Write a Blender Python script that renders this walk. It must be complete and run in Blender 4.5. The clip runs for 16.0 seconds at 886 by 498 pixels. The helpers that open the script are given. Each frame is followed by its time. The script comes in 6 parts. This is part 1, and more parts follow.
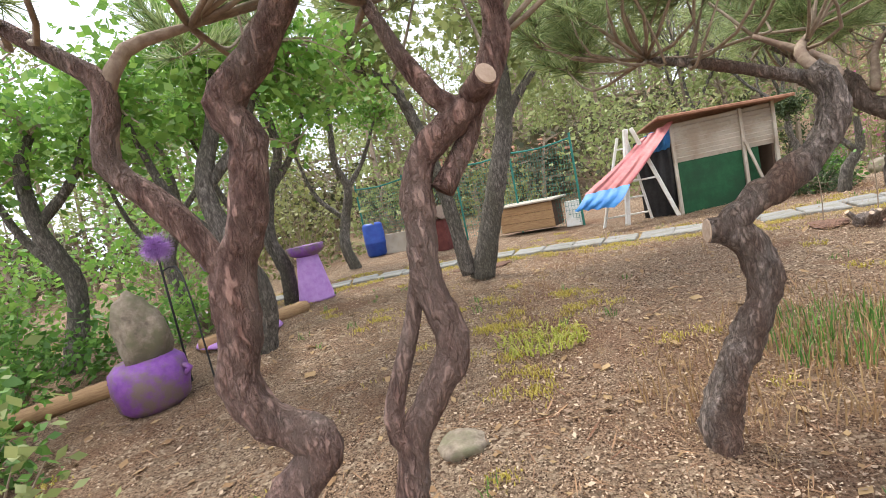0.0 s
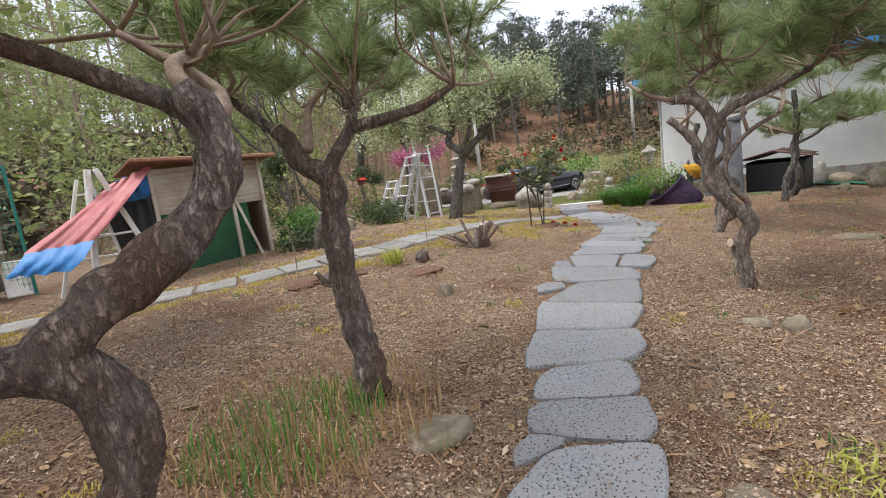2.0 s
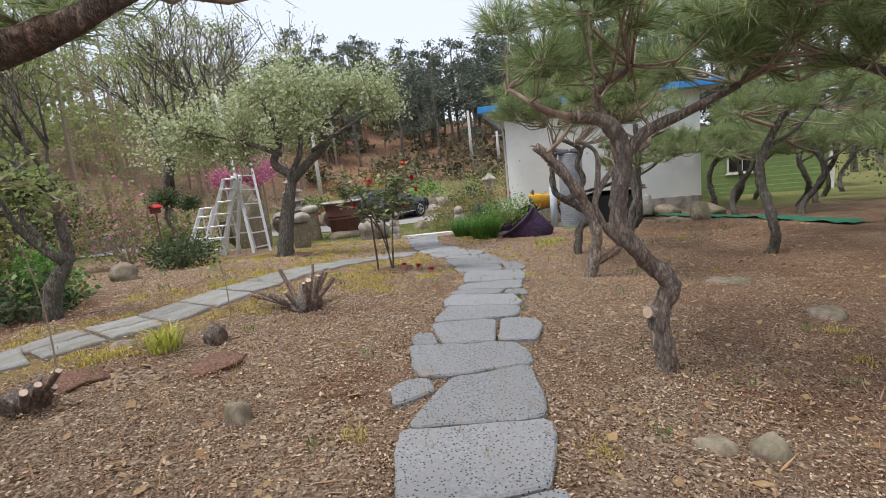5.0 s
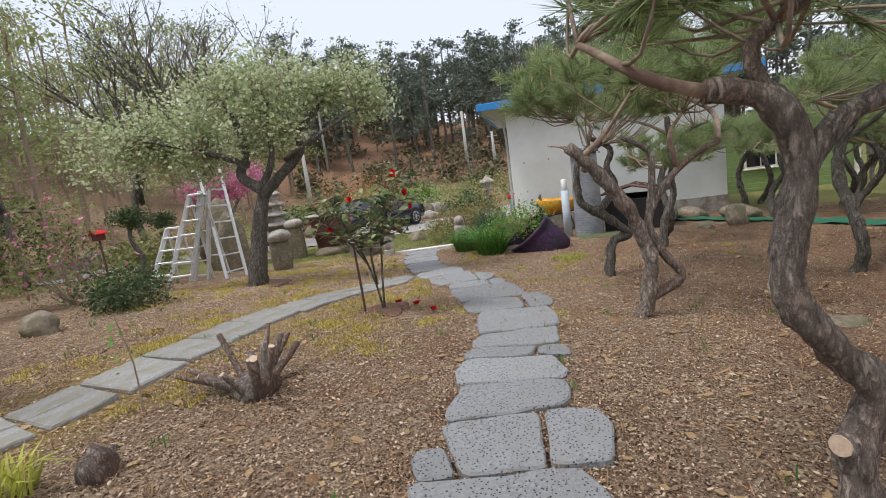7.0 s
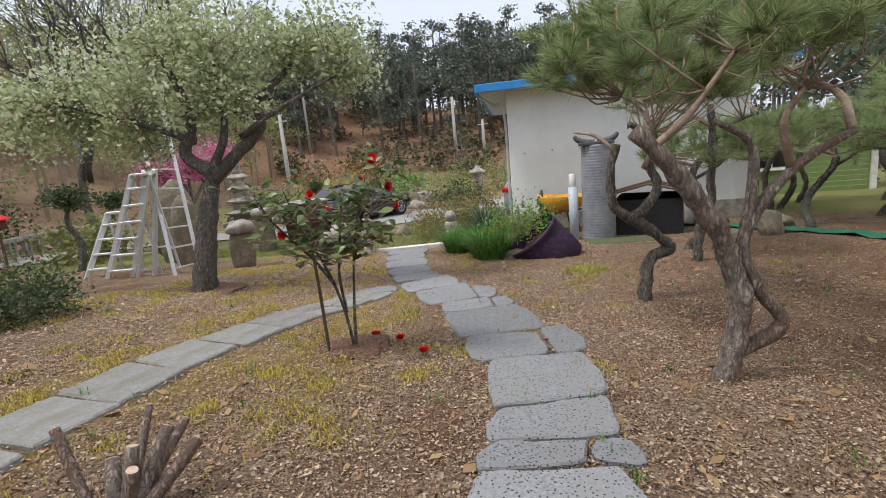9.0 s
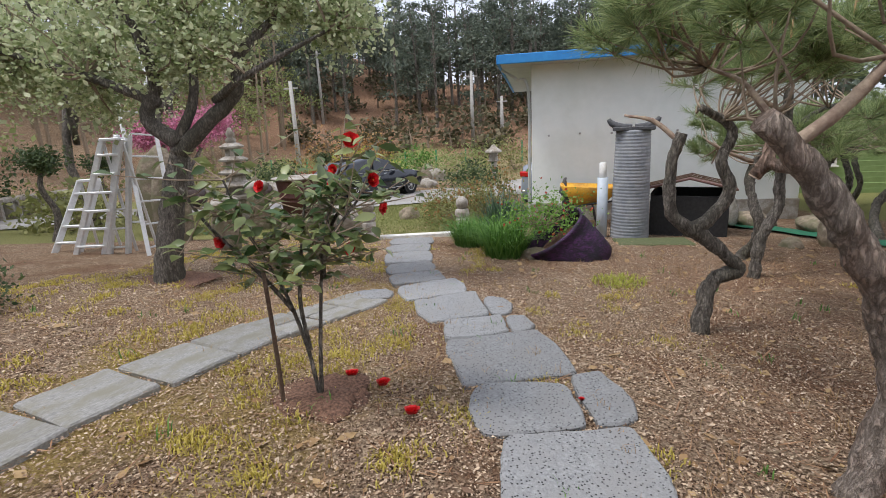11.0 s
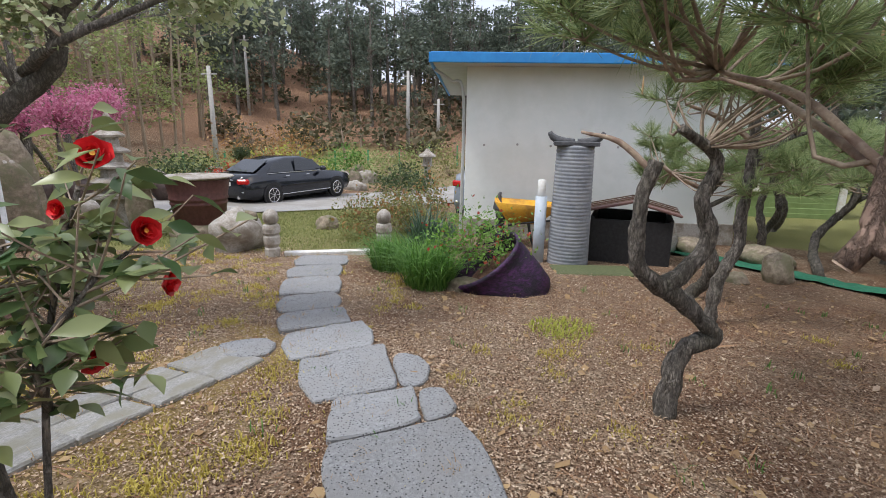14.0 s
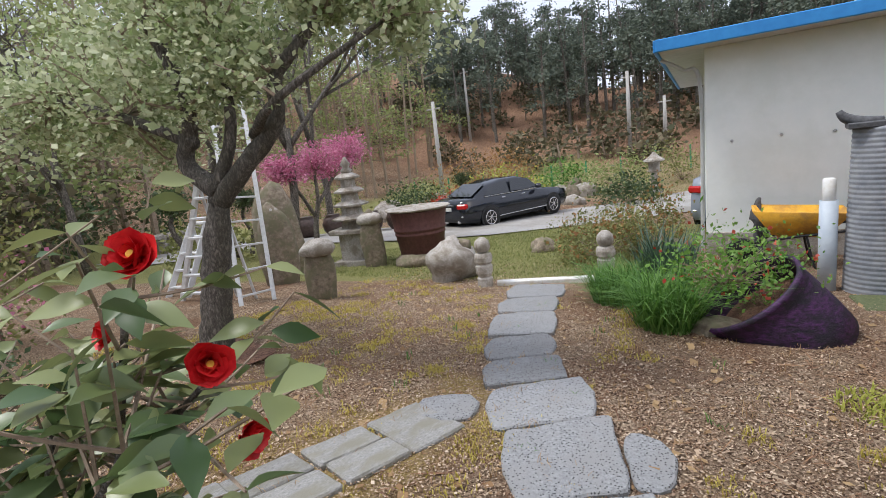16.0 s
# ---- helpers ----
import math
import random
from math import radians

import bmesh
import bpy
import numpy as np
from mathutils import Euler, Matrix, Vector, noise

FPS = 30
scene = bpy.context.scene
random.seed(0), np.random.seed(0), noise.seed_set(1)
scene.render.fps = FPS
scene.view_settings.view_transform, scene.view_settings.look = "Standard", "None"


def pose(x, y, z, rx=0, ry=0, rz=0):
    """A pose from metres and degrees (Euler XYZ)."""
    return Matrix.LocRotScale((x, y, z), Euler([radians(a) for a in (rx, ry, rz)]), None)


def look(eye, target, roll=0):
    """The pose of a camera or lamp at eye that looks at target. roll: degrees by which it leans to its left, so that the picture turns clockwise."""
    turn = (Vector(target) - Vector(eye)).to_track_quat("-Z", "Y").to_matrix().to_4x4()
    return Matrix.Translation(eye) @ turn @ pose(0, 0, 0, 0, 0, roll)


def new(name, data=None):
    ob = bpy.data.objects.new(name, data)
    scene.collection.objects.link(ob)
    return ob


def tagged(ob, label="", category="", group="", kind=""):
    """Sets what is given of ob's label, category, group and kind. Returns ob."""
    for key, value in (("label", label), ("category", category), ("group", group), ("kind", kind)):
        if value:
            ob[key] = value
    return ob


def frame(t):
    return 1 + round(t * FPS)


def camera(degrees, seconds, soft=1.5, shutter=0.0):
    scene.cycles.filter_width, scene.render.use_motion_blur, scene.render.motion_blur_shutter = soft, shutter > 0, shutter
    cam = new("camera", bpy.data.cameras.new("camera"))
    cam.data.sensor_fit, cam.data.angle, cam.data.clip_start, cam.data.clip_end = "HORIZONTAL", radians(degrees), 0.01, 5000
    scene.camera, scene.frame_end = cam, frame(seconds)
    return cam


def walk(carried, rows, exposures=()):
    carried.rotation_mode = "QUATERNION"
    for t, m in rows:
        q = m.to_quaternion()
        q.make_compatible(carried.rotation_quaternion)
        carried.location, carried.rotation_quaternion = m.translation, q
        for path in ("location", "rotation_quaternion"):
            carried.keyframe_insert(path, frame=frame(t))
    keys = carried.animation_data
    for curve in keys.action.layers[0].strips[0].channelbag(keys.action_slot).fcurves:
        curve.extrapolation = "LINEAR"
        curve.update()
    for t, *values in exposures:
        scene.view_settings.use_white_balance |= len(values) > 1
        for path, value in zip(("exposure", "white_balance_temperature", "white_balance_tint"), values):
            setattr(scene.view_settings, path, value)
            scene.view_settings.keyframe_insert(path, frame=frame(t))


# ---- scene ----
cam = camera(84.0, 16.0, 0.9)

PATH = [
    (0, (1.073, 0.288, 1.423), (1.098, 2.277, 1.215), -12.2),
    (0.5, (1.269, 0.458, 1.374), (1.769, 2.375, 1.102), -11.2),
    (1, (1.558, 0.668, 1.358), (2.482, 2.411, 1.03), -10.1),
    (1.1, (1.607, 0.708, 1.349), (2.619, 2.401, 1.019), -9.7),
    (1.5, (1.797, 0.841, 1.332), (3.106, 2.313, 0.989), -8.2),
    (2, (2.035, 1.009, 1.346), (3.596, 2.212, 1.001), -7.9),
    (2.5, (2.291, 1.113, 1.312), (3.989, 2.116, 0.978), -7.3),
    (3, (2.534, 1.207, 1.344), (4.29, 2.102, 1.002), -7.2),
    (3.5, (2.748, 1.383, 1.343), (4.549, 2.179, 0.996), -7.2),
    (4, (2.925, 1.523, 1.372), (4.763, 2.226, 1.01), -6.6),
    (4.2, (3.02, 1.565, 1.361), (4.868, 2.242, 1.007), -6.0),
    (6.3, (4.381, 2.045, 1.463), (6.251, 2.682, 1.147), -6.7),
    (6.5, (4.492, 2.086, 1.468), (6.356, 2.736, 1.146), -6.7),
    (7, (4.851, 2.256, 1.472), (6.718, 2.894, 1.146), -7.9),
    (7.5, (5.183, 2.395, 1.454), (7.042, 3.046, 1.107), -8.4),
    (8, (5.545, 2.524, 1.482), (7.399, 3.18, 1.118), -7.0),
    (8.5, (5.86, 2.687, 1.488), (7.742, 3.259, 1.126), -6.0),
    (9, (6.145, 2.775, 1.474), (8.023, 3.351, 1.093), -5.5),
    (9.2, (6.273, 2.809, 1.478), (8.146, 3.402, 1.105), -5.0),
    (11.3, (7.3, 3.062, 1.52), (9.132, 3.699, 1.034), -2.4),
    (11.5, (7.393, 3.081, 1.536), (9.212, 3.745, 1.036), -2.3),
    (12, (7.558, 3.155, 1.531), (9.341, 3.881, 0.989), -2.2),
    (12.5, (7.704, 3.263, 1.526), (9.469, 4.004, 0.947), -2.6),
    (13, (7.846, 3.306, 1.504), (9.595, 4.088, 0.929), -3.4),
    (13.5, (8.095, 3.257, 1.533), (9.901, 3.926, 0.995), -1.7),
    (14, (8.308, 3.145, 1.547), (10.219, 3.502, 1.078), 0.9),
    (14.5, (8.52, 3.147, 1.551), (10.477, 3.216, 1.143), 1.6),
    (15, (8.713, 3.182, 1.535), (10.676, 3.27, 1.161), 0.0),
    (15.5, (8.903, 3.266, 1.527), (10.767, 3.881, 1.146), -3.3),
    (16, (9.008, 3.342, 1.576), (10.59, 4.507, 1.205), -6.7),
]
walk(cam, [(t, look(e, g, r)) for t, e, g, r in PATH], exposures=[(0, 1.68, 6550, 9), (0.7, 1.47, 6500, 10), (1.5, 1.2, 6450, 10), (3.0, 1.02, 6400, 10), (9.0, 0.8, 6450, 10), (11.5, 0.92, 6350, 11), (16.0, 0.96, 6250, 11)])

# ---- light ----
world = bpy.data.worlds.new("overcast_sky")
scene.world = world
world.use_nodes = True
wn, wl = world.node_tree.nodes, world.node_tree.links
sky = wn.new("ShaderNodeTexSky")
sky.sky_type = "NISHITA"
sky.sun_disc = False
sky.sun_elevation, sky.sun_rotation = radians(52), radians(200)
sky.air_density, sky.dust_density, sky.ozone_density = 1.0, 6.0, 1.0
veil = wn.new("ShaderNodeMix")
veil.data_type = "RGBA"
veil.inputs[0].default_value = 0.72
veil.inputs[7].default_value = (7.1, 7.5, 8.7, 1)
wl.new(sky.outputs[0], veil.inputs[6])
wl.new(veil.outputs[2], wn["Background"].inputs[0])
wn["Background"].inputs[1].default_value = 0.085
sun = bpy.data.lights.new("sun", "SUN")
sun.energy, sun.angle, sun.color = 1.5, radians(14), (1.0, 0.96, 0.9)
sun_ob = new("sun", sun)
sun_ob.matrix_world = look((-8, 14, 30), (0, 0, 0))

rng = np.random.default_rng(4)


# ---- materials ----
def mat(name, a, b, scale=8.0, rough=0.8, bump=0.2, metal=0.0, c=None, cscale=1.0, camt=0.5, stretch=(1, 1, 1), crack=0.0,
        crack_scale=20.0, rand=0.0, spec=0.4, pits=0.0):
    """Two colours mixed by a fine noise, a third by a broad one; optional cracks and pits."""
    m = bpy.data.materials.new(name)
    m.use_nodes = True
    n, l = m.node_tree.nodes, m.node_tree.links
    bs = n["Principled BSDF"]
    bs.inputs["Roughness"].default_value, bs.inputs["Metallic"].default_value = rough, metal
    bs.inputs["Specular IOR Level"].default_value = spec
    tc, mp = n.new("ShaderNodeTexCoord"), n.new("ShaderNodeMapping")
    mp.inputs["Scale"].default_value = stretch
    l.new(tc.outputs["Object"], mp.inputs[0])

    def noise_of(sc, detail=6.0):
        k = n.new("ShaderNodeTexNoise")
        k.inputs["Scale"].default_value, k.inputs["Detail"].default_value = sc, detail
        k.inputs["Roughness"].default_value = 0.65
        l.new(mp.outputs[0], k.inputs["Vector"])
        return k

    def mixed(fac, x, y, lo=0.35, hi=0.65):
        r = n.new("ShaderNodeMapRange")
        r.inputs[1].default_value, r.inputs[2].default_value = lo, hi
        l.new(fac, r.inputs[0])
        k = n.new("ShaderNodeMix")
        k.data_type = "RGBA"
        l.new(r.outputs[0], k.inputs[0])
        for q, sock in ((x, 6), (y, 7)):
            if isinstance(q, tuple):
                k.inputs[sock].default_value = (*q, 1)
            else:
                l.new(q, k.inputs[sock])
        return k.outputs[2]

    fine = noise_of(scale)
    col = mixed(fine.outputs[0], a, b)
    height = fine.outputs[0]
    if c:
        broad = noise_of(cscale, 5.0)
        col = mixed(broad.outputs[0], col, c, camt - 0.06, camt + 0.1)
    if crack or pits:
        v = n.new("ShaderNodeTexVoronoi")
        v.feature = "DISTANCE_TO_EDGE" if crack else "F1"
        v.inputs["Scale"].default_value = crack_scale
        if crack:
            warp = n.new("ShaderNodeVectorMath")
            warp.operation = "MULTIPLY_ADD"
            wob = noise_of(13.0)
            warp.inputs[1].default_value = (0.16, 0.16, 0.1)
            l.new(wob.outputs[1], warp.inputs[0])
            l.new(mp.outputs[0], warp.inputs[2])
            l.new(warp.outputs[0], v.inputs["Vector"])
        else:
            l.new(mp.outputs[0], v.inputs["Vector"])
        r = n.new("ShaderNodeMapRange")
        r.inputs[1].default_value, r.inputs[2].default_value = (0.0, 0.32) if crack else (0.17, 0.3)
        r.inputs[3].default_value = 0.12 if crack else 0.0
        l.new(v.outputs["Distance"], r.inputs[0])
        dark = n.new("ShaderNodeMix")
        dark.data_type, dark.blend_type = "RGBA", "MULTIPLY"
        dark.inputs[0].default_value = crack or pits
        l.new(col, dark.inputs[6])
        g = n.new("ShaderNodeCombineColor")
        for q in range(3):
            l.new(r.outputs[0], g.inputs[q])
        l.new(g.outputs[0], dark.inputs[7])
        col = dark.outputs[2]
        h = n.new("ShaderNodeMath")
        h.operation = "MULTIPLY_ADD"
        h.inputs[1].default_value = 1.2
        l.new(r.outputs[0], h.inputs[0])
        l.new(height, h.inputs[2])
        height = h.outputs[0]
    if rand:
        oi, hs = n.new("ShaderNodeObjectInfo"), n.new("ShaderNodeHueSaturation")
        r = n.new("ShaderNodeMapRange")
        r.inputs[3].default_value, r.inputs[4].default_value = 1 - rand, 1 + rand
        l.new(oi.outputs["Random"], r.inputs[0])
        l.new(r.outputs[0], hs.inputs["Value"])
        l.new(col, hs.inputs["Color"])
        col = hs.outputs[0]
    l.new(col, bs.inputs["Base Color"])
    if bump:
        bp = n.new("ShaderNodeBump")
        bp.inputs["Strength"].default_value, bp.inputs["Distance"].default_value = bump, 0.02
        l.new(height, bp.inputs["Height"])
        l.new(bp.outputs[0], bs.inputs["Normal"])
    return m


def leaf_mat(name, a, b, rough=0.5, through_light=0.3, vary=0.35):
    """Foliage: colour varies from leaf to leaf, and some light passes."""
    m = bpy.data.materials.new(name)
    m.use_nodes = True
    n, l = m.node_tree.nodes, m.node_tree.links
    bs = n["Principled BSDF"]
    bs.inputs["Roughness"].default_value = rough
    geo, oi, add = n.new("ShaderNodeNewGeometry"), n.new("ShaderNodeObjectInfo"), n.new("ShaderNodeMath")
    add.operation = "ADD"
    l.new(geo.outputs["Random Per Island"], add.inputs[0])
    l.new(oi.outputs["Random"], add.inputs[1])
    wrap = n.new("ShaderNodeMath")
    wrap.operation = "FRACT"
    l.new(add.outputs[0], wrap.inputs[0])
    k = n.new("ShaderNodeMix")
    k.data_type = "RGBA"
    k.inputs[6].default_value, k.inputs[7].default_value = (*a, 1), (*b, 1)
    l.new(wrap.outputs[0], k.inputs[0])
    l.new(k.outputs[2], bs.inputs["Base Color"])
    tr, mx = n.new("ShaderNodeBsdfTranslucent"), n.new("ShaderNodeMixShader")
    mx.inputs[0].default_value = through_light
    l.new(k.outputs[2], tr.inputs[0])
    l.new(bs.outputs[0], mx.inputs[1])
    l.new(tr.outputs[0], mx.inputs[2])
    l.new(mx.outputs[0], n["Material Output"].inputs[0])
    return m


M_BARK = mat("pine_bark", (0.15, 0.118, 0.098), (0.48, 0.40, 0.35), 34, 0.92, 0.9, stretch=(1, 1, 0.33), crack=0.55, crack_scale=38,
             c=(0.25, 0.155, 0.115), cscale=2.5)
M_BARK_RED = mat("red_pine_bark", (0.17, 0.088, 0.07), (0.50, 0.32, 0.265), 30, 0.92, 0.9, stretch=(1, 1, 0.33), crack=0.5, crack_scale=34,
                 c=(0.34, 0.25, 0.21), cscale=3.0)
M_BARK_GREY = mat("grey_bark", (0.12, 0.104, 0.088), (0.38, 0.34, 0.295), 34, 0.92, 0.8, stretch=(1, 1, 0.33), crack=0.65, crack_scale=36, c=(0.17, 0.155, 0.12), cscale=3)
M_BARK_PEEL = mat("branch_bark", (0.26, 0.19, 0.14), (0.42, 0.33, 0.25), 30, 0.9, 0.4, c=(0.2, 0.13, 0.1), cscale=5)
M_CUT = mat("cut_wood", (0.46, 0.33, 0.24), (0.60, 0.46, 0.35), 40, 0.85, 0.2)
M_TWIG = mat("twig", (0.20, 0.15, 0.11), (0.34, 0.27, 0.20), 30, 0.9, 0.2)
M_NEEDLE = leaf_mat("pine_needles", (0.12, 0.19, 0.07), (0.44, 0.51, 0.24), 0.45, 0.5)
M_CANDLE = mat("pine_candle", (0.42, 0.27, 0.14), (0.55, 0.40, 0.22), 60, 0.8, 0.3)
M_LEAF_FRESH = leaf_mat("fresh_leaves", (0.10, 0.24, 0.035), (0.26, 0.42, 0.09), 0.5, 0.45)
M_LEAF_SPRING = leaf_mat("spring_leaves", (0.17, 0.22, 0.07), (0.36, 0.40, 0.16), 0.6, 0.4)
M_BLOSSOM = leaf_mat("pale_blossom", (0.22, 0.29, 0.11), (0.66, 0.69, 0.46), 0.6, 0.4)
M_PINK = leaf_mat("pink_blossom", (0.45, 0.10, 0.22), (0.72, 0.32, 0.45), 0.6, 0.35)
M_ORANGE_LEAF = leaf_mat("rusty_leaves", (0.28, 0.13, 0.05), (0.42, 0.26, 0.10), 0.6, 0.35)
M_YELLOW_LEAF = leaf_mat("golden_leaves", (0.30, 0.33, 0.05), (0.48, 0.48, 0.10), 0.6, 0.4)
M_CAMELLIA = leaf_mat("camellia_leaf", (0.05, 0.105, 0.035), (0.27, 0.30, 0.12), 0.36, 0.28)
M_RED = mat("red_petal", (0.55, 0.008, 0.015), (0.72, 0.03, 0.03), 30, 0.45, 0.15)
M_STAMEN = mat("stamen", (0.75, 0.45, 0.06), (0.85, 0.6, 0.12), 60, 0.7, 0.2)
M_GRASS = leaf_mat("green_grass", (0.055, 0.15, 0.025), (0.17, 0.33, 0.065), 0.55, 0.35)
M_MOSS = leaf_mat("yellow_moss_grass", (0.36, 0.29, 0.045), (0.62, 0.52, 0.13), 0.7, 0.35)
M_DRY = leaf_mat("dry_grass", (0.26, 0.15, 0.07), (0.46, 0.32, 0.16), 0.8, 0.25)
M_LITTER = leaf_mat("leaf_litter", (0.14, 0.075, 0.045), (0.60, 0.46, 0.32), 0.85, 0.1)
M_IRIS = leaf_mat("iris_leaf", (0.05, 0.09, 0.06), (0.11, 0.17, 0.11), 0.45, 0.25)
# distance haze is put into this colour: greyer and lighter than near foliage
M_HAZY_CONIFER = leaf_mat("hazy_far_conifer", (0.075, 0.10, 0.078), (0.17, 0.20, 0.145), 0.8, 0.25)
M_BASALT = mat("basalt", (0.185, 0.19, 0.195), (0.315, 0.32, 0.325), 55, 0.85, 0.5, pits=0.88, crack_scale=54, c=(0.25, 0.25, 0.25), cscale=3, rand=0.16)
M_TILE = mat("concrete_tile", (0.19, 0.187, 0.178), (0.34, 0.335, 0.32), 45, 0.9, 0.45, stretch=(1, 2.5, 1), c=(0.22, 0.21, 0.17), cscale=3, rand=0.12)
M_STONE = mat("granite", (0.30, 0.28, 0.25), (0.46, 0.43, 0.39), 45, 0.9, 0.45, c=(0.22, 0.19, 0.15), cscale=4, rand=0.12)
M_ROCK = mat("field_rock", (0.14, 0.11, 0.08), (0.32, 0.265, 0.20), 14, 0.9, 0.6, c=(0.16, 0.15, 0.09), cscale=5, rand=0.2)
M_WALL = mat("white_wall_paint", (0.79, 0.82, 0.78), (0.83, 0.85, 0.81), 3, 0.75, 0.04, c=(0.74, 0.77, 0.72), cscale=0.8)
M_BLUE = mat("blue_roof_trim", (0.03, 0.22, 0.55), (0.04, 0.27, 0.62), 6, 0.5, 0.05)
M_SOFFIT = mat("grey_soffit", (0.45, 0.45, 0.43), (0.52, 0.52, 0.5), 6, 0.8, 0.05)
M_GREEN_SIDING = mat("lime_siding", (0.22, 0.31, 0.12), (0.27, 0.36, 0.15), 5, 0.7, 0.05)
M_ALU = mat("aluminium", (0.58, 0.59, 0.60), (0.70, 0.71, 0.72), 20, 0.45, 0.08, metal=0.35)
M_WHITE = mat("white_paint", (0.70, 0.70, 0.68), (0.78, 0.78, 0.76), 15, 0.6, 0.08, c=(0.6, 0.57, 0.5), cscale=4)
M_DRUM = mat("grey_duct_plastic", (0.20, 0.215, 0.24), (0.26, 0.275, 0.30), 12, 0.6, 0.1, c=(0.30, 0.31, 0.33), cscale=3)
M_DARK_TILE = mat("dark_clay_tile", (0.05, 0.052, 0.056), (0.10, 0.10, 0.105), 25, 0.7, 0.3)
M_PIPE = mat("pale_blue_pipe", (0.45, 0.51, 0.58), (0.52, 0.58, 0.64), 12, 0.5, 0.06)
M_PURPLE = mat("purple_wrapped_pot", (0.014, 0.01, 0.02), (0.085, 0.024, 0.105), 18, 0.6, 0.5, stretch=(1, 1, 2.6), c=(0.016, 0.013, 0.022), cscale=5)
M_PURPLE_LIGHT = mat("lilac_paint", (0.40, 0.20, 0.55), (0.50, 0.29, 0.64), 12, 0.6, 0.1)
M_PURPLE_MID = mat("violet_paint", (0.17, 0.05, 0.28), (0.24, 0.09, 0.36), 14, 0.55, 0.15, c=(0.18, 0.13, 0.12), cscale=4)
M_YELLOW = mat("yellow_barrow_paint", (0.72, 0.36, 0.03), (0.80, 0.46, 0.06), 10, 0.5, 0.1, c=(0.5, 0.26, 0.06), cscale=4)
M_BROWN_POT = mat("brown_rubber_pot", (0.075, 0.028, 0.026), (0.12, 0.05, 0.045), 14, 0.55, 0.1)
M_BLACK = mat("black_plastic", (0.014, 0.014, 0.016), (0.03, 0.03, 0.032), 20, 0.5, 0.1)
M_RUBBER = mat("tyre_rubber", (0.012, 0.012, 0.012), (0.025, 0.025, 0.025), 40, 0.85, 0.2)
M_BROWN_METAL = mat("brown_sheet_roof", (0.10, 0.05, 0.045), (0.17, 0.09, 0.075), 18, 0.6, 0.15)
M_CARPAINT = mat("black_car_paint", (0.010, 0.012, 0.018), (0.014, 0.016, 0.022), 4, 0.12, 0.0, spec=0.6)
M_GLASS_DARK = mat("tinted_glass", (0.012, 0.014, 0.016), (0.018, 0.02, 0.022), 3, 0.05, 0.0, spec=0.7)
M_TAIL = mat("red_lamp", (0.45, 0.01, 0.01), (0.55, 0.02, 0.02), 20, 0.2, 0.05)
M_CHROME = mat("bright_metal", (0.62, 0.62, 0.63), (0.72, 0.72, 0.73), 20, 0.22, 0.02, metal=0.9)
M_SUV = mat("silver_blue_paint", (0.25, 0.28, 0.34), (0.29, 0.32, 0.38), 4, 0.25, 0.0)
M_ROAD = mat("pale_concrete_road", (0.29, 0.28, 0.265), (0.38, 0.37, 0.35), 18, 0.9, 0.2, c=(0.25, 0.235, 0.21), cscale=0.6)
M_WOOD = mat("weathered_board", (0.28, 0.17, 0.09), (0.42, 0.27, 0.14), 9, 0.85, 0.3, stretch=(1, 8, 8))
M_WOOD_DARK = mat("dark_board", (0.07, 0.045, 0.03), (0.13, 0.085, 0.06), 10, 0.9, 0.3, stretch=(1, 6, 6))
M_MAROON = mat("maroon_board", (0.10, 0.025, 0.022), (0.15, 0.045, 0.04), 10, 0.8, 0.15)
M_TARP_GREEN = mat("green_tarp", (0.006, 0.06, 0.022), (0.012, 0.095, 0.036), 6, 0.6, 0.3, c=(0.008, 0.05, 0.02), cscale=2)
M_TARP_BLUE = mat("blue_tarp", (0.03, 0.17, 0.48), (0.06, 0.26, 0.58), 6, 0.55, 0.3)
M_TARP_PINK = mat("faded_pink_tarp", (0.48, 0.14, 0.15), (0.60, 0.25, 0.24), 5, 0.7, 0.3)
M_CORRUGATED = mat("old_slat_siding", (0.40, 0.36, 0.30), (0.55, 0.50, 0.43), 8, 0.8, 0.2, c=(0.34, 0.28, 0.22), cscale=2)
M_RUST = mat("rusty_sheet", (0.22, 0.10, 0.06), (0.36, 0.19, 0.12), 12, 0.85, 0.25)
M_NET_TEAL = mat("teal_net", (0.02, 0.16, 0.13), (0.04, 0.22, 0.18), 20, 0.7, 0.0)
M_NET_GREEN = mat("green_ground_net", (0.012, 0.10, 0.055), (0.03, 0.17, 0.095), 30, 0.7, 0.3)
M_POLE = mat("concrete_pole", (0.34, 0.33, 0.31), (0.44, 0.43, 0.40), 10, 0.9, 0.1)
M_JAR = mat("brown_glazed_jar", (0.045, 0.03, 0.024), (0.09, 0.06, 0.05), 10, 0.3, 0.05)
M_SOIL = mat("dark_soil", (0.06, 0.03, 0.02), (0.26, 0.145, 0.095), 60, 0.95, 0.8)
M_GREEN_PAINT = mat("green_paint", (0.03, 0.22, 0.10), (0.05, 0.28, 0.14), 10, 0.6, 0.1)
M_BLUE_BARREL = mat("blue_plastic", (0.02, 0.06, 0.34), (0.03, 0.09, 0.42), 10, 0.45, 0.05)


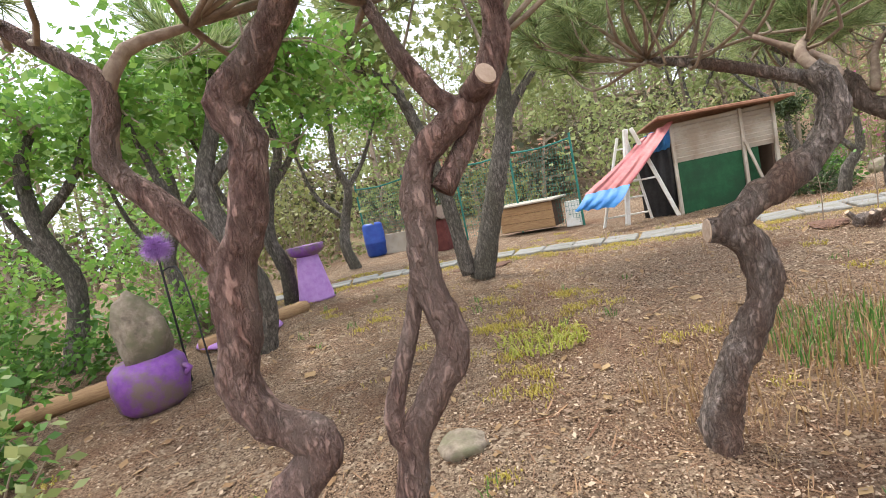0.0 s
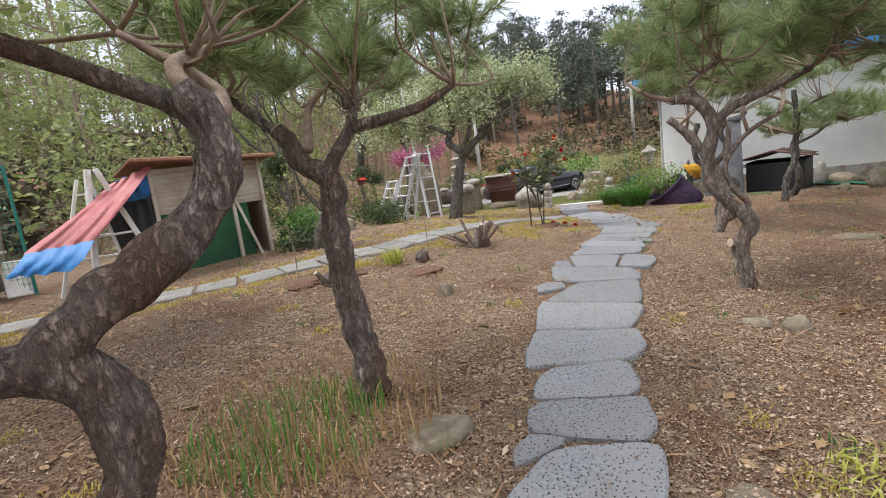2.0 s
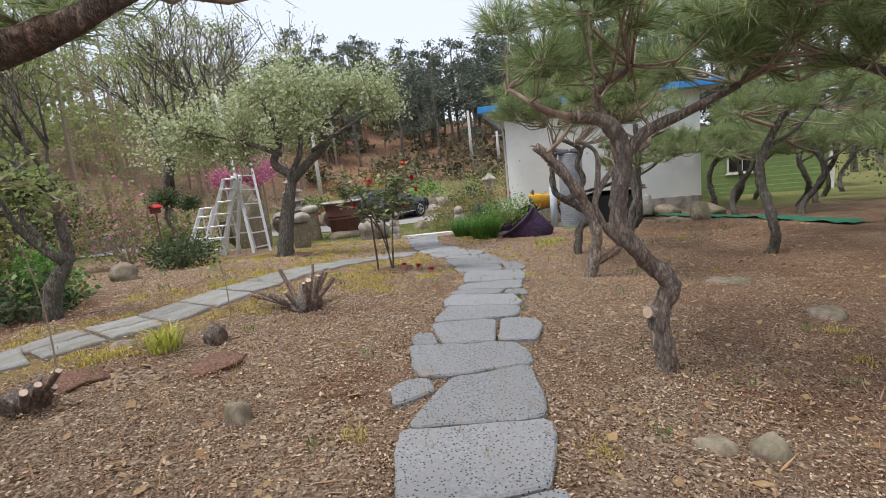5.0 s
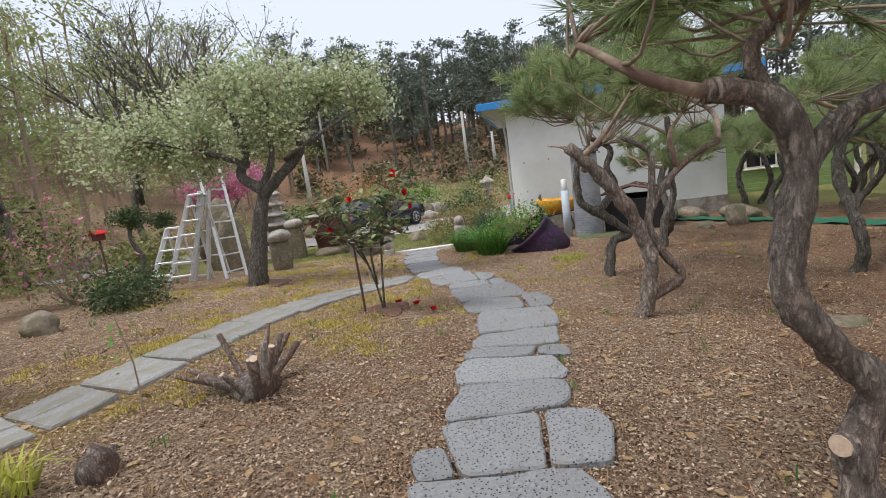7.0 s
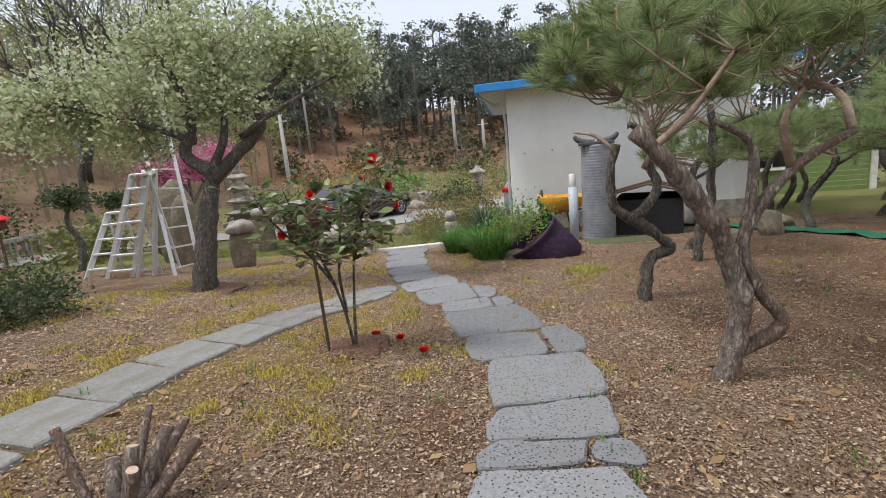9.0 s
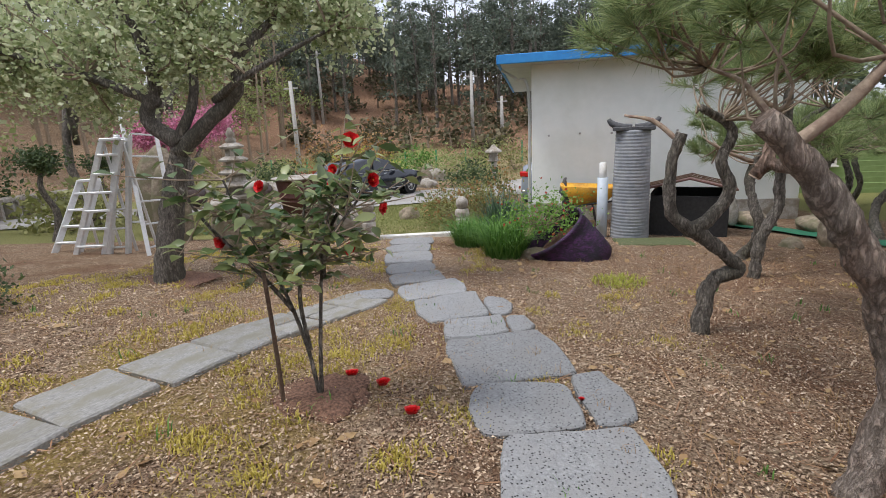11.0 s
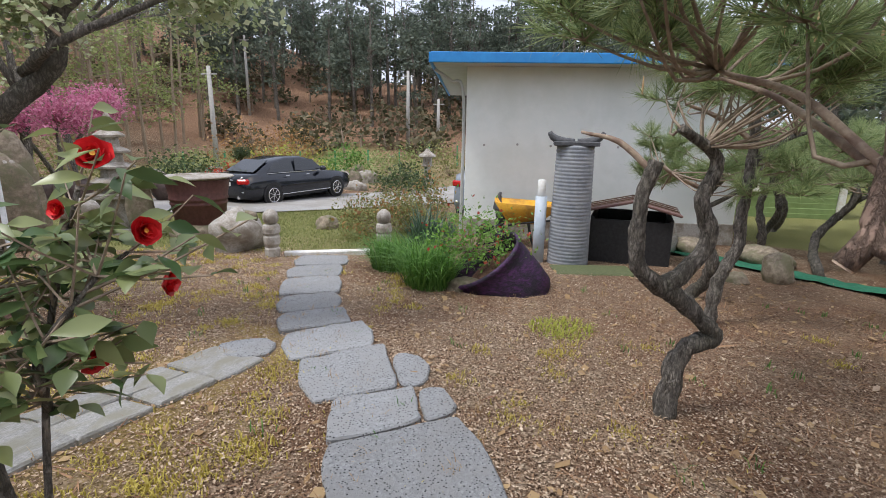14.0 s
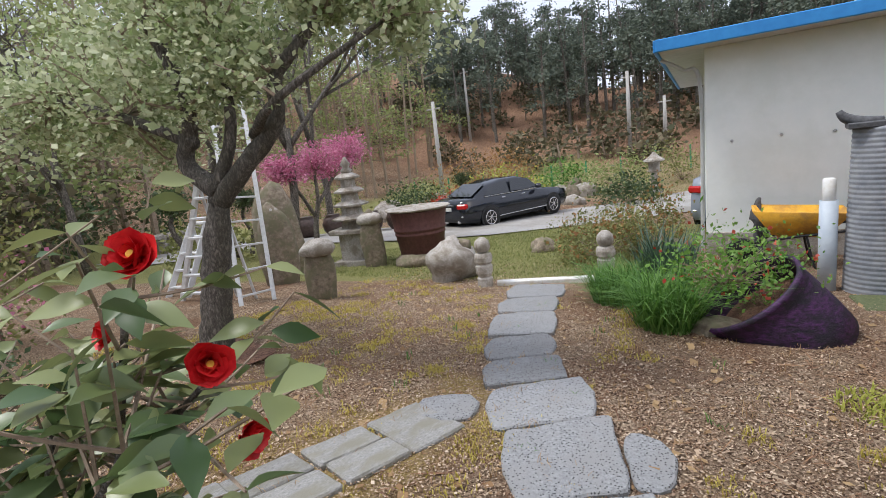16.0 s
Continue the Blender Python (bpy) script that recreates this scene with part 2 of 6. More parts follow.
def ground_mat():
    """Needle litter over reddish soil, with straw, yellow moss and lawn."""
    m = bpy.data.materials.new("needle_litter_ground")
    m.use_nodes = True
    n, l = m.node_tree.nodes, m.node_tree.links
    bs = n["Principled BSDF"]
    bs.inputs["Roughness"].default_value = 0.95
    bs.inputs["Specular IOR Level"].default_value = 0.15
    tc = n.new("ShaderNodeTexCoord")

    def tex(sc, detail, rough=0.7):
        k = n.new("ShaderNodeTexNoise")
        k.inputs["Scale"].default_value, k.inputs["Detail"].default_value, k.inputs["Roughness"].default_value = sc, detail, rough
        l.new(tc.outputs["Object"], k.inputs["Vector"])
        return k.outputs[0]

    def blend(fac, x, y, lo, hi):
        r = n.new("ShaderNodeMapRange")
        r.inputs[1].default_value, r.inputs[2].default_value = lo, hi
        l.new(fac, r.inputs[0])
        k = n.new("ShaderNodeMix")
        k.data_type = "RGBA"
        l.new(r.outputs[0], k.inputs[0])
        for q, sock in ((x, 6), (y, 7)):
            if isinstance(q, tuple):
                k.inputs[sock].default_value = (*q, 1)
            else:
                l.new(q, k.inputs[sock])
        return k.outputs[2]

    grain, mid, wide = tex(70, 8, 0.75), tex(6, 6), tex(0.8, 5)
    v = n.new("ShaderNodeTexVoronoi")
    v.inputs["Scale"].default_value = 55
    l.new(tc.outputs["Object"], v.inputs["Vector"])
    sep = n.new("ShaderNodeSeparateColor")
    l.new(v.outputs["Color"], sep.inputs[0])
    v2 = n.new("ShaderNodeTexVoronoi")
    v2.inputs["Scale"].default_value = 120
    l.new(tc.outputs["Object"], v2.inputs["Vector"])
    sep2 = n.new("ShaderNodeSeparateColor")
    l.new(v2.outputs["Color"], sep2.inputs[0])
    litter = blend(grain, (0.04, 0.02, 0.013), (0.46, 0.31, 0.20), 0.42, 0.58)
    gravel = blend(sep.outputs[0], (0.10, 0.06, 0.038), (0.56, 0.43, 0.30), 0.15, 0.95)
    fine = blend(sep2.outputs[1], (0.07, 0.04, 0.026), (0.50, 0.37, 0.25), 0.1, 0.95)
    col = blend(mid, litter, gravel, 0.46, 0.58)
    col = blend(tex(3.1, 6), col, fine, 0.48, 0.6)
    dark = blend(grain, (0.08, 0.042, 0.026), (0.34, 0.21, 0.13), 0.4, 0.6)
    col = blend(wide, col, dark, 0.52, 0.62)
    # reddish needles under the pines; the colour also carries the pines' shade
    duff_shade = blend(grain, (0.09, 0.046, 0.028), (0.36, 0.22, 0.14), 0.4, 0.6)
    at0 = n.new("ShaderNodeAttribute")
    at0.attribute_name = "duff_shade"
    k0 = n.new("ShaderNodeMath")
    k0.operation = "MULTIPLY_ADD"
    k0.inputs[1].default_value = 0.7
    l.new(tex(2.2, 7, 0.75), k0.inputs[0])
    l.new(at0.outputs["Fac"], k0.inputs[2])
    col = blend(k0.outputs[0], col, duff_shade, 0.6, 1.0)
    # moss and lawn
    moss = blend(grain, (0.22, 0.14, 0.05), (0.46, 0.35, 0.13), 0.38, 0.62)
    spots = tex(1.7, 6, 0.7)
    at = n.new("ShaderNodeAttribute")
    at.attribute_name = "mossy"
    k = n.new("ShaderNodeMath")
    k.operation = "MULTIPLY"
    l.new(at.outputs["Fac"], k.inputs[0])
    l.new(spots, k.inputs[1])
    col = blend(k.outputs[0], col, moss, 0.3, 0.5)
    lawn = blend(grain, (0.14, 0.155, 0.045), (0.34, 0.32, 0.14), 0.35, 0.65)
    at2 = n.new("ShaderNodeAttribute")
    at2.attribute_name = "lawn"
    k2 = n.new("ShaderNodeMath")
    k2.operation = "MULTIPLY_ADD"
    k2.inputs[1].default_value = 0.5
    l.new(mid, k2.inputs[0])
    l.new(at2.outputs["Fac"], k2.inputs[2])
    col = blend(k2.outputs[0], col, lawn, 0.6, 0.85)
    l.new(col, bs.inputs["Base Color"])
    bp = n.new("ShaderNodeBump")
    bp.inputs["Strength"].default_value, bp.inputs["Distance"].default_value = 0.9, 0.04
    hs = n.new("ShaderNodeMath")
    hs.operation = "MULTIPLY_ADD"
    hs.inputs[1].default_value = 0.35
    l.new(sep.outputs[0], hs.inputs[0])
    l.new(grain, hs.inputs[2])
    l.new(hs.outputs[0], bp.inputs["Height"])
    l.new(bp.outputs[0], bs.inputs["Normal"])
    return m


# ---- mesh helpers ----
def thing(name, loc=(0, 0, 0), label="", category="", group="", kind="", rz=0.0):
    ob = new(name)
    ob.empty_display_size = 0.1
    ob.matrix_world = pose(*loc, 0, 0, rz)
    return tagged(ob, label, category, group, kind)


def part(name, geo, material, parent=None, label="", smooth=False):
    """Links a bmesh or a (vertices, faces) pair as one mesh under a thing or a part."""
    me = bpy.data.meshes.new(name)
    if isinstance(geo, bmesh.types.BMesh):
        geo.to_mesh(me)
        geo.free()
    else:
        v, f = geo
        if isinstance(f, np.ndarray):
            sides = f.shape[1]
            me.vertices.add(len(v))
            me.vertices.foreach_set("co", np.asarray(v, np.float32).ravel())
            me.loops.add(f.size)
            me.loops.foreach_set("vertex_index", f.astype(np.int32).ravel())
            me.polygons.add(len(f))
            me.polygons.foreach_set("loop_start", np.arange(0, f.size, sides, dtype=np.int32))
            me.update(calc_edges=True)
        else:
            me.from_pydata([tuple(map(float, p)) for p in v], [], [tuple(map(int, q)) for q in f])
    me.materials.append(material)
    if smooth:
        me.polygons.foreach_set("use_smooth", [True] * len(me.polygons))
    me.update()
    ob = new(name, me)
    if parent:
        ob.parent = parent
    return tagged(ob, label)


def join(*geos):
    vs, fs, k = [], [], 0
    for v, f in geos:
        vs += [tuple(p) for p in v]
        fs += [tuple(i + k for i in q) for q in f]
        k += len(v)
    return vs, fs


def moved(geo, m):
    return [tuple(m @ Vector(p)) for p in geo[0]], geo[1]


def slab(sx, sy, sz, at=(0, 0, 0), turn=(0, 0, 0), edge=0.01):
    """A box with chamfered edges; at is its centre."""
    bm = bmesh.new()
    bmesh.ops.create_cube(bm, size=1)
    bmesh.ops.scale(bm, vec=(sx, sy, sz), verts=bm.verts)
    edge = min(edge, 0.4 * min(sx, sy, sz))
    bmesh.ops.bevel(bm, geom=bm.edges[:], offset=edge, segments=1, affect="EDGES")
    bm.transform(pose(*at, *turn))
    bm.verts.index_update()
    geo = [tuple(v.co) for v in bm.verts], [tuple(v.index for v in f.verts) for f in bm.faces]
    bm.free()
    return geo


def bar(a, b, w, d=None):
    """A chamfered bar from a to b."""
    a, b = Vector(a), Vector(b)
    q = (b - a).to_track_quat("Z", "Y").to_matrix().to_4x4()
    return moved(slab(w, d or w, (b - a).length, edge=0.15 * min(w, d or w)), Matrix.Translation((a + b) / 2) @ q)


def curve_points(pts, radii, step):
    p = np.array(pts, float)
    r = np.interp(np.linspace(0, 1, len(p)), np.linspace(0, 1, len(radii)), radii)
    ext = np.vstack([2 * p[0] - p[1], p, 2 * p[-1] - p[-2]])
    out, rad = [], []
    for i in range(len(p) - 1):
        k = max(2, int(np.linalg.norm(p[i + 1] - p[i]) / step))
        for s in np.arange(k) / k:
            a, b, c, d = ext[i:i + 4]
            out.append(0.5 * (2 * b + (c - a) * s + (2 * a - 5 * b + 4 * c - d) * s * s + (3 * b - a - 3 * c + d) * s ** 3))
            rad.append(r[i] * (1 - s) + r[i + 1] * s)
    out.append(p[-1])
    rad.append(r[-1])
    return np.array(out), np.array(rad)


def tube(pts, radii, seg=10, step=0.05, rough=0.0):
    """A round limb through the points, with lumps of the given relative size."""
    p, r = curve_points(pts, radii, step)
    v, f = [], []
    side = Vector((1, 0.3, 0.1)).normalized()
    for i in range(len(p)):
        t = Vector(p[min(i + 1, len(p) - 1)] - p[max(i - 1, 0)]).normalized()
        side = (side - t * side.dot(t)).normalized()
        up = t.cross(side)
        for k in range(seg):
            a = 2 * math.pi * k / seg
            d = side * math.cos(a) + up * math.sin(a)
            q = Vector(p[i])
            s = 1.0
            if rough:
                w = q + d * r[i]
                s += rough * (noise.noise(w * 9) * 1.4 + noise.noise(w * 28) * 0.9)
            v.append(q + d * r[i] * s)
    for i in range(len(p) - 1):
        for k in range(seg):
            a, b = i * seg + k, i * seg + (k + 1) % seg
            f.append((a, b, b + seg, a + seg))
    f.append(tuple(range(seg - 1, -1, -1)))
    f.append(tuple(range((len(p) - 1) * seg, len(p) * seg)))
    return v, f


def lathe(profile, seg=24, ridges=0.0):
    """Turns (radius, height) pairs round the z axis."""
    v, f = [], []
    for r, z in profile:
        for k in range(seg):
            a = 2 * math.pi * k / seg
            v.append((r * math.cos(a), r * math.sin(a), z))
    for i in range(len(profile) - 1):
        for k in range(seg):
            a, b = i * seg + k, i * seg + (k + 1) % seg
            f.append((a, b, b + seg, a + seg))
    f.append(tuple(range(seg - 1, -1, -1)))
    f.append(tuple(range((len(profile) - 1) * seg, len(profile) * seg)))
    return v, f


def boulder(sx, sy, sz, seed, sub=3, amount=0.28):
    bm = bmesh.new()
    bmesh.ops.create_icosphere(bm, subdivisions=sub, radius=1)
    off = Vector((seed * 3.1, seed * 1.7, seed * 0.9))
    for q in bm.verts:
        d = q.co.normalized()
        k = 1 + amount * (noise.noise(d * 1.3 + off) * 1.2 + noise.noise(d * 3.5 + off) * 0.45 + noise.noise(d * 9 + off) * 0.12)
        p = d * k
        if p.z < -0.55:
            p.z = -0.55 + (p.z + 0.55) * 0.2
        q.co = (p.x * sx, p.y * sy, (p.z + 0.5) * sz)
    geo = [tuple(q.co) for q in bm.verts], [tuple(x.index for x in q.verts) for q in bm.faces]
    bm.free()
    return geo


def unit(a):
    return a / np.maximum(np.linalg.norm(a, axis=1, keepdims=True), 1e-9)


def leaf_quads(centers, size, aspect=0.6, flat=0.3, spread=0.4):
    """A small diamond leaf at each centre."""
    c = np.asarray(centers, float)
    n = len(c)
    u = unit(rng.normal(size=(n, 3)) * [1, 1, 1 - flat])
    w = unit(np.cross(u, rng.normal(size=(n, 3))))
    s = size * (1 + spread * rng.normal(size=(n, 1))).clip(0.4, 2)
    v = np.stack([c - u * s * 0.5, c + w * s * aspect * 0.5, c + u * s * 0.5, c - w * s * aspect * 0.5], 1).reshape(-1, 3)
    return v, np.arange(4 * n).reshape(-1, 4)


def blades(base, height, width, lean=0.35, spread=0.3):
    """A thin bent blade at each base point: a quad and a tip."""
    b = np.asarray(base, float)
    n = len(b)
    h = height * (1 + spread * rng.normal(size=(n, 1))).clip(0.3, 2)
    a = rng.uniform(0, 2 * np.pi, n)
    d = np.stack([np.cos(a), np.sin(a), 0 * a], 1)
    s = np.stack([-np.sin(a), np.cos(a), 0 * a], 1) * width
    k = lean * rng.uniform(0.2, 1.4, (n, 1))
    mid = b + d * h * k * 0.35 + [0, 0, 1] * h * 0.6
    tip = b + d * h * k + [0, 0, 1] * h * (1 - 0.25 * k)
    v = np.stack([b - s, b + s, mid + s * 0.8, mid - s * 0.8, tip], 1).reshape(-1, 3)
    i = np.arange(n)[:, None] * 5
    f = [tuple(q) for q in i + [0, 1, 2, 3]] + [tuple(q) for q in i + [3, 2, 4]]
    return v, f


def needle_tufts(at, aim, count, length, width=0.0022):
    """Bundles of needles that spread from each twig tip."""
    at, aim = np.repeat(np.asarray(at, float), count, 0), np.repeat(unit(np.asarray(aim, float)), count, 0)
    n = len(at)
    d = unit(aim * 1.0 + rng.normal(size=(n, 3)) * 0.5)
    s = unit(np.cross(d, rng.normal(size=(n, 3)))) * width
    start = at - aim * rng.uniform(0, 0.09, (n, 1))
    tip = start + d * length * rng.uniform(0.7, 1.2, (n, 1)) - [0, 0, 0.008]
    v = np.stack([start - s, start + s, tip], 1).reshape(-1, 3)
    return v, np.arange(3 * n).reshape(-1, 3)


def rooted(geo, base):
    v = geo[0] if isinstance(geo[0], np.ndarray) else np.asarray([tuple(p) for p in geo[0]], float)
    return v - np.asarray(base, float), geo[1]


# ---- ground ----
BASE = [(-20, .1), (0, .03), (3.7, -.02), (5, 0), (6.5, .05), (7.5, .09), (9, .05), (10, -.02), (11, -.1), (12.3, -.16), (14, -.25), (15.5, -.36),
        (17, -.43), (20, -.62), (24, -.83), (28, -1.0), (60, -1.05)]
AXIS = [(-20, 2), (0, 2), (3.7, 1.9), (5, 1.9), (6.5, 2.6), (8, 3), (9.5, 3.3), (11, 4), (12.3, 4.4), (14, 5.1), (16, 6), (30, 8)]
CROSS = [(-20, .1), (6, .1), (8, .08), (10, .06), (12, .02), (15, 0), (60, 0)]


def table(x, rows):
    return np.interp(x, [r[0] for r in rows], [r[1] for r in rows])


def ease(a):
    a = np.clip(a, 0, 1)
    return a * a * (3 - 2 * a)


def height(x, y):
    z = table(x, BASE) + table(x, CROSS) * np.clip(y - table(x, AXIS), -4, 3.5)
    hill = 9 * ease((x - 34) / 50) * ease((y + 25) / 30) + 10 * ease((y - 22) / 40) * ease((x + 20) / 30)
    return z + hill


def on_ground(x, y, lift=0.0):
    return (x, y, float(height(x, y)) + lift)


gx = np.concatenate([np.linspace(-400, -20, 16), np.linspace(-18, -3, 16), np.arange(-2.5, 17, 0.1), np.linspace(17.2, 34, 50), np.linspace(36, 110, 30), np.linspace(130, 500, 10)])
gy = np.concatenate([np.linspace(-400, -20, 16), np.linspace(-18, -2.4, 22), np.arange(-2, 9.5, 0.1), np.linspace(9.7, 24, 48), np.linspace(26, 100, 30), np.linspace(130, 500, 10)])
GX, GY = np.meshgrid(gx, gy, indexing="ij")
GZ = height(GX, GY)
rough_z = np.array([noise.noise(Vector((a * 2.1, b * 2.1, 0))) * 0.02 + noise.noise(Vector((a * 7, b * 7, 3))) * 0.009 for a, b in zip(GX.ravel(), GY.ravel())]).reshape(GX.shape)
GZ = GZ + rough_z
nx, ny = len(gx), len(gy)
idx = np.arange(nx * ny).reshape(nx, ny)
faces = np.stack([idx[:-1, :-1], idx[1:, :-1], idx[1:, 1:], idx[:-1, 1:]], -1).reshape(-1, 4)
ground = part("ground", (np.stack([GX, GY, GZ], -1).reshape(-1, 3), faces), ground_mat(), None, "reddish garden soil under pine needles, wood chips and straw", True)
tagged(ground, "", "ground", "", "structure")


def side_walk_y(x):
    """Middle of the tiled side path."""
    return table(x, [(-4, 7.9), (0, 8.1), (2, 7.65), (3.1, 7.15), (4.3, 6.45), (5, 6.0), (5.6, 5.74), (6.6, 5.54), (7.3, 5.5), (8, 5.54), (8.6, 5.55), (9.2, 5.48), (9.8, 5.43), (10.4, 5.36), (11.4, 5.18)])


def mossy_at(x, y):
    d = np.abs(y - side_walk_y(x))
    band = np.exp(-(d / 0.8) ** 2) * (x < 12)
    dry = 0.85 * np.exp(-((x - 9.2) ** 2 + (y - 5) ** 2) / 4)
    wedge = 0.5 * ((y > 4.5) & (x > 9))
    east = 0.36 * np.exp(-((y - 3) / 1.2) ** 2) * (x > 10) * (x < 13)
    return np.clip(np.maximum.reduce([band, dry, wedge, east, 0.55 * np.exp(-((x - 1.5) ** 2 + (y - 4.6) ** 2) / 3)]), 0, 1)


def lawn_at(x, y):
    u = x - 15.1 - 0.35 * (6.9 - y)
    lawn = ease((u + 0.2) / 0.8) * ease((23 - x) / 2) * (y > 4.8)
    far = ease((x - 27) / 4) * 0.45 + ease((y - 13) / 5) * 0.4 + ease((-0.5 - y) / 1.5) * ease((x - 17.5) / 1.5)
    return np.clip(np.maximum(lawn, far), 0, 1) * (1 - 0.85 * ease((x - 40) / 12)) * (1 - 0.9 * ease((y - 22) / 8))


def duff_shade_at(x, y):
    """How thick the fallen needles lie: deepest under the pines off the path. Also darkens the soil for the pines'
    shade.
    """
    off = table(x, AXIS) - 0.85 - y
    return np.clip(0.42 * ease(off / 1.4) * ease((17 - x) / 2) + 0.5 * np.exp(-((x - 2.6) ** 2 + (y - 3.2) ** 2) / 3) + 0.6 * ease((x - 36) / 8), 0, 1)


for label, fn in (("mossy", mossy_at), ("lawn", lawn_at), ("duff_shade", duff_shade_at)):
    att = ground.data.attributes.new(label, "FLOAT", "POINT")
    att.data.foreach_set("value", fn(GX, GY).astype(np.float32).ravel())


# ---- road and house ----
def sheet(xs, y0, y1, lift):
    """A strip of ground cover between two edge lines."""
    v, f = [], []
    for i, x in enumerate(xs):
        for k in range(5):
            y = y0[i] + (y1[i] - y0[i]) * k / 4
            v.append((x, y, float(height(x, y)) + lift))
    for i in range(len(xs) - 1):
        for k in range(4):
            a = i * 5 + k
            f.append((a, a + 5, a + 6, a + 1))
    return v, f


rx = list(np.linspace(14, 40, 27))
road = part("road", sheet(rx, [float(table(x, [(14, 16.5), (18, 15.5), (19.2, 10.6), (22.3, 7.7), (27, 4), (40, -4)])) for x in rx],
                          [float(table(x, [(14, 18.5), (18, 19), (21, 16), (24, 12.5), (28, 9), (40, 1)])) for x in rx], 0.03), M_ROAD, None,
            "pale worn concrete driveway past the parked car", True)
tagged(road, "", "road", "", "structure")

WALL_A, WALL_B = Vector((17.7, 4.5, 0)), Vector((18.4, -0.58, 0))
wall_dir = (WALL_B - WALL_A).normalized()
wall_back = Vector((-wall_dir.y, wall_dir.x, 0))
if wall_back.x < 0:
    wall_back = -wall_back
house = thing("outbuilding", tuple(WALL_A + Vector((0, 0, -0.46))), "white-walled outbuilding with a bright blue roof edge", "building",
              rz=math.degrees(math.atan2(wall_dir.y, wall_dir.x)))
# local x runs along the front wall, local y away from the garden
L = (WALL_B - WALL_A).length
part("wall", join(slab(L, 0.16, 3.2, (L / 2, 0.08, 1.548), edge=0.005)), M_WALL, house)
part("wall", join(slab(0.16, 7.0, 3.2, (0.08, 3.66, 1.548), edge=0.005)), M_WALL, house)
part("wall", join(slab(0.16, 7.0, 3.2, (L - 0.08, 3.66, 1.548), edge=0.005)), M_WALL, house)
part("wall", join(slab(L, 0.16, 3.2, (L / 2, 7.24, 1.548), edge=0.005)), M_WALL, house)
part("roof", join(slab(L + 1.2, 8.4, 0.08, (L / 2, 3.55, 3.19), edge=0.01)), M_SOFFIT, house, "grey boarded soffit")
part("fascia", join(slab(L + 1.24, 0.05, 0.17, (L / 2, -0.67, 3.21), edge=0.01)), M_BLUE, house, "bright blue metal fascia")
part("fascia", join(slab(0.05, 8.4, 0.17, (-0.63, 3.55, 3.21), edge=0.01)), M_BLUE, house, "bright blue metal fascia")
for k in range(5):
    bolt = join(moved(lathe([(0.006, 0), (0.022, 0.004), (0.022, 0.02), (0.0, 0.03)], 10), pose(0.35 + k * 0.62, -0.002, 1.75 + 0.02 * (k % 2), 90)))
    part("anchor_bolt", bolt, M_POLE, house)
part("gutter_pipe", tube([(-0.6, 0.1, 3.1), (-0.3, 0.1, 2.9), (-0.06, 0.1, 2.6), (-0.06, 0.1, 0.0)], [0.03], 8), M_SOFFIT, house, smooth=True)
part("plinth", slab(L + 0.02, 0.05, 0.5, (L / 2, -0.02, 0.1)), M_STONE, house)

annex = thing("green_house", (24.5, -1.4, -0.9), "lime-green clapboard house with a white-framed window", "house", rz=-88)
siding = [slab(4.2, 0.03, 0.17, (2.1, 0.02 - 0.006 * (k % 2), 0.1 + 0.16 * k), (7, 0, 0), 0.004) for k in range(15)]
for s in siding:
    part("siding_board", s, M_GREEN_SIDING, annex)
part("wall", slab(4.2, 0.15, 2.45, (2.1, 0.13, 1.22)), M_GREEN_SIDING, annex)
part("wall", slab(0.15, 4.0, 2.45, (4.12, 2.2, 1.22)), M_GREEN_SIDING, annex)
part("corner_post", slab(0.16, 0.16, 2.4, (4.3, 0.0, 1.2)), M_WHITE, annex, "white corner post")
part("roof", slab(5.0, 4.5, 0.12, (2.1, 1.9, 2.5)), M_DARK_TILE, annex, "dark roof")
part("wall", slab(0.15, 4.0, 2.45, (0.08, 2.2, 1.22)), M_GREEN_SIDING, annex)
wx = 1.5
win = part("window", slab(1.0, 0.05, 1.1, (wx, -0.03, 1.4)), M_WHITE, annex, "white window frame")
for s in (-0.225, 0.225):
    part("pane", slab(0.42, 0.02, 0.95, (wx + s, -0.055, 1.4)), M_GLASS_DARK, win)
part("sill", slab(1.1, 0.1, 0.05, (wx, -0.06, 0.84)), M_WHITE, win)


# ---- stepping stones and tiles ----
PATH_A = [(3.21, 1.89, 3.65, 1.43, 4.1, 1.61, 3.87, 1.94), (3.7, 2.03, 3.93, 1.93, 3.93, 1.99, 3.85, 2.09), (3.96, 2.07, 4.13, 1.64, 4.46, 1.75, 4.2, 2.14),
          (4.26, 2.18, 4.5, 1.79, 4.78, 1.93, 4.49, 2.29), (4.55, 2.39, 4.95, 1.89, 5.35, 2.03, 4.99, 2.57), (5.1, 2.6, 5.31, 2.1, 5.88, 2.11, 5.57, 2.75),
          (5.64, 2.79, 5.93, 2.16, 6.45, 2.26, 6.15, 2.75), (5.85, 2.95, 6.04, 2.78, 6.15, 2.87, 6.05, 2.98), (6.2, 2.88, 6.64, 2.3, 6.88, 2.48, 6.58, 3.14)]
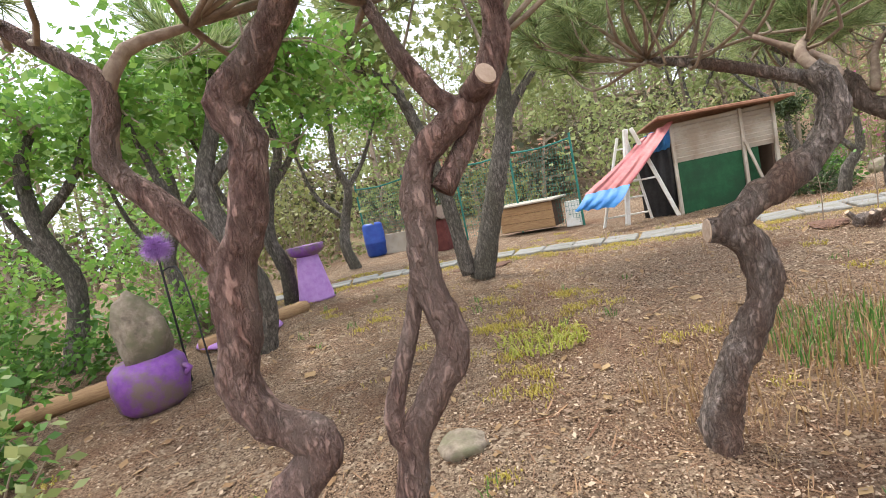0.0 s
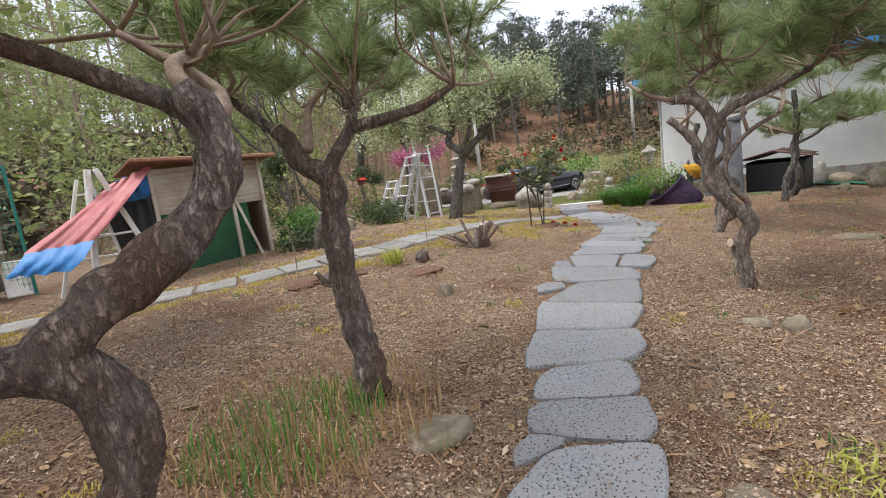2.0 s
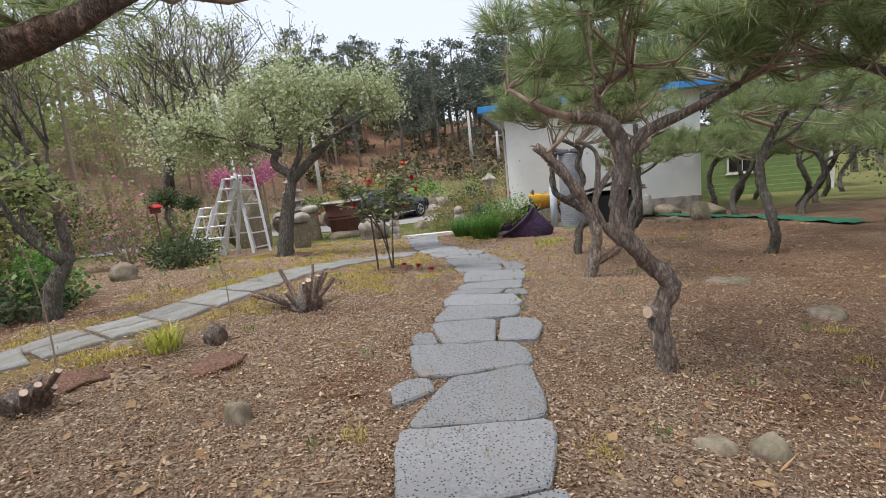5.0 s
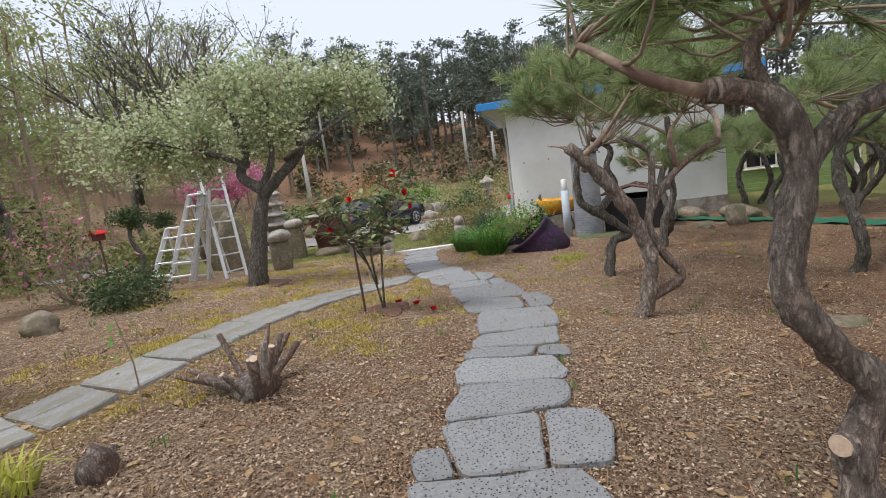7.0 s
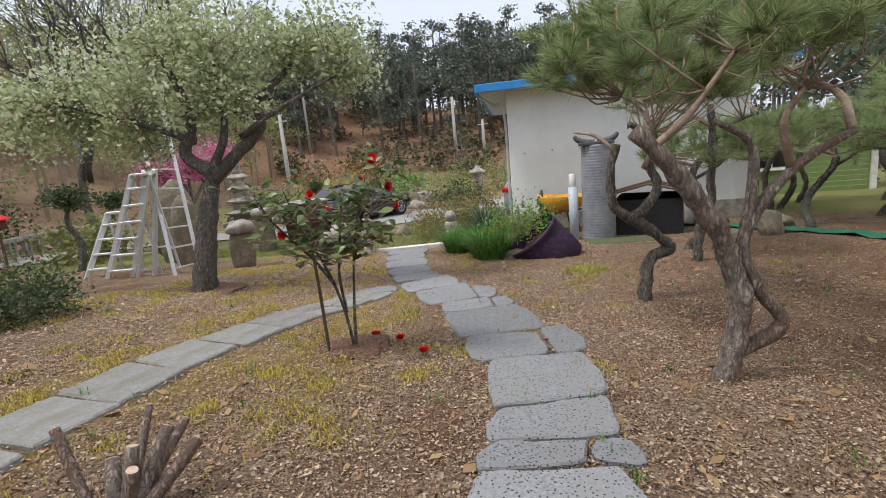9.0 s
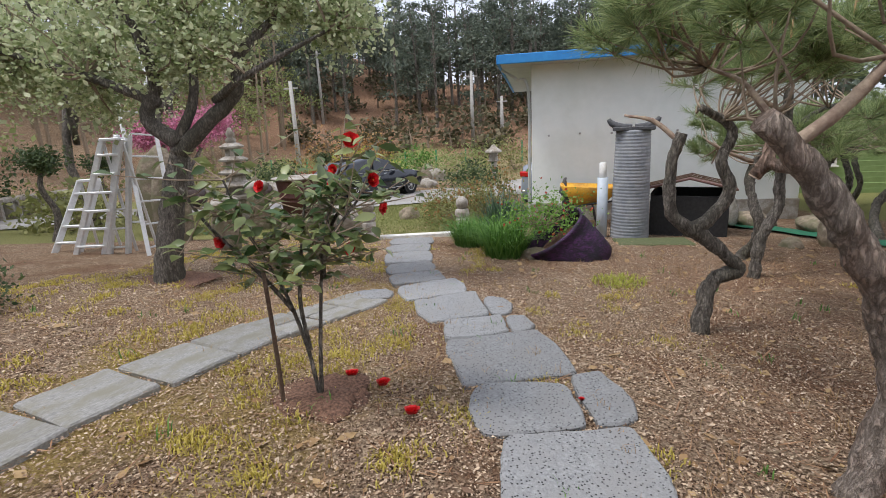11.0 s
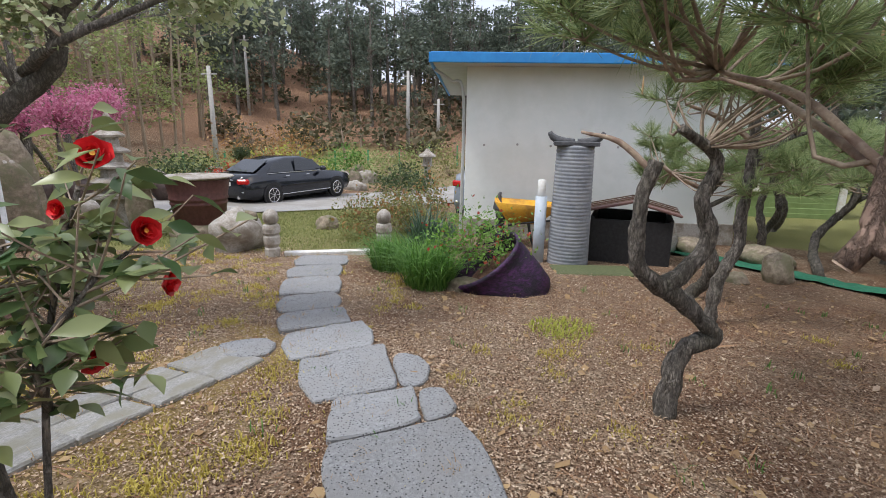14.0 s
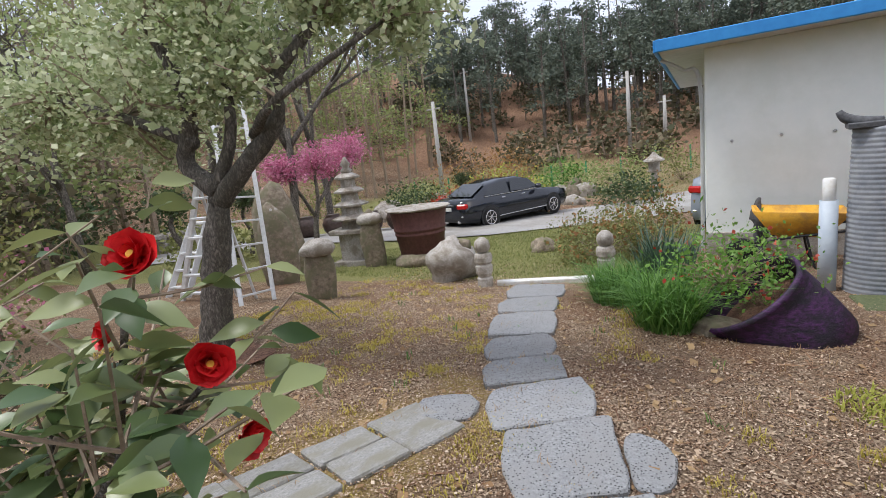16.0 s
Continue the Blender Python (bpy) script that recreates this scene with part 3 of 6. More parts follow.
PATH_B = [(6.73, 2.96, 6.9, 2.62, 7.31, 2.69, 7.04, 3.13), (6.91, 2.57, 6.99, 2.34, 7.35, 2.36, 7.33, 2.64), (6.67, 3.15, 6.73, 3.0, 6.87, 3.09, 6.83, 3.2),
          (7.17, 3.14, 7.46, 2.57, 7.74, 2.58, 7.54, 3.15), (7.6, 3.2, 7.82, 2.62, 8.12, 2.7, 7.94, 3.24), (8.0, 3.26, 8.17, 2.85, 8.32, 2.83, 8.18, 3.24),
          (8.22, 2.79, 8.24, 2.59, 8.4, 2.66, 8.34, 2.79), (8.24, 3.26, 8.42, 2.71, 8.73, 2.71, 8.51, 3.26), (8.58, 3.3, 8.98, 2.73, 9.44, 2.88, 9.15, 3.42),
          (9.22, 3.56, 9.47, 3.12, 9.81, 3.21, 9.64, 3.68), (9.55, 3.05, 9.72, 2.86, 10.1, 3.02, 9.97, 3.17)]
PATH_C = [(9.72, 3.78, 10.15, 3.19, 10.74, 3.53, 10.28, 4.06), (10.42, 4.13, 10.77, 3.74, 11.08, 3.86, 10.77, 4.24), (10.82, 3.69, 10.93, 3.57, 11.13, 3.65, 11.09, 3.78),
          (10.86, 4.38, 11.15, 3.99, 11.7, 4.24, 11.27, 4.7), (11.2, 3.95, 11.27, 3.81, 11.56, 3.9, 11.55, 4.09), (11.4, 4.81, 11.76, 4.35, 12.14, 4.61, 11.74, 5.05),
          (11.89, 5.17, 12.23, 4.72, 12.52, 4.94, 12.19, 5.32), (12.34, 5.44, 12.6, 5.02, 12.94, 5.17, 12.65, 5.59), (12.84, 5.72, 13.14, 5.21, 13.7, 5.45, 13.32, 5.93),
          (13.6, 6.04, 13.86, 5.51, 14.31, 5.69, 13.96, 6.15), (14.15, 6.2, 14.5, 5.68, 15.0, 5.85, 14.75, 6.42)]


def worn_outline(c, seed, nick, wobble):
    """Cuts the corners of a convex stone by uneven amounts and roughens its edges."""
    r = random.Random(seed)
    out, n = [], len(c)
    for i in range(n):
        p, q, o = c[i], c[(i + 1) % n], c[i - 1]
        la, lb = np.linalg.norm(o - p), np.linalg.norm(q - p)
        ka, kb = (min(nick * r.uniform(0.5, 1.5), 0.4 * k) / max(k, 1e-6) for k in (la, lb))
        out += [p + (o - p) * ka, p + ((o - p) * ka + (q - p) * kb) * 0.3, p + (q - p) * kb]
        m = max(1, int(lb * (1 - 2 * kb) / 0.09))
        out += [p + (q - p) * (kb + (1 - 2 * kb) * k / (m + 1)) for k in range(1, m + 1)]
    out, mid = np.array(out), np.mean(c, 0)
    for i, p in enumerate(out):
        d = (p - mid) / np.linalg.norm(p - mid)
        out[i] = p + d * wobble * (noise.noise(Vector((p[0] * 6, p[1] * 6, seed))) * 1.2 + noise.noise(Vector((p[0] * 21, p[1] * 21, seed))) * 0.8 - 0.2)
    return out


def paver(corners, seed, thick, nick, wobble):
    """A flat stone with worn edges from its corners on the ground."""
    c = np.array(corners, float).reshape(-1, 2)
    mid = c.mean(0)
    out = worn_outline(c, seed, nick, wobble)
    n = len(out)
    inner = mid + (out - mid) * (1 - 0.012 / np.linalg.norm(out - mid, axis=1, keepdims=True))
    tip = random.Random(seed + 5)
    ta, tb = tip.uniform(-0.025, 0.025), tip.uniform(-0.025, 0.025)
    top = lambda p: float(height(p[0], p[1])) + thick + ta * (p[0] - mid[0]) + tb * (p[1] - mid[1])
    v = [(*p, top(p) - 0.09) for p in out] + [(*p, top(p) - 0.01) for p in out]
    v += [(*p, top(p) + 0.006 * noise.noise(Vector((p[0] * 9, p[1] * 9, seed)))) for p in inner] + [(*mid, top(mid))]
    f = []
    for r in (0, n):
        f += [(r + k, r + (k + 1) % n, r + n + (k + 1) % n, r + n + k) for k in range(n)]
    f += [(2 * n + k, 2 * n + (k + 1) % n, 3 * n) for k in range(n)]
    tz = top(mid)
    return [(p[0] - mid[0], p[1] - mid[1], p[2] - tz) for p in v], f, (mid[0], mid[1], tz)


def clip(poly, normal, limit):
    """The part of a convex outline on the near side of a line."""
    out = []
    for i in range(len(poly)):
        p, q = poly[i], poly[(i + 1) % len(poly)]
        a, b = p @ normal - limit, q @ normal - limit
        if a <= 0:
            out.append(p)
        if a * b < 0:
            out.append(p + (q - p) * (a / (a - b)))
    return np.array(out)


def packed(quads, gap=0.007):
    """Grows the slabs along the path until neighbours nearly touch, with narrow joints between."""
    quads = [np.array(q, float).reshape(4, 2) for q in quads]
    grown, r = [], random.Random(12)
    for q in quads:
        m = q.mean(0)
        t = np.array([1.0, float(table(m[0] + 0.5, AXIS) - table(m[0] - 0.5, AXIS))])
        t /= np.linalg.norm(t)
        s = np.array([-t[1], t[0]])
        big = [m + t * ((p - m) @ t) * 1.5 + s * ((p - m) @ s) * 1.05 for p in q]
        out = []
        for k in range(4):
            p, o = big[k], big[(k + 1) % 4]
            out.append(p)
            if abs((o - p) @ t) > abs((o - p) @ s):
                w = r.uniform(0.3, 0.7)
                side = s if (p + o) / 2 @ s > m @ s else -s
                out.append(p + (o - p) * w + side * r.uniform(0.015, 0.075))
        grown.append(np.array(out))
    for i in range(len(quads)):
        for j in range(i):
            if np.linalg.norm(quads[i].mean(0) - quads[j].mean(0)) > 1.3:
                continue
            best = None
            for q in (quads[i], quads[j]):
                for k in range(4):
                    e = q[(k + 1) % 4] - q[k]
                    nrm = np.array([e[1], -e[0]]) / np.linalg.norm(e)
                    for nn in (nrm, -nrm):
                        hi, lo = (quads[i] @ nn).max(), (quads[j] @ nn).min()
                        if best is None or lo - hi > best[0]:
                            best = (lo - hi, nn, (lo + hi) / 2)
            grown[i] = clip(grown[i], best[1], best[2] - gap)
            grown[j] = clip(grown[j], -best[1], -best[2] - gap)
    return grown


stone_path = thing("stepping_stone_path", (0, 0, 0), "winding path of dark pitted basalt slabs set in the soil", "path", kind="structure")
for i, c in enumerate(packed(PATH_A + PATH_B + PATH_C)):
    v, f, at = paver(c, i * 1.37, 0.036, 0.035 if i % 3 else 0.07, 0.012)
    part("stone_slab", (v, f), M_BASALT, stone_path).location = at
v, f, at = paver((11.12, 5.28, 11.3, 4.93, 11.72, 5.16, 11.4, 5.5), 9.3, 0.03, 0.16, 0.012)
part("stone_slab", (v, f), M_BASALT, stone_path, "rounded pitted basalt slab").location = at

tile_path = thing("tiled_side_path", (0, 0, 0), "side path of worn grooved concrete tiles", "path", kind="structure")
tx, k = 11.1, 0
while tx > -3.5:
    y = float(side_walk_y(tx))
    slope = float(side_walk_y(tx + 0.1) - side_walk_y(tx - 0.1)) / 0.2
    d = np.array([1, slope]) / math.hypot(1, slope)
    s = np.array([-d[1], d[0]])
    c = np.array([tx, y])
    length = 0.5 if 7.2 < tx < 9.9 else 0.44
    halves = [(-0.23, 0.23)] if 7.2 < tx < 9.9 or k % 4 == 0 else [(-0.23, -0.006), (0.006, 0.23)]
    for a, b in halves:
        q = [c - d * length / 2 + s * b, c - d * length / 2 + s * a, c + d * (length / 2 - 0.026) + s * a, c + d * (length / 2 - 0.026) + s * b]
        j = rng.normal(size=2) * 0.008
        geo, fc, at = paver(np.concatenate([p + j for p in q]), k + a, 0.034, 0.014, 0.004)
        part("tile", (geo, fc), M_TILE, tile_path).location = at
    tx -= length * d[0]
    k += 1


# ---- trees ----
M_BARK_PALE = mat("pale_pine_bark", (0.24, 0.19, 0.16), (0.56, 0.47, 0.40), 32, 0.92, 0.8, stretch=(1, 1, 0.33), crack=0.6, crack_scale=32, c=(0.32, 0.22, 0.17), cscale=3)


def pine(base, trunk, limbs, radius, crown, name_label, bark=None, clumps=26, reach=1.0, candles=0, cut=(), needles=30, group="garden pines"):
    """A trained garden pine: crooked trunk, limbs, cut stubs, twigs and needle tufts.
    crown: centre, half width and half height of the needle canopy."""
    bark = bark or M_BARK
    t = thing("pine_tree", base, name_label, "tree", group)
    part("trunk", rooted(tube([(base[0], base[1], base[2] - 0.1)] + trunk, [radius * 1.35, radius * 1.08, radius, radius * 0.95, radius * 0.85, radius * 0.72], 16, 0.03, 0.25), base), bark, t, smooth=True)
    tips = []
    for pts, r in limbs:
        part("limb", rooted(tube(pts, [r, r * 0.85, r * 0.5], 8, 0.05, 0.12), base), bark if r > 0.028 else M_BARK_PEEL, t, smooth=True)
        tips += [np.array(pts[-1]), np.array(pts[-1]) * 0.4 + np.array(pts[-2]) * 0.6]
    for p, d, r in cut:
        d = Vector(d).normalized()
        q = Vector(p) + d * 0.09
        st = part("stub", rooted(tube([p, q], [r * 1.1, r], 10, 0.04, 0.06), base), bark, t, smooth=True)
        disc = moved(lathe([(r * 0.93, 0), (r * 0.9, 0.006)], 12), Matrix.Translation(q) @ d.to_track_quat("Z", "Y").to_matrix().to_4x4())
        part("cut_face", rooted(disc, base), M_CUT, st)
    (cx, cy, cz), rr, hh = crown
    ends, aims, tw = [], [], []
    for i in range(clumps):
        a, q = rng.uniform(0, 2 * np.pi), rr * math.sqrt(rng.uniform(0.03, 1))
        c = np.array([cx + q * math.cos(a), cy + q * math.sin(a), cz + hh * rng.uniform(-0.5, 1) * (1 - 0.4 * (q / rr) ** 2)])
        src = min(tips, key=lambda p: np.linalg.norm(p - c)) if tips else np.array(trunk[-1])
        mid = (src + c) / 2 + rng.normal(size=3) * 0.06 - [0, 0, 0.06]
        tw.append(tube([src, mid, c], [0.009, 0.007, 0.004], 5, 0.1))
        for _ in range(8):
            d = rng.normal(size=3) * [1, 1, 0.5] + [0, 0, 0.75]
            d /= np.linalg.norm(d)
            e = c + d * rng.uniform(0.1, 0.26)
            tw.append(tube([c, (c + e) / 2 - [0, 0, 0.01], e], [0.004, 0.003, 0.002], 3, 0.2))
            for s in (0.62, 1.0):
                ends.append(c + (e - c) * s)
                aims.append(d + [0, 0, 0.25])
    tagged(part("twig_mass", rooted(join(*tw), base), M_TWIG, t, smooth=True), kind="stuff")
    tagged(part("needle_foliage", rooted(needle_tufts(ends, aims, needles, 0.15, 0.0028), base), M_NEEDLE, t), kind="stuff")
    if candles:
        pick = rng.choice(len(ends), candles, replace=False)
        cs = [tube([ends[i], ends[i] + np.array([0, 0, 0.05]), ends[i] + np.array([0.004, 0, rng.uniform(0.08, 0.15)])], [0.005, 0.007, 0.003], 5, 0.05) for i in pick]
        for cv, cf in cs:
            part("candle", rooted((cv, cf), base), M_CANDLE, t)
    return t


pine((2.17, 2.39, 0.1), [(2.17, 2.39, .15), (2.23, 2.37, .37), (2.33, 2.35, .56), (2.42, 2.33, .76), (2.39, 2.33, .94), (2.32, 2.35, 1.04), (2.42, 2.32, 1.13), (2.63, 2.27, 1.26), (2.72, 2.25, 1.36), (2.75, 2.24, 1.5), (2.7, 2.3, 1.6)],
     [([(2.7, 2.3, 1.58), (2.42, 2.42, 1.72), (2.15, 2.5, 1.82)], 0.03), ([(2.74, 2.24, 1.55), (2.76, 2.4, 1.7), (3.0, 2.6, 1.82)], 0.025), ([(2.73, 2.25, 1.5), (2.85, 2.35, 1.62), (2.75, 2.65, 1.85)], 0.025)],
     0.068, ((2.55, 2.6, 2.05), 0.85, 0.3), "crooked garden pine with an S-shaped trunk over straw", clumps=38, cut=[((2.32, 2.35, 1.03), (-1, 0.2, 0.1), 0.055)])
pine((3.81, 3.0, 0.22), [(3.81, 3.01, .29), (3.79, 3.04, .6), (3.78, 3.06, .89), (3.79, 3.05, 1.15), (3.79, 3.05, 1.34), (3.73, 3.16, 1.43), (3.69, 3.22, 1.58)],
     [([(3.8, 3.05, 1.36), (3.81, 3.02, 1.43), (3.87, 2.91, 1.58), (3.89, 2.88, 1.72)], 0.045), ([(3.87, 2.9, 1.58), (4.06, 2.62, 1.63), (4.18, 2.45, 1.72)], 0.032),
      ([(3.7, 3.2, 1.55), (3.59, 3.39, 1.76), (3.47, 3.59, 1.96)], 0.03), ([(3.75, 3.12, 1.5), (3.95, 3.3, 1.75), (4.2, 3.4, 1.9)], 0.025)],
     0.072, ((3.9, 3.1, 1.98), 0.9, 0.32), "leaning garden pine with sawn stubs on its trunk", clumps=48,
     cut=[((3.7, 3.2, 1.56), (-0.3, 0.3, 0.5), 0.045), ((3.88, 2.9, 1.68), (0.0, 0.05, 1), 0.035)])
pine((6.76, 1.47, -0.04), [(6.77, 1.45, .03), (6.75, 1.5, .31), (6.78, 1.42, .51), (6.73, 1.56, .69), (6.68, 1.7, .88), (6.68, 1.7, 1.11), (6.69, 1.66, 1.32), (6.66, 1.75, 1.54), (6.6, 1.94, 1.59)],
     [([(6.69, 1.66, 1.3), (6.73, 1.55, 1.45), (6.82, 1.3, 1.55), (6.92, 1.01, 1.67)], 0.04), ([(6.66, 1.75, 1.54), (6.65, 1.8, 1.7), (6.75, 1.6, 1.85)], 0.03), ([(6.6, 1.94, 1.59), (6.55, 2.1, 1.65), (6.6, 2.3, 1.8)], 0.024)],
     0.056, ((6.9, 1.35, 2.0), 1.05, 0.36), "twisted garden pine with a kinked lower trunk", bark=M_BARK_PALE, clumps=48, candles=40,
     cut=[((6.75, 1.5, .35), (-0.6, 0.6, 0.1), 0.04)])
pine((9.33, 2.02, -0.12), [(9.33, 2.02, -.08), (9.36, 1.92, .35), (9.35, 1.96, .62), (9.31, 2.07, .89), (9.25, 2.26, 1.19), (9.2, 2.42, 1.39), (9.17, 2.52, 1.49)],
     [([(9.34, 1.99, .08), (9.43, 1.68, .26), (9.39, 1.81, .48), (9.36, 1.92, .78), (9.4, 1.78, 1.06), (9.46, 1.58, 1.25), (9.54, 1.33, 1.38)], 0.045),
      ([(9.36, 1.92, .8), (9.37, 1.87, 1.13), (9.37, 1.89, 1.37), (9.3, 2.09, 1.51)], 0.034), ([(9.2, 2.42, 1.39), (9.26, 2.23, 1.55), (9.34, 1.98, 1.87)], 0.026), ([(9.44, 1.66, 1.2), (9.42, 1.71, 1.47), (9.46, 1.6, 1.64)], 0.024),
      ([(9.29, 2.14, 1.05), (9.42, 2.28, 1.27), (9.56, 2.38, 1.31), (9.6, 2.37, 1.41), (9.62, 2.36, 1.5)], 0.029), ([(9.61, 2.36, 1.46), (9.95, 2.36, 1.58), (10.34, 2.34, 1.69), (10.7, 2.4, 1.78)], 0.014),
      ([(9.62, 2.36, 1.48), (9.95, 2.42, 1.66), (10.3, 2.48, 1.75), (10.6, 2.53, 1.83)], 0.013), ([(9.54, 1.33, 1.38), (9.8, 1.3, 1.6), (10.3, 1.4, 1.8)], 0.026)],
     0.062, ((10.0, 1.95, 1.98), 1.15, 0.36), "double-trunked garden pine with looping pale limbs", bark=M_BARK_PALE, clumps=66, candles=90, needles=36, cut=[((9.57, 2.38, 1.33), (0.1, 0.5, -0.85), 0.027)])
pine((11.31, 2.27, -0.15), [(11.31, 2.27, -.1), (11.34, 2.2, .26), (11.42, 2.01, .33), (11.32, 2.25, .57), (11.23, 2.46, .72), (11.19, 2.56, .87), (11.19, 2.56, 1.21), (11.21, 2.51, 1.4)],
     [([(11.26, 2.4, .68), (11.31, 2.28, .73), (11.37, 2.13, .95), (11.34, 2.21, 1.19), (11.36, 2.15, 1.41), (11.26, 2.39, 1.58)], 0.055), ([(11.2, 2.53, 1.35), (11.3, 2.7, 1.5), (11.4, 2.9, 1.55)], 0.02)],
     0.054, ((11.68, 1.85, 1.85), 0.55, 0.32), "garden pine with a zigzag trunk forking low", bark=M_BARK_GREY, clumps=26, candles=20)
pine((13.19, 1.43, -0.25), [(13.19, 1.43, -.15), (13.21, 1.38, .24), (13.25, 1.25, .53), (13.25, 1.26, .77), (13.26, 1.24, 1.28), (13.24, 1.28, 1.76)],
     [([(13.26, 1.24, 1.3), (13.3, 1.0, 1.5), (13.4, 0.7, 1.6)], 0.03), ([(13.25, 1.27, 1.5), (13.2, 1.6, 1.7), (13.1, 1.9, 1.8)], 0.026)],
     0.055, ((13.3, 1.2, 1.95), 0.8, 0.3), "slim garden pine behind the forked pine", bark=M_BARK_GREY, clumps=22, needles=24)
pine((6.3, -0.15, -0.1), [(6.3, -.15, -.05), (6.36, -.08, .4), (6.28, -.02, .8), (6.34, .08, 1.2), (6.3, .1, 1.5)],
     [([(6.32, .05, 1.15), (6.4, .3, 1.45), (6.6, .65, 1.72)], 0.036), ([(6.3, .1, 1.5), (6.5, .1, 1.8), (6.8, .2, 2.0)], 0.03), ([(6.3, .1, 1.5), (6.1, .3, 1.8), (6.2, .6, 2.1)], 0.026)],
     0.06, ((6.55, .35, 1.85), 0.8, 0.42), "garden pine with an open crown beside the slope", clumps=46, candles=16)
SMALL = [((14.0, 1.4), 0.1, 2), ((11.2, -0.2), 0.3, 3), ((16.0, -0.9), 0.2, 5), ((13.2, -2.6), -0.2, 7), ((17.0, -2.4), 0.25, 8), ((14.6, -3.6), -0.1, 9), ((10.2, -2.2), 0.2, 10), ((18.2, -3.2), 0.1, 12), ((8.6, -1.3), -0.15, 13), ((19.5, -1.6), 0.2, 14), ((20.5, -4), 0.1, 15), ((12.2, -4.4), 0.2, 16), ((16.2, -4.8), -0.2, 17), ((6.4, -2.2), 0.1, 18), ((15.2, -2.0), 0.15, 19), ((18.6, -5.2), -0.1, 20), ((21.0, -2.4), 0.1, 21), ((17.6, -0.6), -0.2, 22), ((19.6, -6.6), 0.1, 23), ((22.3, -5.2), 0.15, 24)]
for (x, y), lean, sd in SMALL:
    b = on_ground(x, y)
    z = b[2]
    tall = 1.4 if sd == 3 else 1.2 if x > 17 else 1.0
    w = [(x + lean * h + 0.14 * math.sin(h * 5 + sd), y - 0.2 * h + 0.12 * math.cos(h * 4.2 + sd), z + h * tall) for h in (0.03, 0.25, 0.5, 0.75, 1.0, 1.2, 1.4)]
    tp = w[-1]
    pine(b, w, [([w[4], (w[4][0] + 0.2, w[4][1] - 0.4, w[4][2] + 0.2), (w[4][0] + 0.3, w[4][1] - 0.7, w[4][2] + 0.5)], 0.03),
                ([w[5], (w[5][0] - 0.1, w[5][1] + 0.35, w[5][2] + 0.15), (w[5][0] - 0.2, w[5][1] + 0.6, w[5][2] + 0.3)], 0.028)],
         0.06, ((tp[0], tp[1] - 0.1, tp[2] + 0.05), 1.15, 0.5), "small trained garden pine with a bent trunk", bark=M_BARK_GREY, clumps=46, needles=30)
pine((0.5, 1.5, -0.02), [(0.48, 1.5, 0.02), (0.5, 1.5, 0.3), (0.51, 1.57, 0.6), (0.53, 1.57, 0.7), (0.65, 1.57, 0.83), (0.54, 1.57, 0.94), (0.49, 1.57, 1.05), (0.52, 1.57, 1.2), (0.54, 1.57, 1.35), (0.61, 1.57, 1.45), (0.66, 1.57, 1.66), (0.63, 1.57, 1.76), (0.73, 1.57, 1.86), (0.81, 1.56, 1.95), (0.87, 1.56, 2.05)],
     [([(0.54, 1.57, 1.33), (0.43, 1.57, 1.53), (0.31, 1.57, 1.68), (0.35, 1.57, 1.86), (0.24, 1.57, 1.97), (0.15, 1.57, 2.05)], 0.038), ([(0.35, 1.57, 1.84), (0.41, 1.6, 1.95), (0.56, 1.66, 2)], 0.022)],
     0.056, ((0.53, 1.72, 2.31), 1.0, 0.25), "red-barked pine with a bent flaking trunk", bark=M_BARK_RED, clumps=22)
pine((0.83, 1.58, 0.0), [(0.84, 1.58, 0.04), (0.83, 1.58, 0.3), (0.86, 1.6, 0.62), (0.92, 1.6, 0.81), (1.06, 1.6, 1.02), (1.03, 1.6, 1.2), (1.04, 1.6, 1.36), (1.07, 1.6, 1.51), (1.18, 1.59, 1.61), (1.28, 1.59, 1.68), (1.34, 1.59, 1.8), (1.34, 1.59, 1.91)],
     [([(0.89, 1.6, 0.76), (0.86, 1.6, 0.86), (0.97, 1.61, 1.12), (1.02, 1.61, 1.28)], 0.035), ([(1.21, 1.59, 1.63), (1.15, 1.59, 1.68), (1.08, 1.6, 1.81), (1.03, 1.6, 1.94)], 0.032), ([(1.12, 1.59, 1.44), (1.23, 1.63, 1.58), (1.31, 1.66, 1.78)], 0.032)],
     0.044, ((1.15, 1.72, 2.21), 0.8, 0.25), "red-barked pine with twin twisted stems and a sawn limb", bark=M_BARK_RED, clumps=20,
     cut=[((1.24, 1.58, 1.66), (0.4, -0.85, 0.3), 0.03)])


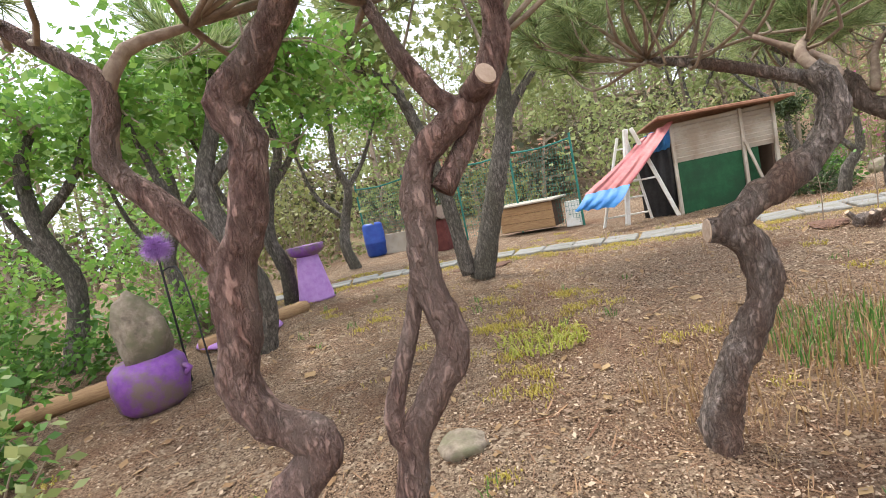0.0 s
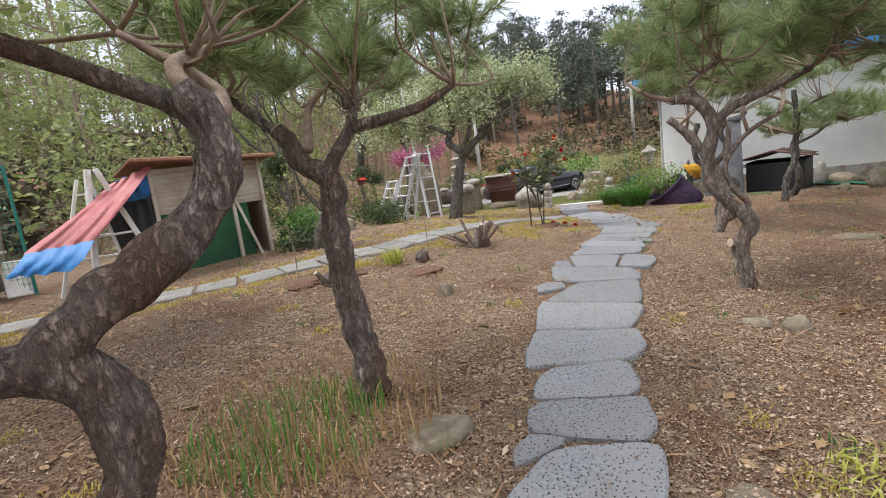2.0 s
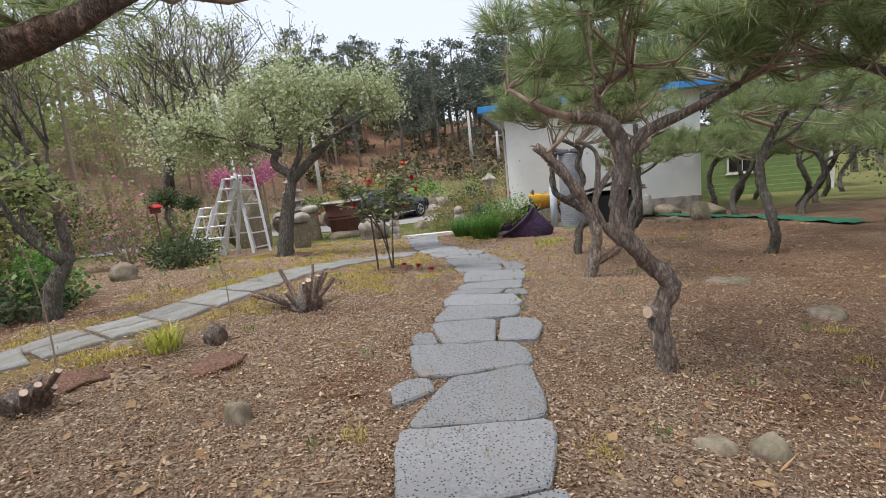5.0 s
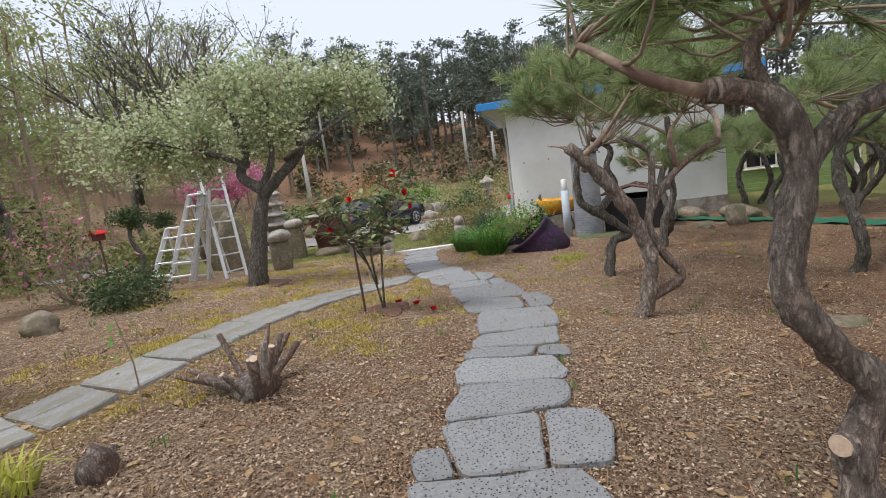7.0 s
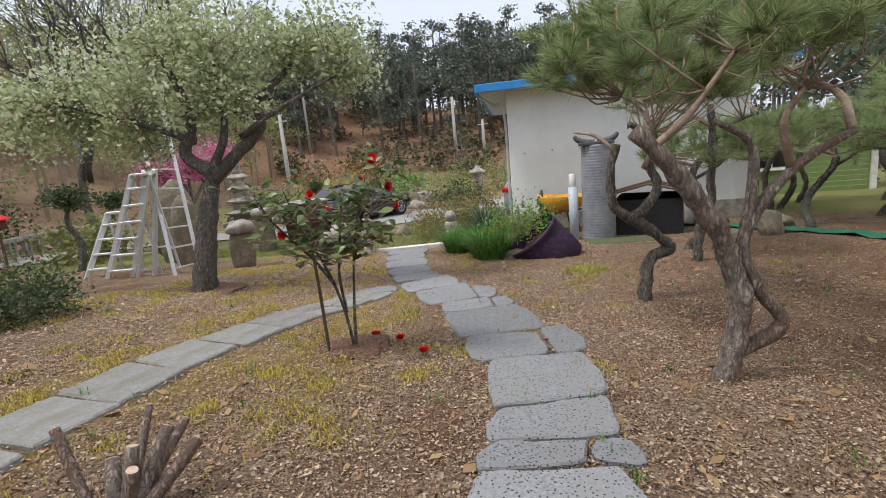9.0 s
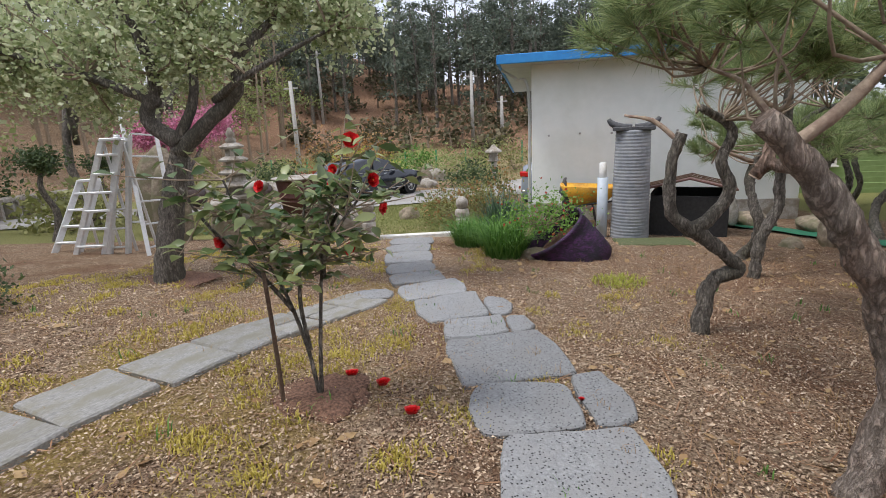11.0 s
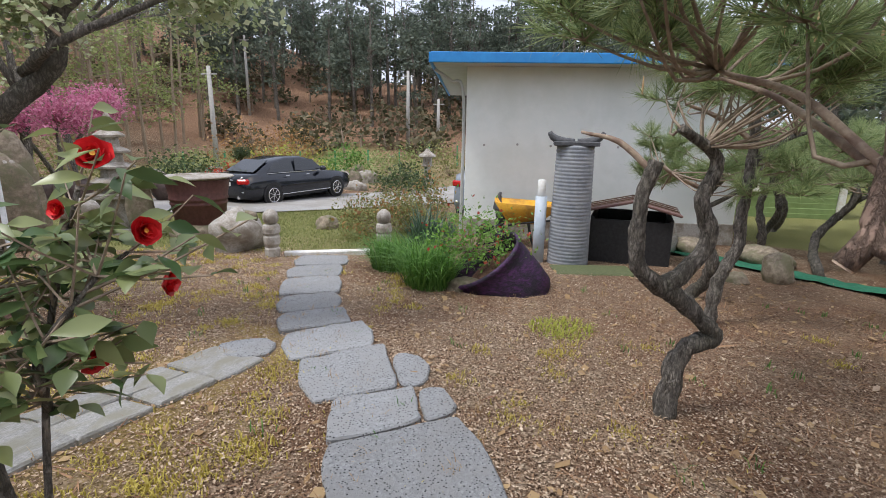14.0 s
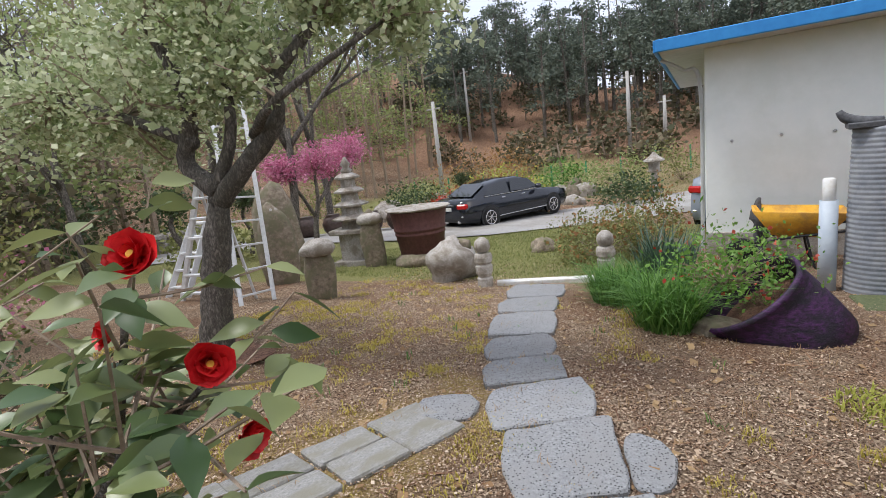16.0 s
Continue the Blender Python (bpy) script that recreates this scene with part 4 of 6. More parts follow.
def leafy(name, base, trunks, crown, count, size, leaf, label, bark=None, radius=0.09, twigs=40, category="tree", group="", flat=0.3):
    """A broadleaf tree: trunk, limbs and a loose crown of small leaves in clumps."""
    t = thing(name, base, label, category, group)
    ends = []
    for i, (pts, r) in enumerate(trunks):
        part("trunk" if i == 0 else "limb", rooted(tube(pts, [r * 1.2, r, r * 0.8, r * 0.45], 9, 0.08, 0.1), base), bark or M_BARK_GREY, t, smooth=True)
        ends += [np.array(p) for p in pts[len(pts) // 2:]]
    tw, cl = [], []
    for c, rad in crown:
        c = np.array(c, float)
        for _ in range(max(2, twigs // len(crown))):
            e = c + unit(rng.normal(size=(1, 3)))[0] * np.array(rad) * rng.uniform(0.2, 1)
            s = min(ends, key=lambda p: np.linalg.norm(p - e))
            m = (s + e) / 2 + rng.normal(size=3) * 0.08
            tw.append(tube([s, m, e], [0.016, 0.01, 0.004], 4, 0.2))
            cl.append((e, 0.26 * np.mean(rad)))
            cl.append((m, 0.22 * np.mean(rad)))
    tagged(part("twig_mass", rooted(join(*tw), base), M_TWIG if bark is None else bark, t), kind="stuff")
    per = count // len(cl)
    pts = np.vstack([e + rng.normal(size=(per, 3)).clip(-1.5, 1.5) * r for e, r in cl])
    tagged(part("leaf_crown", rooted(leaf_quads(pts, size, 0.65, flat), base), leaf, t), kind="stuff")
    return t


leafy("blossom_tree", on_ground(11.14, 7.57), [([(11.14, 7.57, -.1), (11.19, 7.45, .61), (11.24, 7.29, 1.2), (11.28, 7.2, 1.55)], 0.13),
      ([(11.26, 7.25, 1.4), (11.36, 6.95, 1.66), (11.48, 6.59, 1.99), (11.5, 6.54, 2.3), (11.75, 6.21, 2.7)], 0.075), ([(11.27, 7.2, 1.5), (11.2, 7.5, 1.75), (11.22, 7.34, 2.18), (11.1, 7.5, 2.9)], 0.075),
      ([(11.27, 7.2, 1.55), (11.35, 7.0, 2.0), (11.35, 6.98, 2.7)], 0.05), ([(11.22, 7.34, 1.9), (11.0, 8.0, 2.2), (10.8, 8.9, 2.5)], 0.045), ([(11.4, 6.8, 1.9), (11.3, 6.3, 2.1), (11.7, 5.6, 2.5)], 0.035)],
      [((10.7, 9.2, 2.45), (.9, .9, .5)), ((11.2, 8.2, 2.8), (.9, .9, .6)), ((11.4, 7.2, 3.2), (.9, .9, .5)), ((11.8, 6.2, 2.95), (.7, .7, .5)), ((12.0, 5.6, 2.8), (.5, .5, .6)), ((11.6, 8.6, 2.2), (.8, .8, .4)), ((11.3, 7.0, 2.5), (.7, .7, .4))],
      27000, 0.052, M_BLOSSOM, "spreading fruit tree in pale green-white blossom", twigs=150)
leafy("yard_tree", on_ground(1.54, 6.13), [([(1.54, 6.13, 0.36), (1.8, 6.13, 1.09), (2.1, 6.12, 1.91), (2.23, 6.12, 2.53), (2.24, 6.12, 3.3)], 0.12), ([(2.1, 6.13, 1.91), (2.27, 6.13, 2.27), (2.86, 6.13, 2.88)], 0.07),
      ([(1.4, 6.14, 0.45), (1.31, 6.14, 1.4), (1.16, 6.15, 2.24), (0.95, 6.15, 2.8), (0.49, 6.15, 3.14)], 0.08)],
      [((2.23, 6.3, 3.58), (1.27, 1.17, 0.79)), ((3.01, 6.65, 3.06), (0.92, 0.82, 0.71)), ((0.66, 6.3, 3.4), (1.1, 0.99, 0.71))], 6000, 0.085, M_LEAF_SPRING, "two-stemmed yard tree in fresh spring leaf", radius=0.1, twigs=80)
M_GOLD = leaf_mat("olive_gold_leaves", (0.13, 0.12, 0.03), (0.30, 0.25, 0.06), 0.6, 0.35)
GREEN = [((-0.76, 4.94), 0.02, 3.6), ((-1.2, 7.3), 0.3, 4.2), ((-3.2, 8.5), 0.2, 4.4), ((-0.6, 10.2), 0.1, 4.6), ((-5.0, 6.8), -0.2, 3.8), ((-3.0, 5.6), 0.2, 3.4)]
for i, ((x, y), lean, h) in enumerate(GREEN):
    b = on_ground(x, y)
    w = [(x + lean * s * 0.4 + 0.12 * math.sin(3 * s + i), y + 0.1 * math.cos(2.4 * s + i), b[2] + s) for s in (-0.1, 0.5, 1.0, 1.6, 2.2, h * 0.75)]
    q = w[-1]
    leafy("garden_tree", b, [(w, 0.1), ([w[3], (w[3][0] + .4, w[3][1] + .2, w[3][2] + .5), (w[3][0] + .8, w[3][1] + .1, w[3][2] + 1.2)], 0.05), ([w[2], (w[2][0] - .5, w[2][1] + .1, w[2][2] + .6), (w[2][0] - .7, w[2][1], w[2][2] + 1.5)], 0.05)],
          [((q[0], q[1], q[2] + .3), (1.0, 1.0, .7)), ((q[0] + .8, q[1] + .3, q[2] - .2), (.8, .8, .6)), ((q[0] - .8, q[1] - .2, q[2] - .1), (.8, .8, .6))],
          5200, 0.08, M_LEAF_FRESH, "garden tree in bright fresh green leaf", twigs=80, group="leafy garden trees")
leafy("pink_tree", on_ground(17.6, 13.85), [([(17.6, 13.85, -.5), (17.7, 13.85, .2), (17.8, 13.75, .8), (17.9, 13.85, 1.5)], 0.07), ([(17.7, 13.85, .4), (17.2, 13.75, 1.1), (16.8, 13.75, 1.6)], 0.045), ([(17.8, 13.75, .7), (18.6, 13.95, 1.3), (19.4, 14.15, 1.8)], 0.045)],
      [((16.8, 13.75, 1.65), (.65, .65, .35)), ((17.8, 13.85, 1.9), (.85, .85, .42)), ((18.8, 14.05, 2.0), (.85, .85, .42)), ((19.7, 14.2, 2.1), (.65, .65, .42))], 11000, 0.06, M_PINK, "low spreading tree covered in pink blossom", twigs=110)


# ---- far woods ----
M_OLIVE_FAR = leaf_mat("far_undergrowth", (0.055, 0.065, 0.03), (0.165, 0.135, 0.075), 0.8, 0.2)


def far_trees(name, spots, tall, leaf, label, quads, size, bare=False, slim=0.2):
    v1, v2 = [], []
    for x, y in spots:
        z = float(height(x, y))
        h = tall * rng.uniform(0.6, 1.4)
        j = rng.normal(size=2) * 0.5
        v1.append(tube([(x, y, z - 0.3), (x + j[0] * .4, y + j[1] * .4, z + h * .5), (x + j[0], y + j[1], z + h * 0.95)], [0.17, 0.12, 0.04] if not bare else [0.11, 0.08, 0.03], 5, 3))
        for k in range(12):
            s = rng.uniform(0.32 if not bare else 0.25, 1)
            a = rng.uniform(0, 6.28)
            r = slim * h * (1.15 - s) + 0.5
            c = np.array([x + j[0] * s + r * math.cos(a) * rng.uniform(0.3, 1), y + j[1] * s + r * math.sin(a) * rng.uniform(0.3, 1), z + h * s])
            v1.append(tube([(x + j[0] * s, y + j[1] * s, z + h * s * 0.93), c], [0.05, 0.02], 3, 9))
            q = quads // 12
            v2.append(c + rng.normal(size=(q, 3)) * [0.55, 0.55, 0.28] * (0.75 if not bare else 0.8))
    root = thing(name, (0, 0, 0), label, "woods", kind="stuff")
    part("trunks", join(*v1), M_TWIG if bare else M_BARK_GREY, root)
    part("crowns", leaf_quads(np.vstack(v2), size, 0.7, 0.4), leaf, root)


def spots_in(count, x0, x1, y0, y1, keep):
    out = []
    while len(out) < count:
        x, y = rng.uniform(x0, x1), rng.uniform(y0, y1)
        if keep(x, y):
            out.append((x, y))
    return out


far_trees("pine_wood", spots_in(290, 50, 88, -14, 46, lambda x, y: x > 54 - 0.1 * y), 8.4, M_HAZY_CONIFER, "dark pine wood on the hillside", 840, 0.25)


def bare_tree(x, y, h, seed):
    """A tall tree just breaking leaf: forking limbs and fine twigs with sparse buds."""
    r = random.Random(seed)
    b = on_ground(x, y)
    t = thing("bare_tree", b, "tall spring tree, nearly bare, with fine twigs and sparse new leaves", "tree", "bare spring trees")
    limbs, twigs, buds = [], [], []

    def grow(p, d, ln, rad, depth):
        q = p + d * ln * 0.5 + Vector((r.uniform(-1, 1), r.uniform(-1, 1), 0.2)) * ln * 0.06
        e = p + d * ln
        (limbs if depth < 3 else twigs).append(tube([p, q, e], [rad, rad * 0.8, rad * 0.62], 6 if depth < 3 else 3, ln / 4))
        if depth == 5:
            buds.extend([np.array(e), np.array(q)])
            return
        for k in range(3 if depth < 4 else 2):
            nd = (d + Vector((r.uniform(-1, 1), r.uniform(-1, 1), r.uniform(-0.1, 0.6))) * 0.85).normalized()
            grow(p + d * ln * r.uniform(0.6, 1.0), nd, ln * r.uniform(0.6, 0.78), rad * 0.6, depth + 1)

    grow(Vector((0, 0, -0.1)), Vector((r.uniform(-0.1, 0.1), r.uniform(-0.1, 0.1), 1)).normalized(), h * 0.36, h * 0.014, 0)
    for k, g in enumerate(limbs):
        part("trunk" if k == 0 else "limb", g, M_BARK_GREY, t, smooth=True)
    tagged(part("twig_mass", join(*twigs), M_BARK_GREY, t), kind="stuff")
    pts = np.vstack([p + rng.normal(size=(5, 3)) * 0.1 for p in buds])
    tagged(part("leaf_crown", leaf_quads(pts, 0.06), M_LEAF_SPRING, t), kind="stuff")


for i, (x, y, h) in enumerate([(17.0, 14.0, 9.0), (16.0, 15.0, 8.5), (20.5, 16.5, 9.5), (13.0, 16.0, 7.5), (11.5, 19.0, 8.0)]):
    bare_tree(x, y, h, 70 + i)
far_trees("undergrowth", spots_in(110, 40, 72, -14, 45, lambda x, y: True), 2.0, M_OLIVE_FAR, "olive undergrowth at the foot of the pine wood", 150, 0.32, True, 0.5)
far_trees("undergrowth", spots_in(110, -24, 16, 16, 30, lambda x, y: True), 2.6, M_OLIVE_FAR, "olive undergrowth behind the yard", 260, 0.2, True, 0.5)
far_trees("spring_wood", spots_in(170, 12, 56, 26, 64, lambda x, y: x + y > 50 and x < 0.9 * y + 18), 10.5, M_LEAF_SPRING, "half-bare spring wood on the slope", 700, 0.15, True, 0.28)
far_trees("back_wood", spots_in(120, -16, 18, 19, 46, lambda x, y: True), 8.5, M_LEAF_SPRING, "spring wood behind the yard", 800, 0.15, True, 0.28)
far_trees("east_wood", spots_in(70, 28, 60, -45, -9, lambda x, y: True), 8.5, M_HAZY_CONIFER, "dark trees beyond the green house", 420, 0.36)
far_trees("west_wood", spots_in(45, -70, -30, 5, 60, lambda x, y: True), 8.0, M_LEAF_SPRING, "distant woods across the valley", 260, 0.4, True, 0.3)
far_trees("rear_wood", spots_in(60, -30, 25, -50, -22, lambda x, y: True), 7.0, M_LEAF_SPRING, "trees behind the garden", 200, 0.4, True, 0.3)

for i, (x, y, h) in enumerate([(12.6, -4.2, 3.6), (17.5, -5.6, 4.2), (9.0, -5.2, 3.8)]):
    b = on_ground(x, y)
    leafy("golden_tree", b, [([(x, y, b[2] - .1), (x + .1, y, b[2] + 1.0), (x, y + .1, b[2] + 2.0), (x + .1, y, b[2] + h * .8)], .11), ([(x, y, b[2] + 1.5), (x - .5, y + .5, b[2] + 2.2), (x - .9, y + .8, b[2] + 2.8)], .05)],
          [((x, y, b[2] + h), (1.4, 1.4, .8)), ((x - 1, y + .9, b[2] + h * .8), (1.1, 1.1, .6)), ((x + 1, y + .5, b[2] + h * .8), (1.1, 1.1, .6))], 9000, .1, M_GOLD, "broad tree in olive-gold spring leaf", None, .1, 90, "tree", "golden trees")


# ---- garden things ----
def rock(x, y, s, seed, label="weathered brown field stone lying in the soil", lift=-0.045, material=None, group="field stones"):
    t = part("rock", boulder(*s, seed), material or M_ROCK, None, label, True)
    t.matrix_world = pose(*on_ground(x, y, lift), 0, 0, seed * 40)
    return tagged(t, "", "rock", group)


for i, (x, y, s) in enumerate([(5.44, 3.68, (.07, .07, .11)), (5.93, 1.34, (.1, .09, .06)), (5.95, 1.1, (.09, .08, .09)), (3.71, 2.5, (.2, .15, .06)), (1.0, 2.8, (.15, .12, .075)),
                               (4.55, 1.4, (.13, .1, .025)), (4.0, 1.22, (.18, .13, .035)), (5.05, 1.6, (.1, .16, .02)), (15.3, -.06, (.22, .2, .3)), (15.1, .5, (.16, .14, .12)), (13.6, 3.5, (.12, .1, .08)),
                               (13.75, 3.9, (.22, .16, .12)), (17.3, .4, (.4, .3, .2)), (16.6, -.4, (.5, .3, .22)), (8.2, 7.9, (.2, .16, .18)), (9.3, .6, (.25, .18, .06)), (8.2, .1, (.2, .16, .07)),
                               (6.05, 5.25, (.1, .08, .06)), (17.8, 7.4, (.3, .24, .2)), (17.9, 5.3, (.5, .3, .2))]):
    rock(x, y, s, i + 1)

boulder_thing = thing("boulder", on_ground(15.2, 7.75), "large pale boulder with small round stones on its top", "rock")
part("base_stone", boulder(.5, .36, .42, 31), M_STONE, boulder_thing, smooth=True)
for i, (x, y, z, s) in enumerate([(-.22, 0, .44, .1), (.05, .05, .45, .12), (.2, -.1, .42, .13), (-.05, -.15, .46, .09)]):
    st = part("small_stone", boulder(s, s, s * .9, 40 + i, 2), M_ROCK, boulder_thing, smooth=True)
    st.location = (x, y, z)


def standing_stone(x, y, w, h, cap, seed, rz=0.0):
    t = thing("standing_stone", on_ground(x, y), "upright rough granite slab with a flat stone laid on top", "garden stone", "standing stones", rz=rz)
    part("upright", boulder(w, w * .5, h, seed, 3, .16), M_ROCK, t, smooth=True)
    c = part("cap_stone", boulder(cap, cap * .7, .15, seed + 1, 3, .15), M_STONE, t, smooth=True)
    c.location = (0, 0, h * 1.2)


standing_stone(13.34, 8.66, .21, .52, .24, 51, -50)
standing_stone(15.75, 9.95, .22, .7, .24, 55, -40)
standing_stone(14.6, 11.2, .42, 1.15, .1, 58, -40)
standing_stone(13.9, 10.3, .3, .9, .1, 61, -40)


def pagoda():
    t = thing("stone_pagoda", on_ground(15.95, 10.6), "small grey granite garden pagoda with stacked roofs", "pagoda", rz=20)
    part("plinth", slab(.75, .75, .14, (0, 0, .05)), M_STONE, t)
    part("pedestal", slab(.5, .5, .55, (0, 0, .38)), M_STONE, t)
    part("table", slab(.78, .78, .1, (0, 0, .7), edge=.02), M_STONE, t)
    z, w = .75, .74
    for k in range(4):
        part("storey", lathe([(w * .34, z), (w * .31, z + .16)], 6), M_STONE, t)
        part("roof", lathe([(w * .3, z + .14), (w * .56, z + .17), (w * .58, z + .2), (w * .4, z + .25), (w * .25, z + .28)], 6), M_STONE, t)
        z, w = z + .27, w * .84
    part("finial", lathe([(.09, z), (.12, z + .06), (.06, z + .12), (.1, z + .18), (.02, z + .32)], 12), M_STONE, t, smooth=True)


pagoda()

urn = thing("planter_tub", on_ground(16.3, 9.2, 0.12), "big dark brown rubber tub with a wide flat rim", "planter")
part("tub_body", lathe([(.38, 0), (.41, .04), (.47, .45), (.485, .46), (.485, .49), (.475, .51), (.49, .54), (.5, .55), (.5, .58), (.49, .6), (.54, .88), (.55, .92), (.5, .92), (.44, .5)], 40), M_BROWN_POT, urn, smooth=True)
part("rim", lathe([(.53, .91), (.61, .93), (.63, .945), (.61, .96), (.5, .955), (.48, .94)], 40), M_STONE, urn, "pale stone-grey flat rim", True)
part("foot_stone", boulder(.62, .5, .2, 71, 3, .12), M_ROCK, urn, smooth=True).location = (0, 0, -.13)


def bollard(x, y):
    t = thing("stone_bollard", on_ground(x, y), "low carved granite post with a round finial beside the step", "bollard", "carved bollards")
    part("shaft", lathe([(.11, -.05), (.115, .12), (.09, .14), (.12, .2), (.125, .3), (.09, .33)], 8), M_STONE, t)
    part("collar", lathe([(.09, .32), (.13, .36), (.135, .42), (.12, .47), (.08, .49)], 8), M_STONE, t)
    part("finial", lathe([(.06, .48), (.1, .52), (.115, .58), (.1, .65), (.04, .7), (.0, .705)], 16), M_STONE, t, smooth=True)


bollard(14.79, 6.92)
bollard(15.58, 5.45)
kerb = part("kerb", bar((14.9, 6.8, -.3), (15.5, 5.6, -.33), .12, .09), M_WHITE, None, "whitewashed wooden edging at the end of the path")
tagged(kerb, "", "kerb", "", "structure")

jar = thing("clay_jar", on_ground(15.2, 12.0), "dark glazed clay storage jar with a lid", "jar")
part("jar_body", lathe([(.22, 0), (.4, .2), (.47, .42), (.4, .64), (.28, .74), (.3, .78)], 28), M_JAR, jar, smooth=True)
part("lid", lathe([(.33, .78), (.34, .82), (.1, .9), (.05, .96), (.0, .97)], 28), M_JAR, jar, smooth=True)
for k in range(5):
    j = thing("clay_jar", on_ground(19.5 + .7 * k, 16.5 - .8 * k + .3 * (k % 2)), "row of dark glazed clay jars by the driveway", "jar", "far jars")
    part("jar_body", lathe([(.2, 0), (.34, .2), (.38, .4), (.3, .6), (.22, .66), (.25, .7)], 20), M_JAR, j, smooth=True)


# ---- ladders ----
def ladder(name, a0, a1, b0, b1, rungs, label, material, w=.055, group="ladders"):
    """Two rails from a0 to a1 and b0 to b1, with rungs between."""
    a0, a1, b0, b1 = (Vector(q) for q in (a0, a1, b0, b1))
    t = thing(name, tuple(a0), label, "ladder", group)
    part("rail", rooted(bar(a0, a1, w, max(.04, w * .7)), a0), material, t)
    part("rail", rooted(bar(b0, b1, w, max(.04, w * .7)), a0), material, t)
    for k in range(rungs):
        s = (k + .6) / (rungs + .3)
        part("rung", rooted(bar(a0.lerp(a1, s), b0.lerp(b1, s), .03, .028), a0), material, t)
    return t


ladder("ladder", (12.56, 9.45, -.2), (13.3, 10.42, 3.6), (13.02, 9.36, -.2), (13.62, 10.12, 3.5), 11, "tall aluminium ladder leaning in the blossom tree", M_ALU, .06)


def stepladder(fa, fb, ta, tb, back_a, back_b, treads, label):
    """Flat treads between two channel rails, a top cap and a thin back frame."""
    fa, fb, ta, tb, back_a, back_b = (Vector(q) for q in (fa, fb, ta, tb, back_a, back_b))
    t = thing("stepladder", tuple(fa), label, "ladder", "ladders")
    for p, q in ((fa, ta), (fb, tb)):
        part("rail", rooted(bar(p, q, .045, .09), fa), M_ALU, t)
    for p, q in ((back_a, ta), (back_b, tb)):
        part("back_leg", rooted(bar(p, q, .04, .03), fa), M_ALU, t)
    part("brace", rooted(bar(back_a.lerp(ta, .3), back_b.lerp(tb, .3), .03), fa), M_ALU, t)
    part("top_cap", rooted(bar(ta, tb, .13, .04), fa), M_ALU, t)
    for k in range(treads):
        w = (k + .8) / (treads + .6)
        part("tread", rooted(bar(fa.lerp(ta, w), fb.lerp(tb, w), .085, .035), fa), M_ALU, t)


stepladder((12.44, 10.85, -.2), (12.56, 10.4, -.2), (12.58, 9.95, 1.6), (12.66, 9.68, 1.6), (12.95, 10.15, -.2), (13.0, 9.75, -.2), 6, "open aluminium stepladder with flat treads under the blossom tree")
stepladder((12.5, 11.4, -.17), (12.6, 10.98, -.17), (13.0, 11.15, .98), (13.08, 10.85, .98), (13.25, 11.4, -.2), (13.35, 11.0, -.2), 4, "short aluminium stepladder beside the taller one")
ladder("ladder", (12.6, 10.32, -.2), (12.7, 9.8, 1.66), (12.72, 10.08, -.2), (12.78, 9.66, 1.66), 6, "folded aluminium ladder section leaning on the stepladder", M_ALU, .085)


# ---- tilted pot and planting ----
pot = thing("tilted_planter", (14.0, 3.42, -.3), "tilted dark purple wrapped tub half sunk in the soil", "planter", rz=-10)
tilt = Matrix.Rotation(radians(-33), 4, "X") @ Matrix.Rotation(radians(-20), 4, "Y")
pot_m = Matrix.Translation((0, .02, .02)) @ tilt
part("tub_body", moved(lathe([(.5, -.2), (.5, 0), (.49, .15), (.48, .3), (.47, .42), (.485, .43), (.485, .47), (.46, .48), (.44, .46), (.44, .25), (.43, .2)], 48), pot_m), M_PURPLE, pot, smooth=True)
part("soil", moved(lathe([(.44, .22), (.25, .25), (.0, .27)], 24), pot_m), M_SOIL, pot)


def shrub(name, x, y, z, rad, count, size, leaf, label, twigs=18, flowers=None, category="shrub", group=""):
    base = (x, y, z)
    t = thing(name, base, label, category, group)
    tw, pts = [], []
    for _ in range(twigs):
        d = rng.normal(size=3) * [1, 1, .5]
        d[2] = abs(d[2]) + .5
        e = np.array(base) + d / np.linalg.norm(d) * np.array(rad) * rng.uniform(.7, 1.05)
        m = (np.array(base) * .6 + e * .4) + [0, 0, .08]
        tw.append(tube([base, m, e], [.012, .008, .003], 4, .15))
        pts.append(e + rng.normal(size=(count // twigs, 3)) * np.array(rad) * .22)
    tagged(part("stem_mass", rooted(join(*tw), base), M_TWIG, t), kind="stuff")
    pts = np.vstack(pts)
    pts[:, 2] = np.maximum(pts[:, 2], z + .03)
    tagged(part("foliage", rooted(leaf_quads(pts, size, .55, .2), base), leaf, t), kind="stuff")
    if flowers:
        fm, n, fs = flowers
        tagged(part("blossom", rooted(leaf_quads(pts[rng.choice(len(pts), n)] + [0, 0, .03], fs, .9, 0), base), fm, t), kind="stuff")
    return t


M_RED_LEAF = leaf_mat("red_foliage", (0.35, 0.03, 0.02), (0.5, 0.1, 0.05), 0.6, 0.3)
M_BUSH = leaf_mat("dark_bush", (0.03, 0.06, 0.02), (0.10, 0.14, 0.05), 0.6, 0.25)
M_OLIVE = leaf_mat("olive_bush", (0.14, 0.16, 0.05), (0.30, 0.30, 0.11), 0.6, 0.3)
shrub("nandina_shrub", 14.1, 3.85, .0, (.5, .62, .58), 1700, .045, M_LEAF_FRESH, "feathery green nandina shrub with red lower leaves in the tub", 30, (M_RED_LEAF, 100, .04))
shrub("garden_bush", 9.35, 8.1, .2, (.5, .5, .55), 4200, .04, M_BUSH, "dense dark evergreen bush", 40)
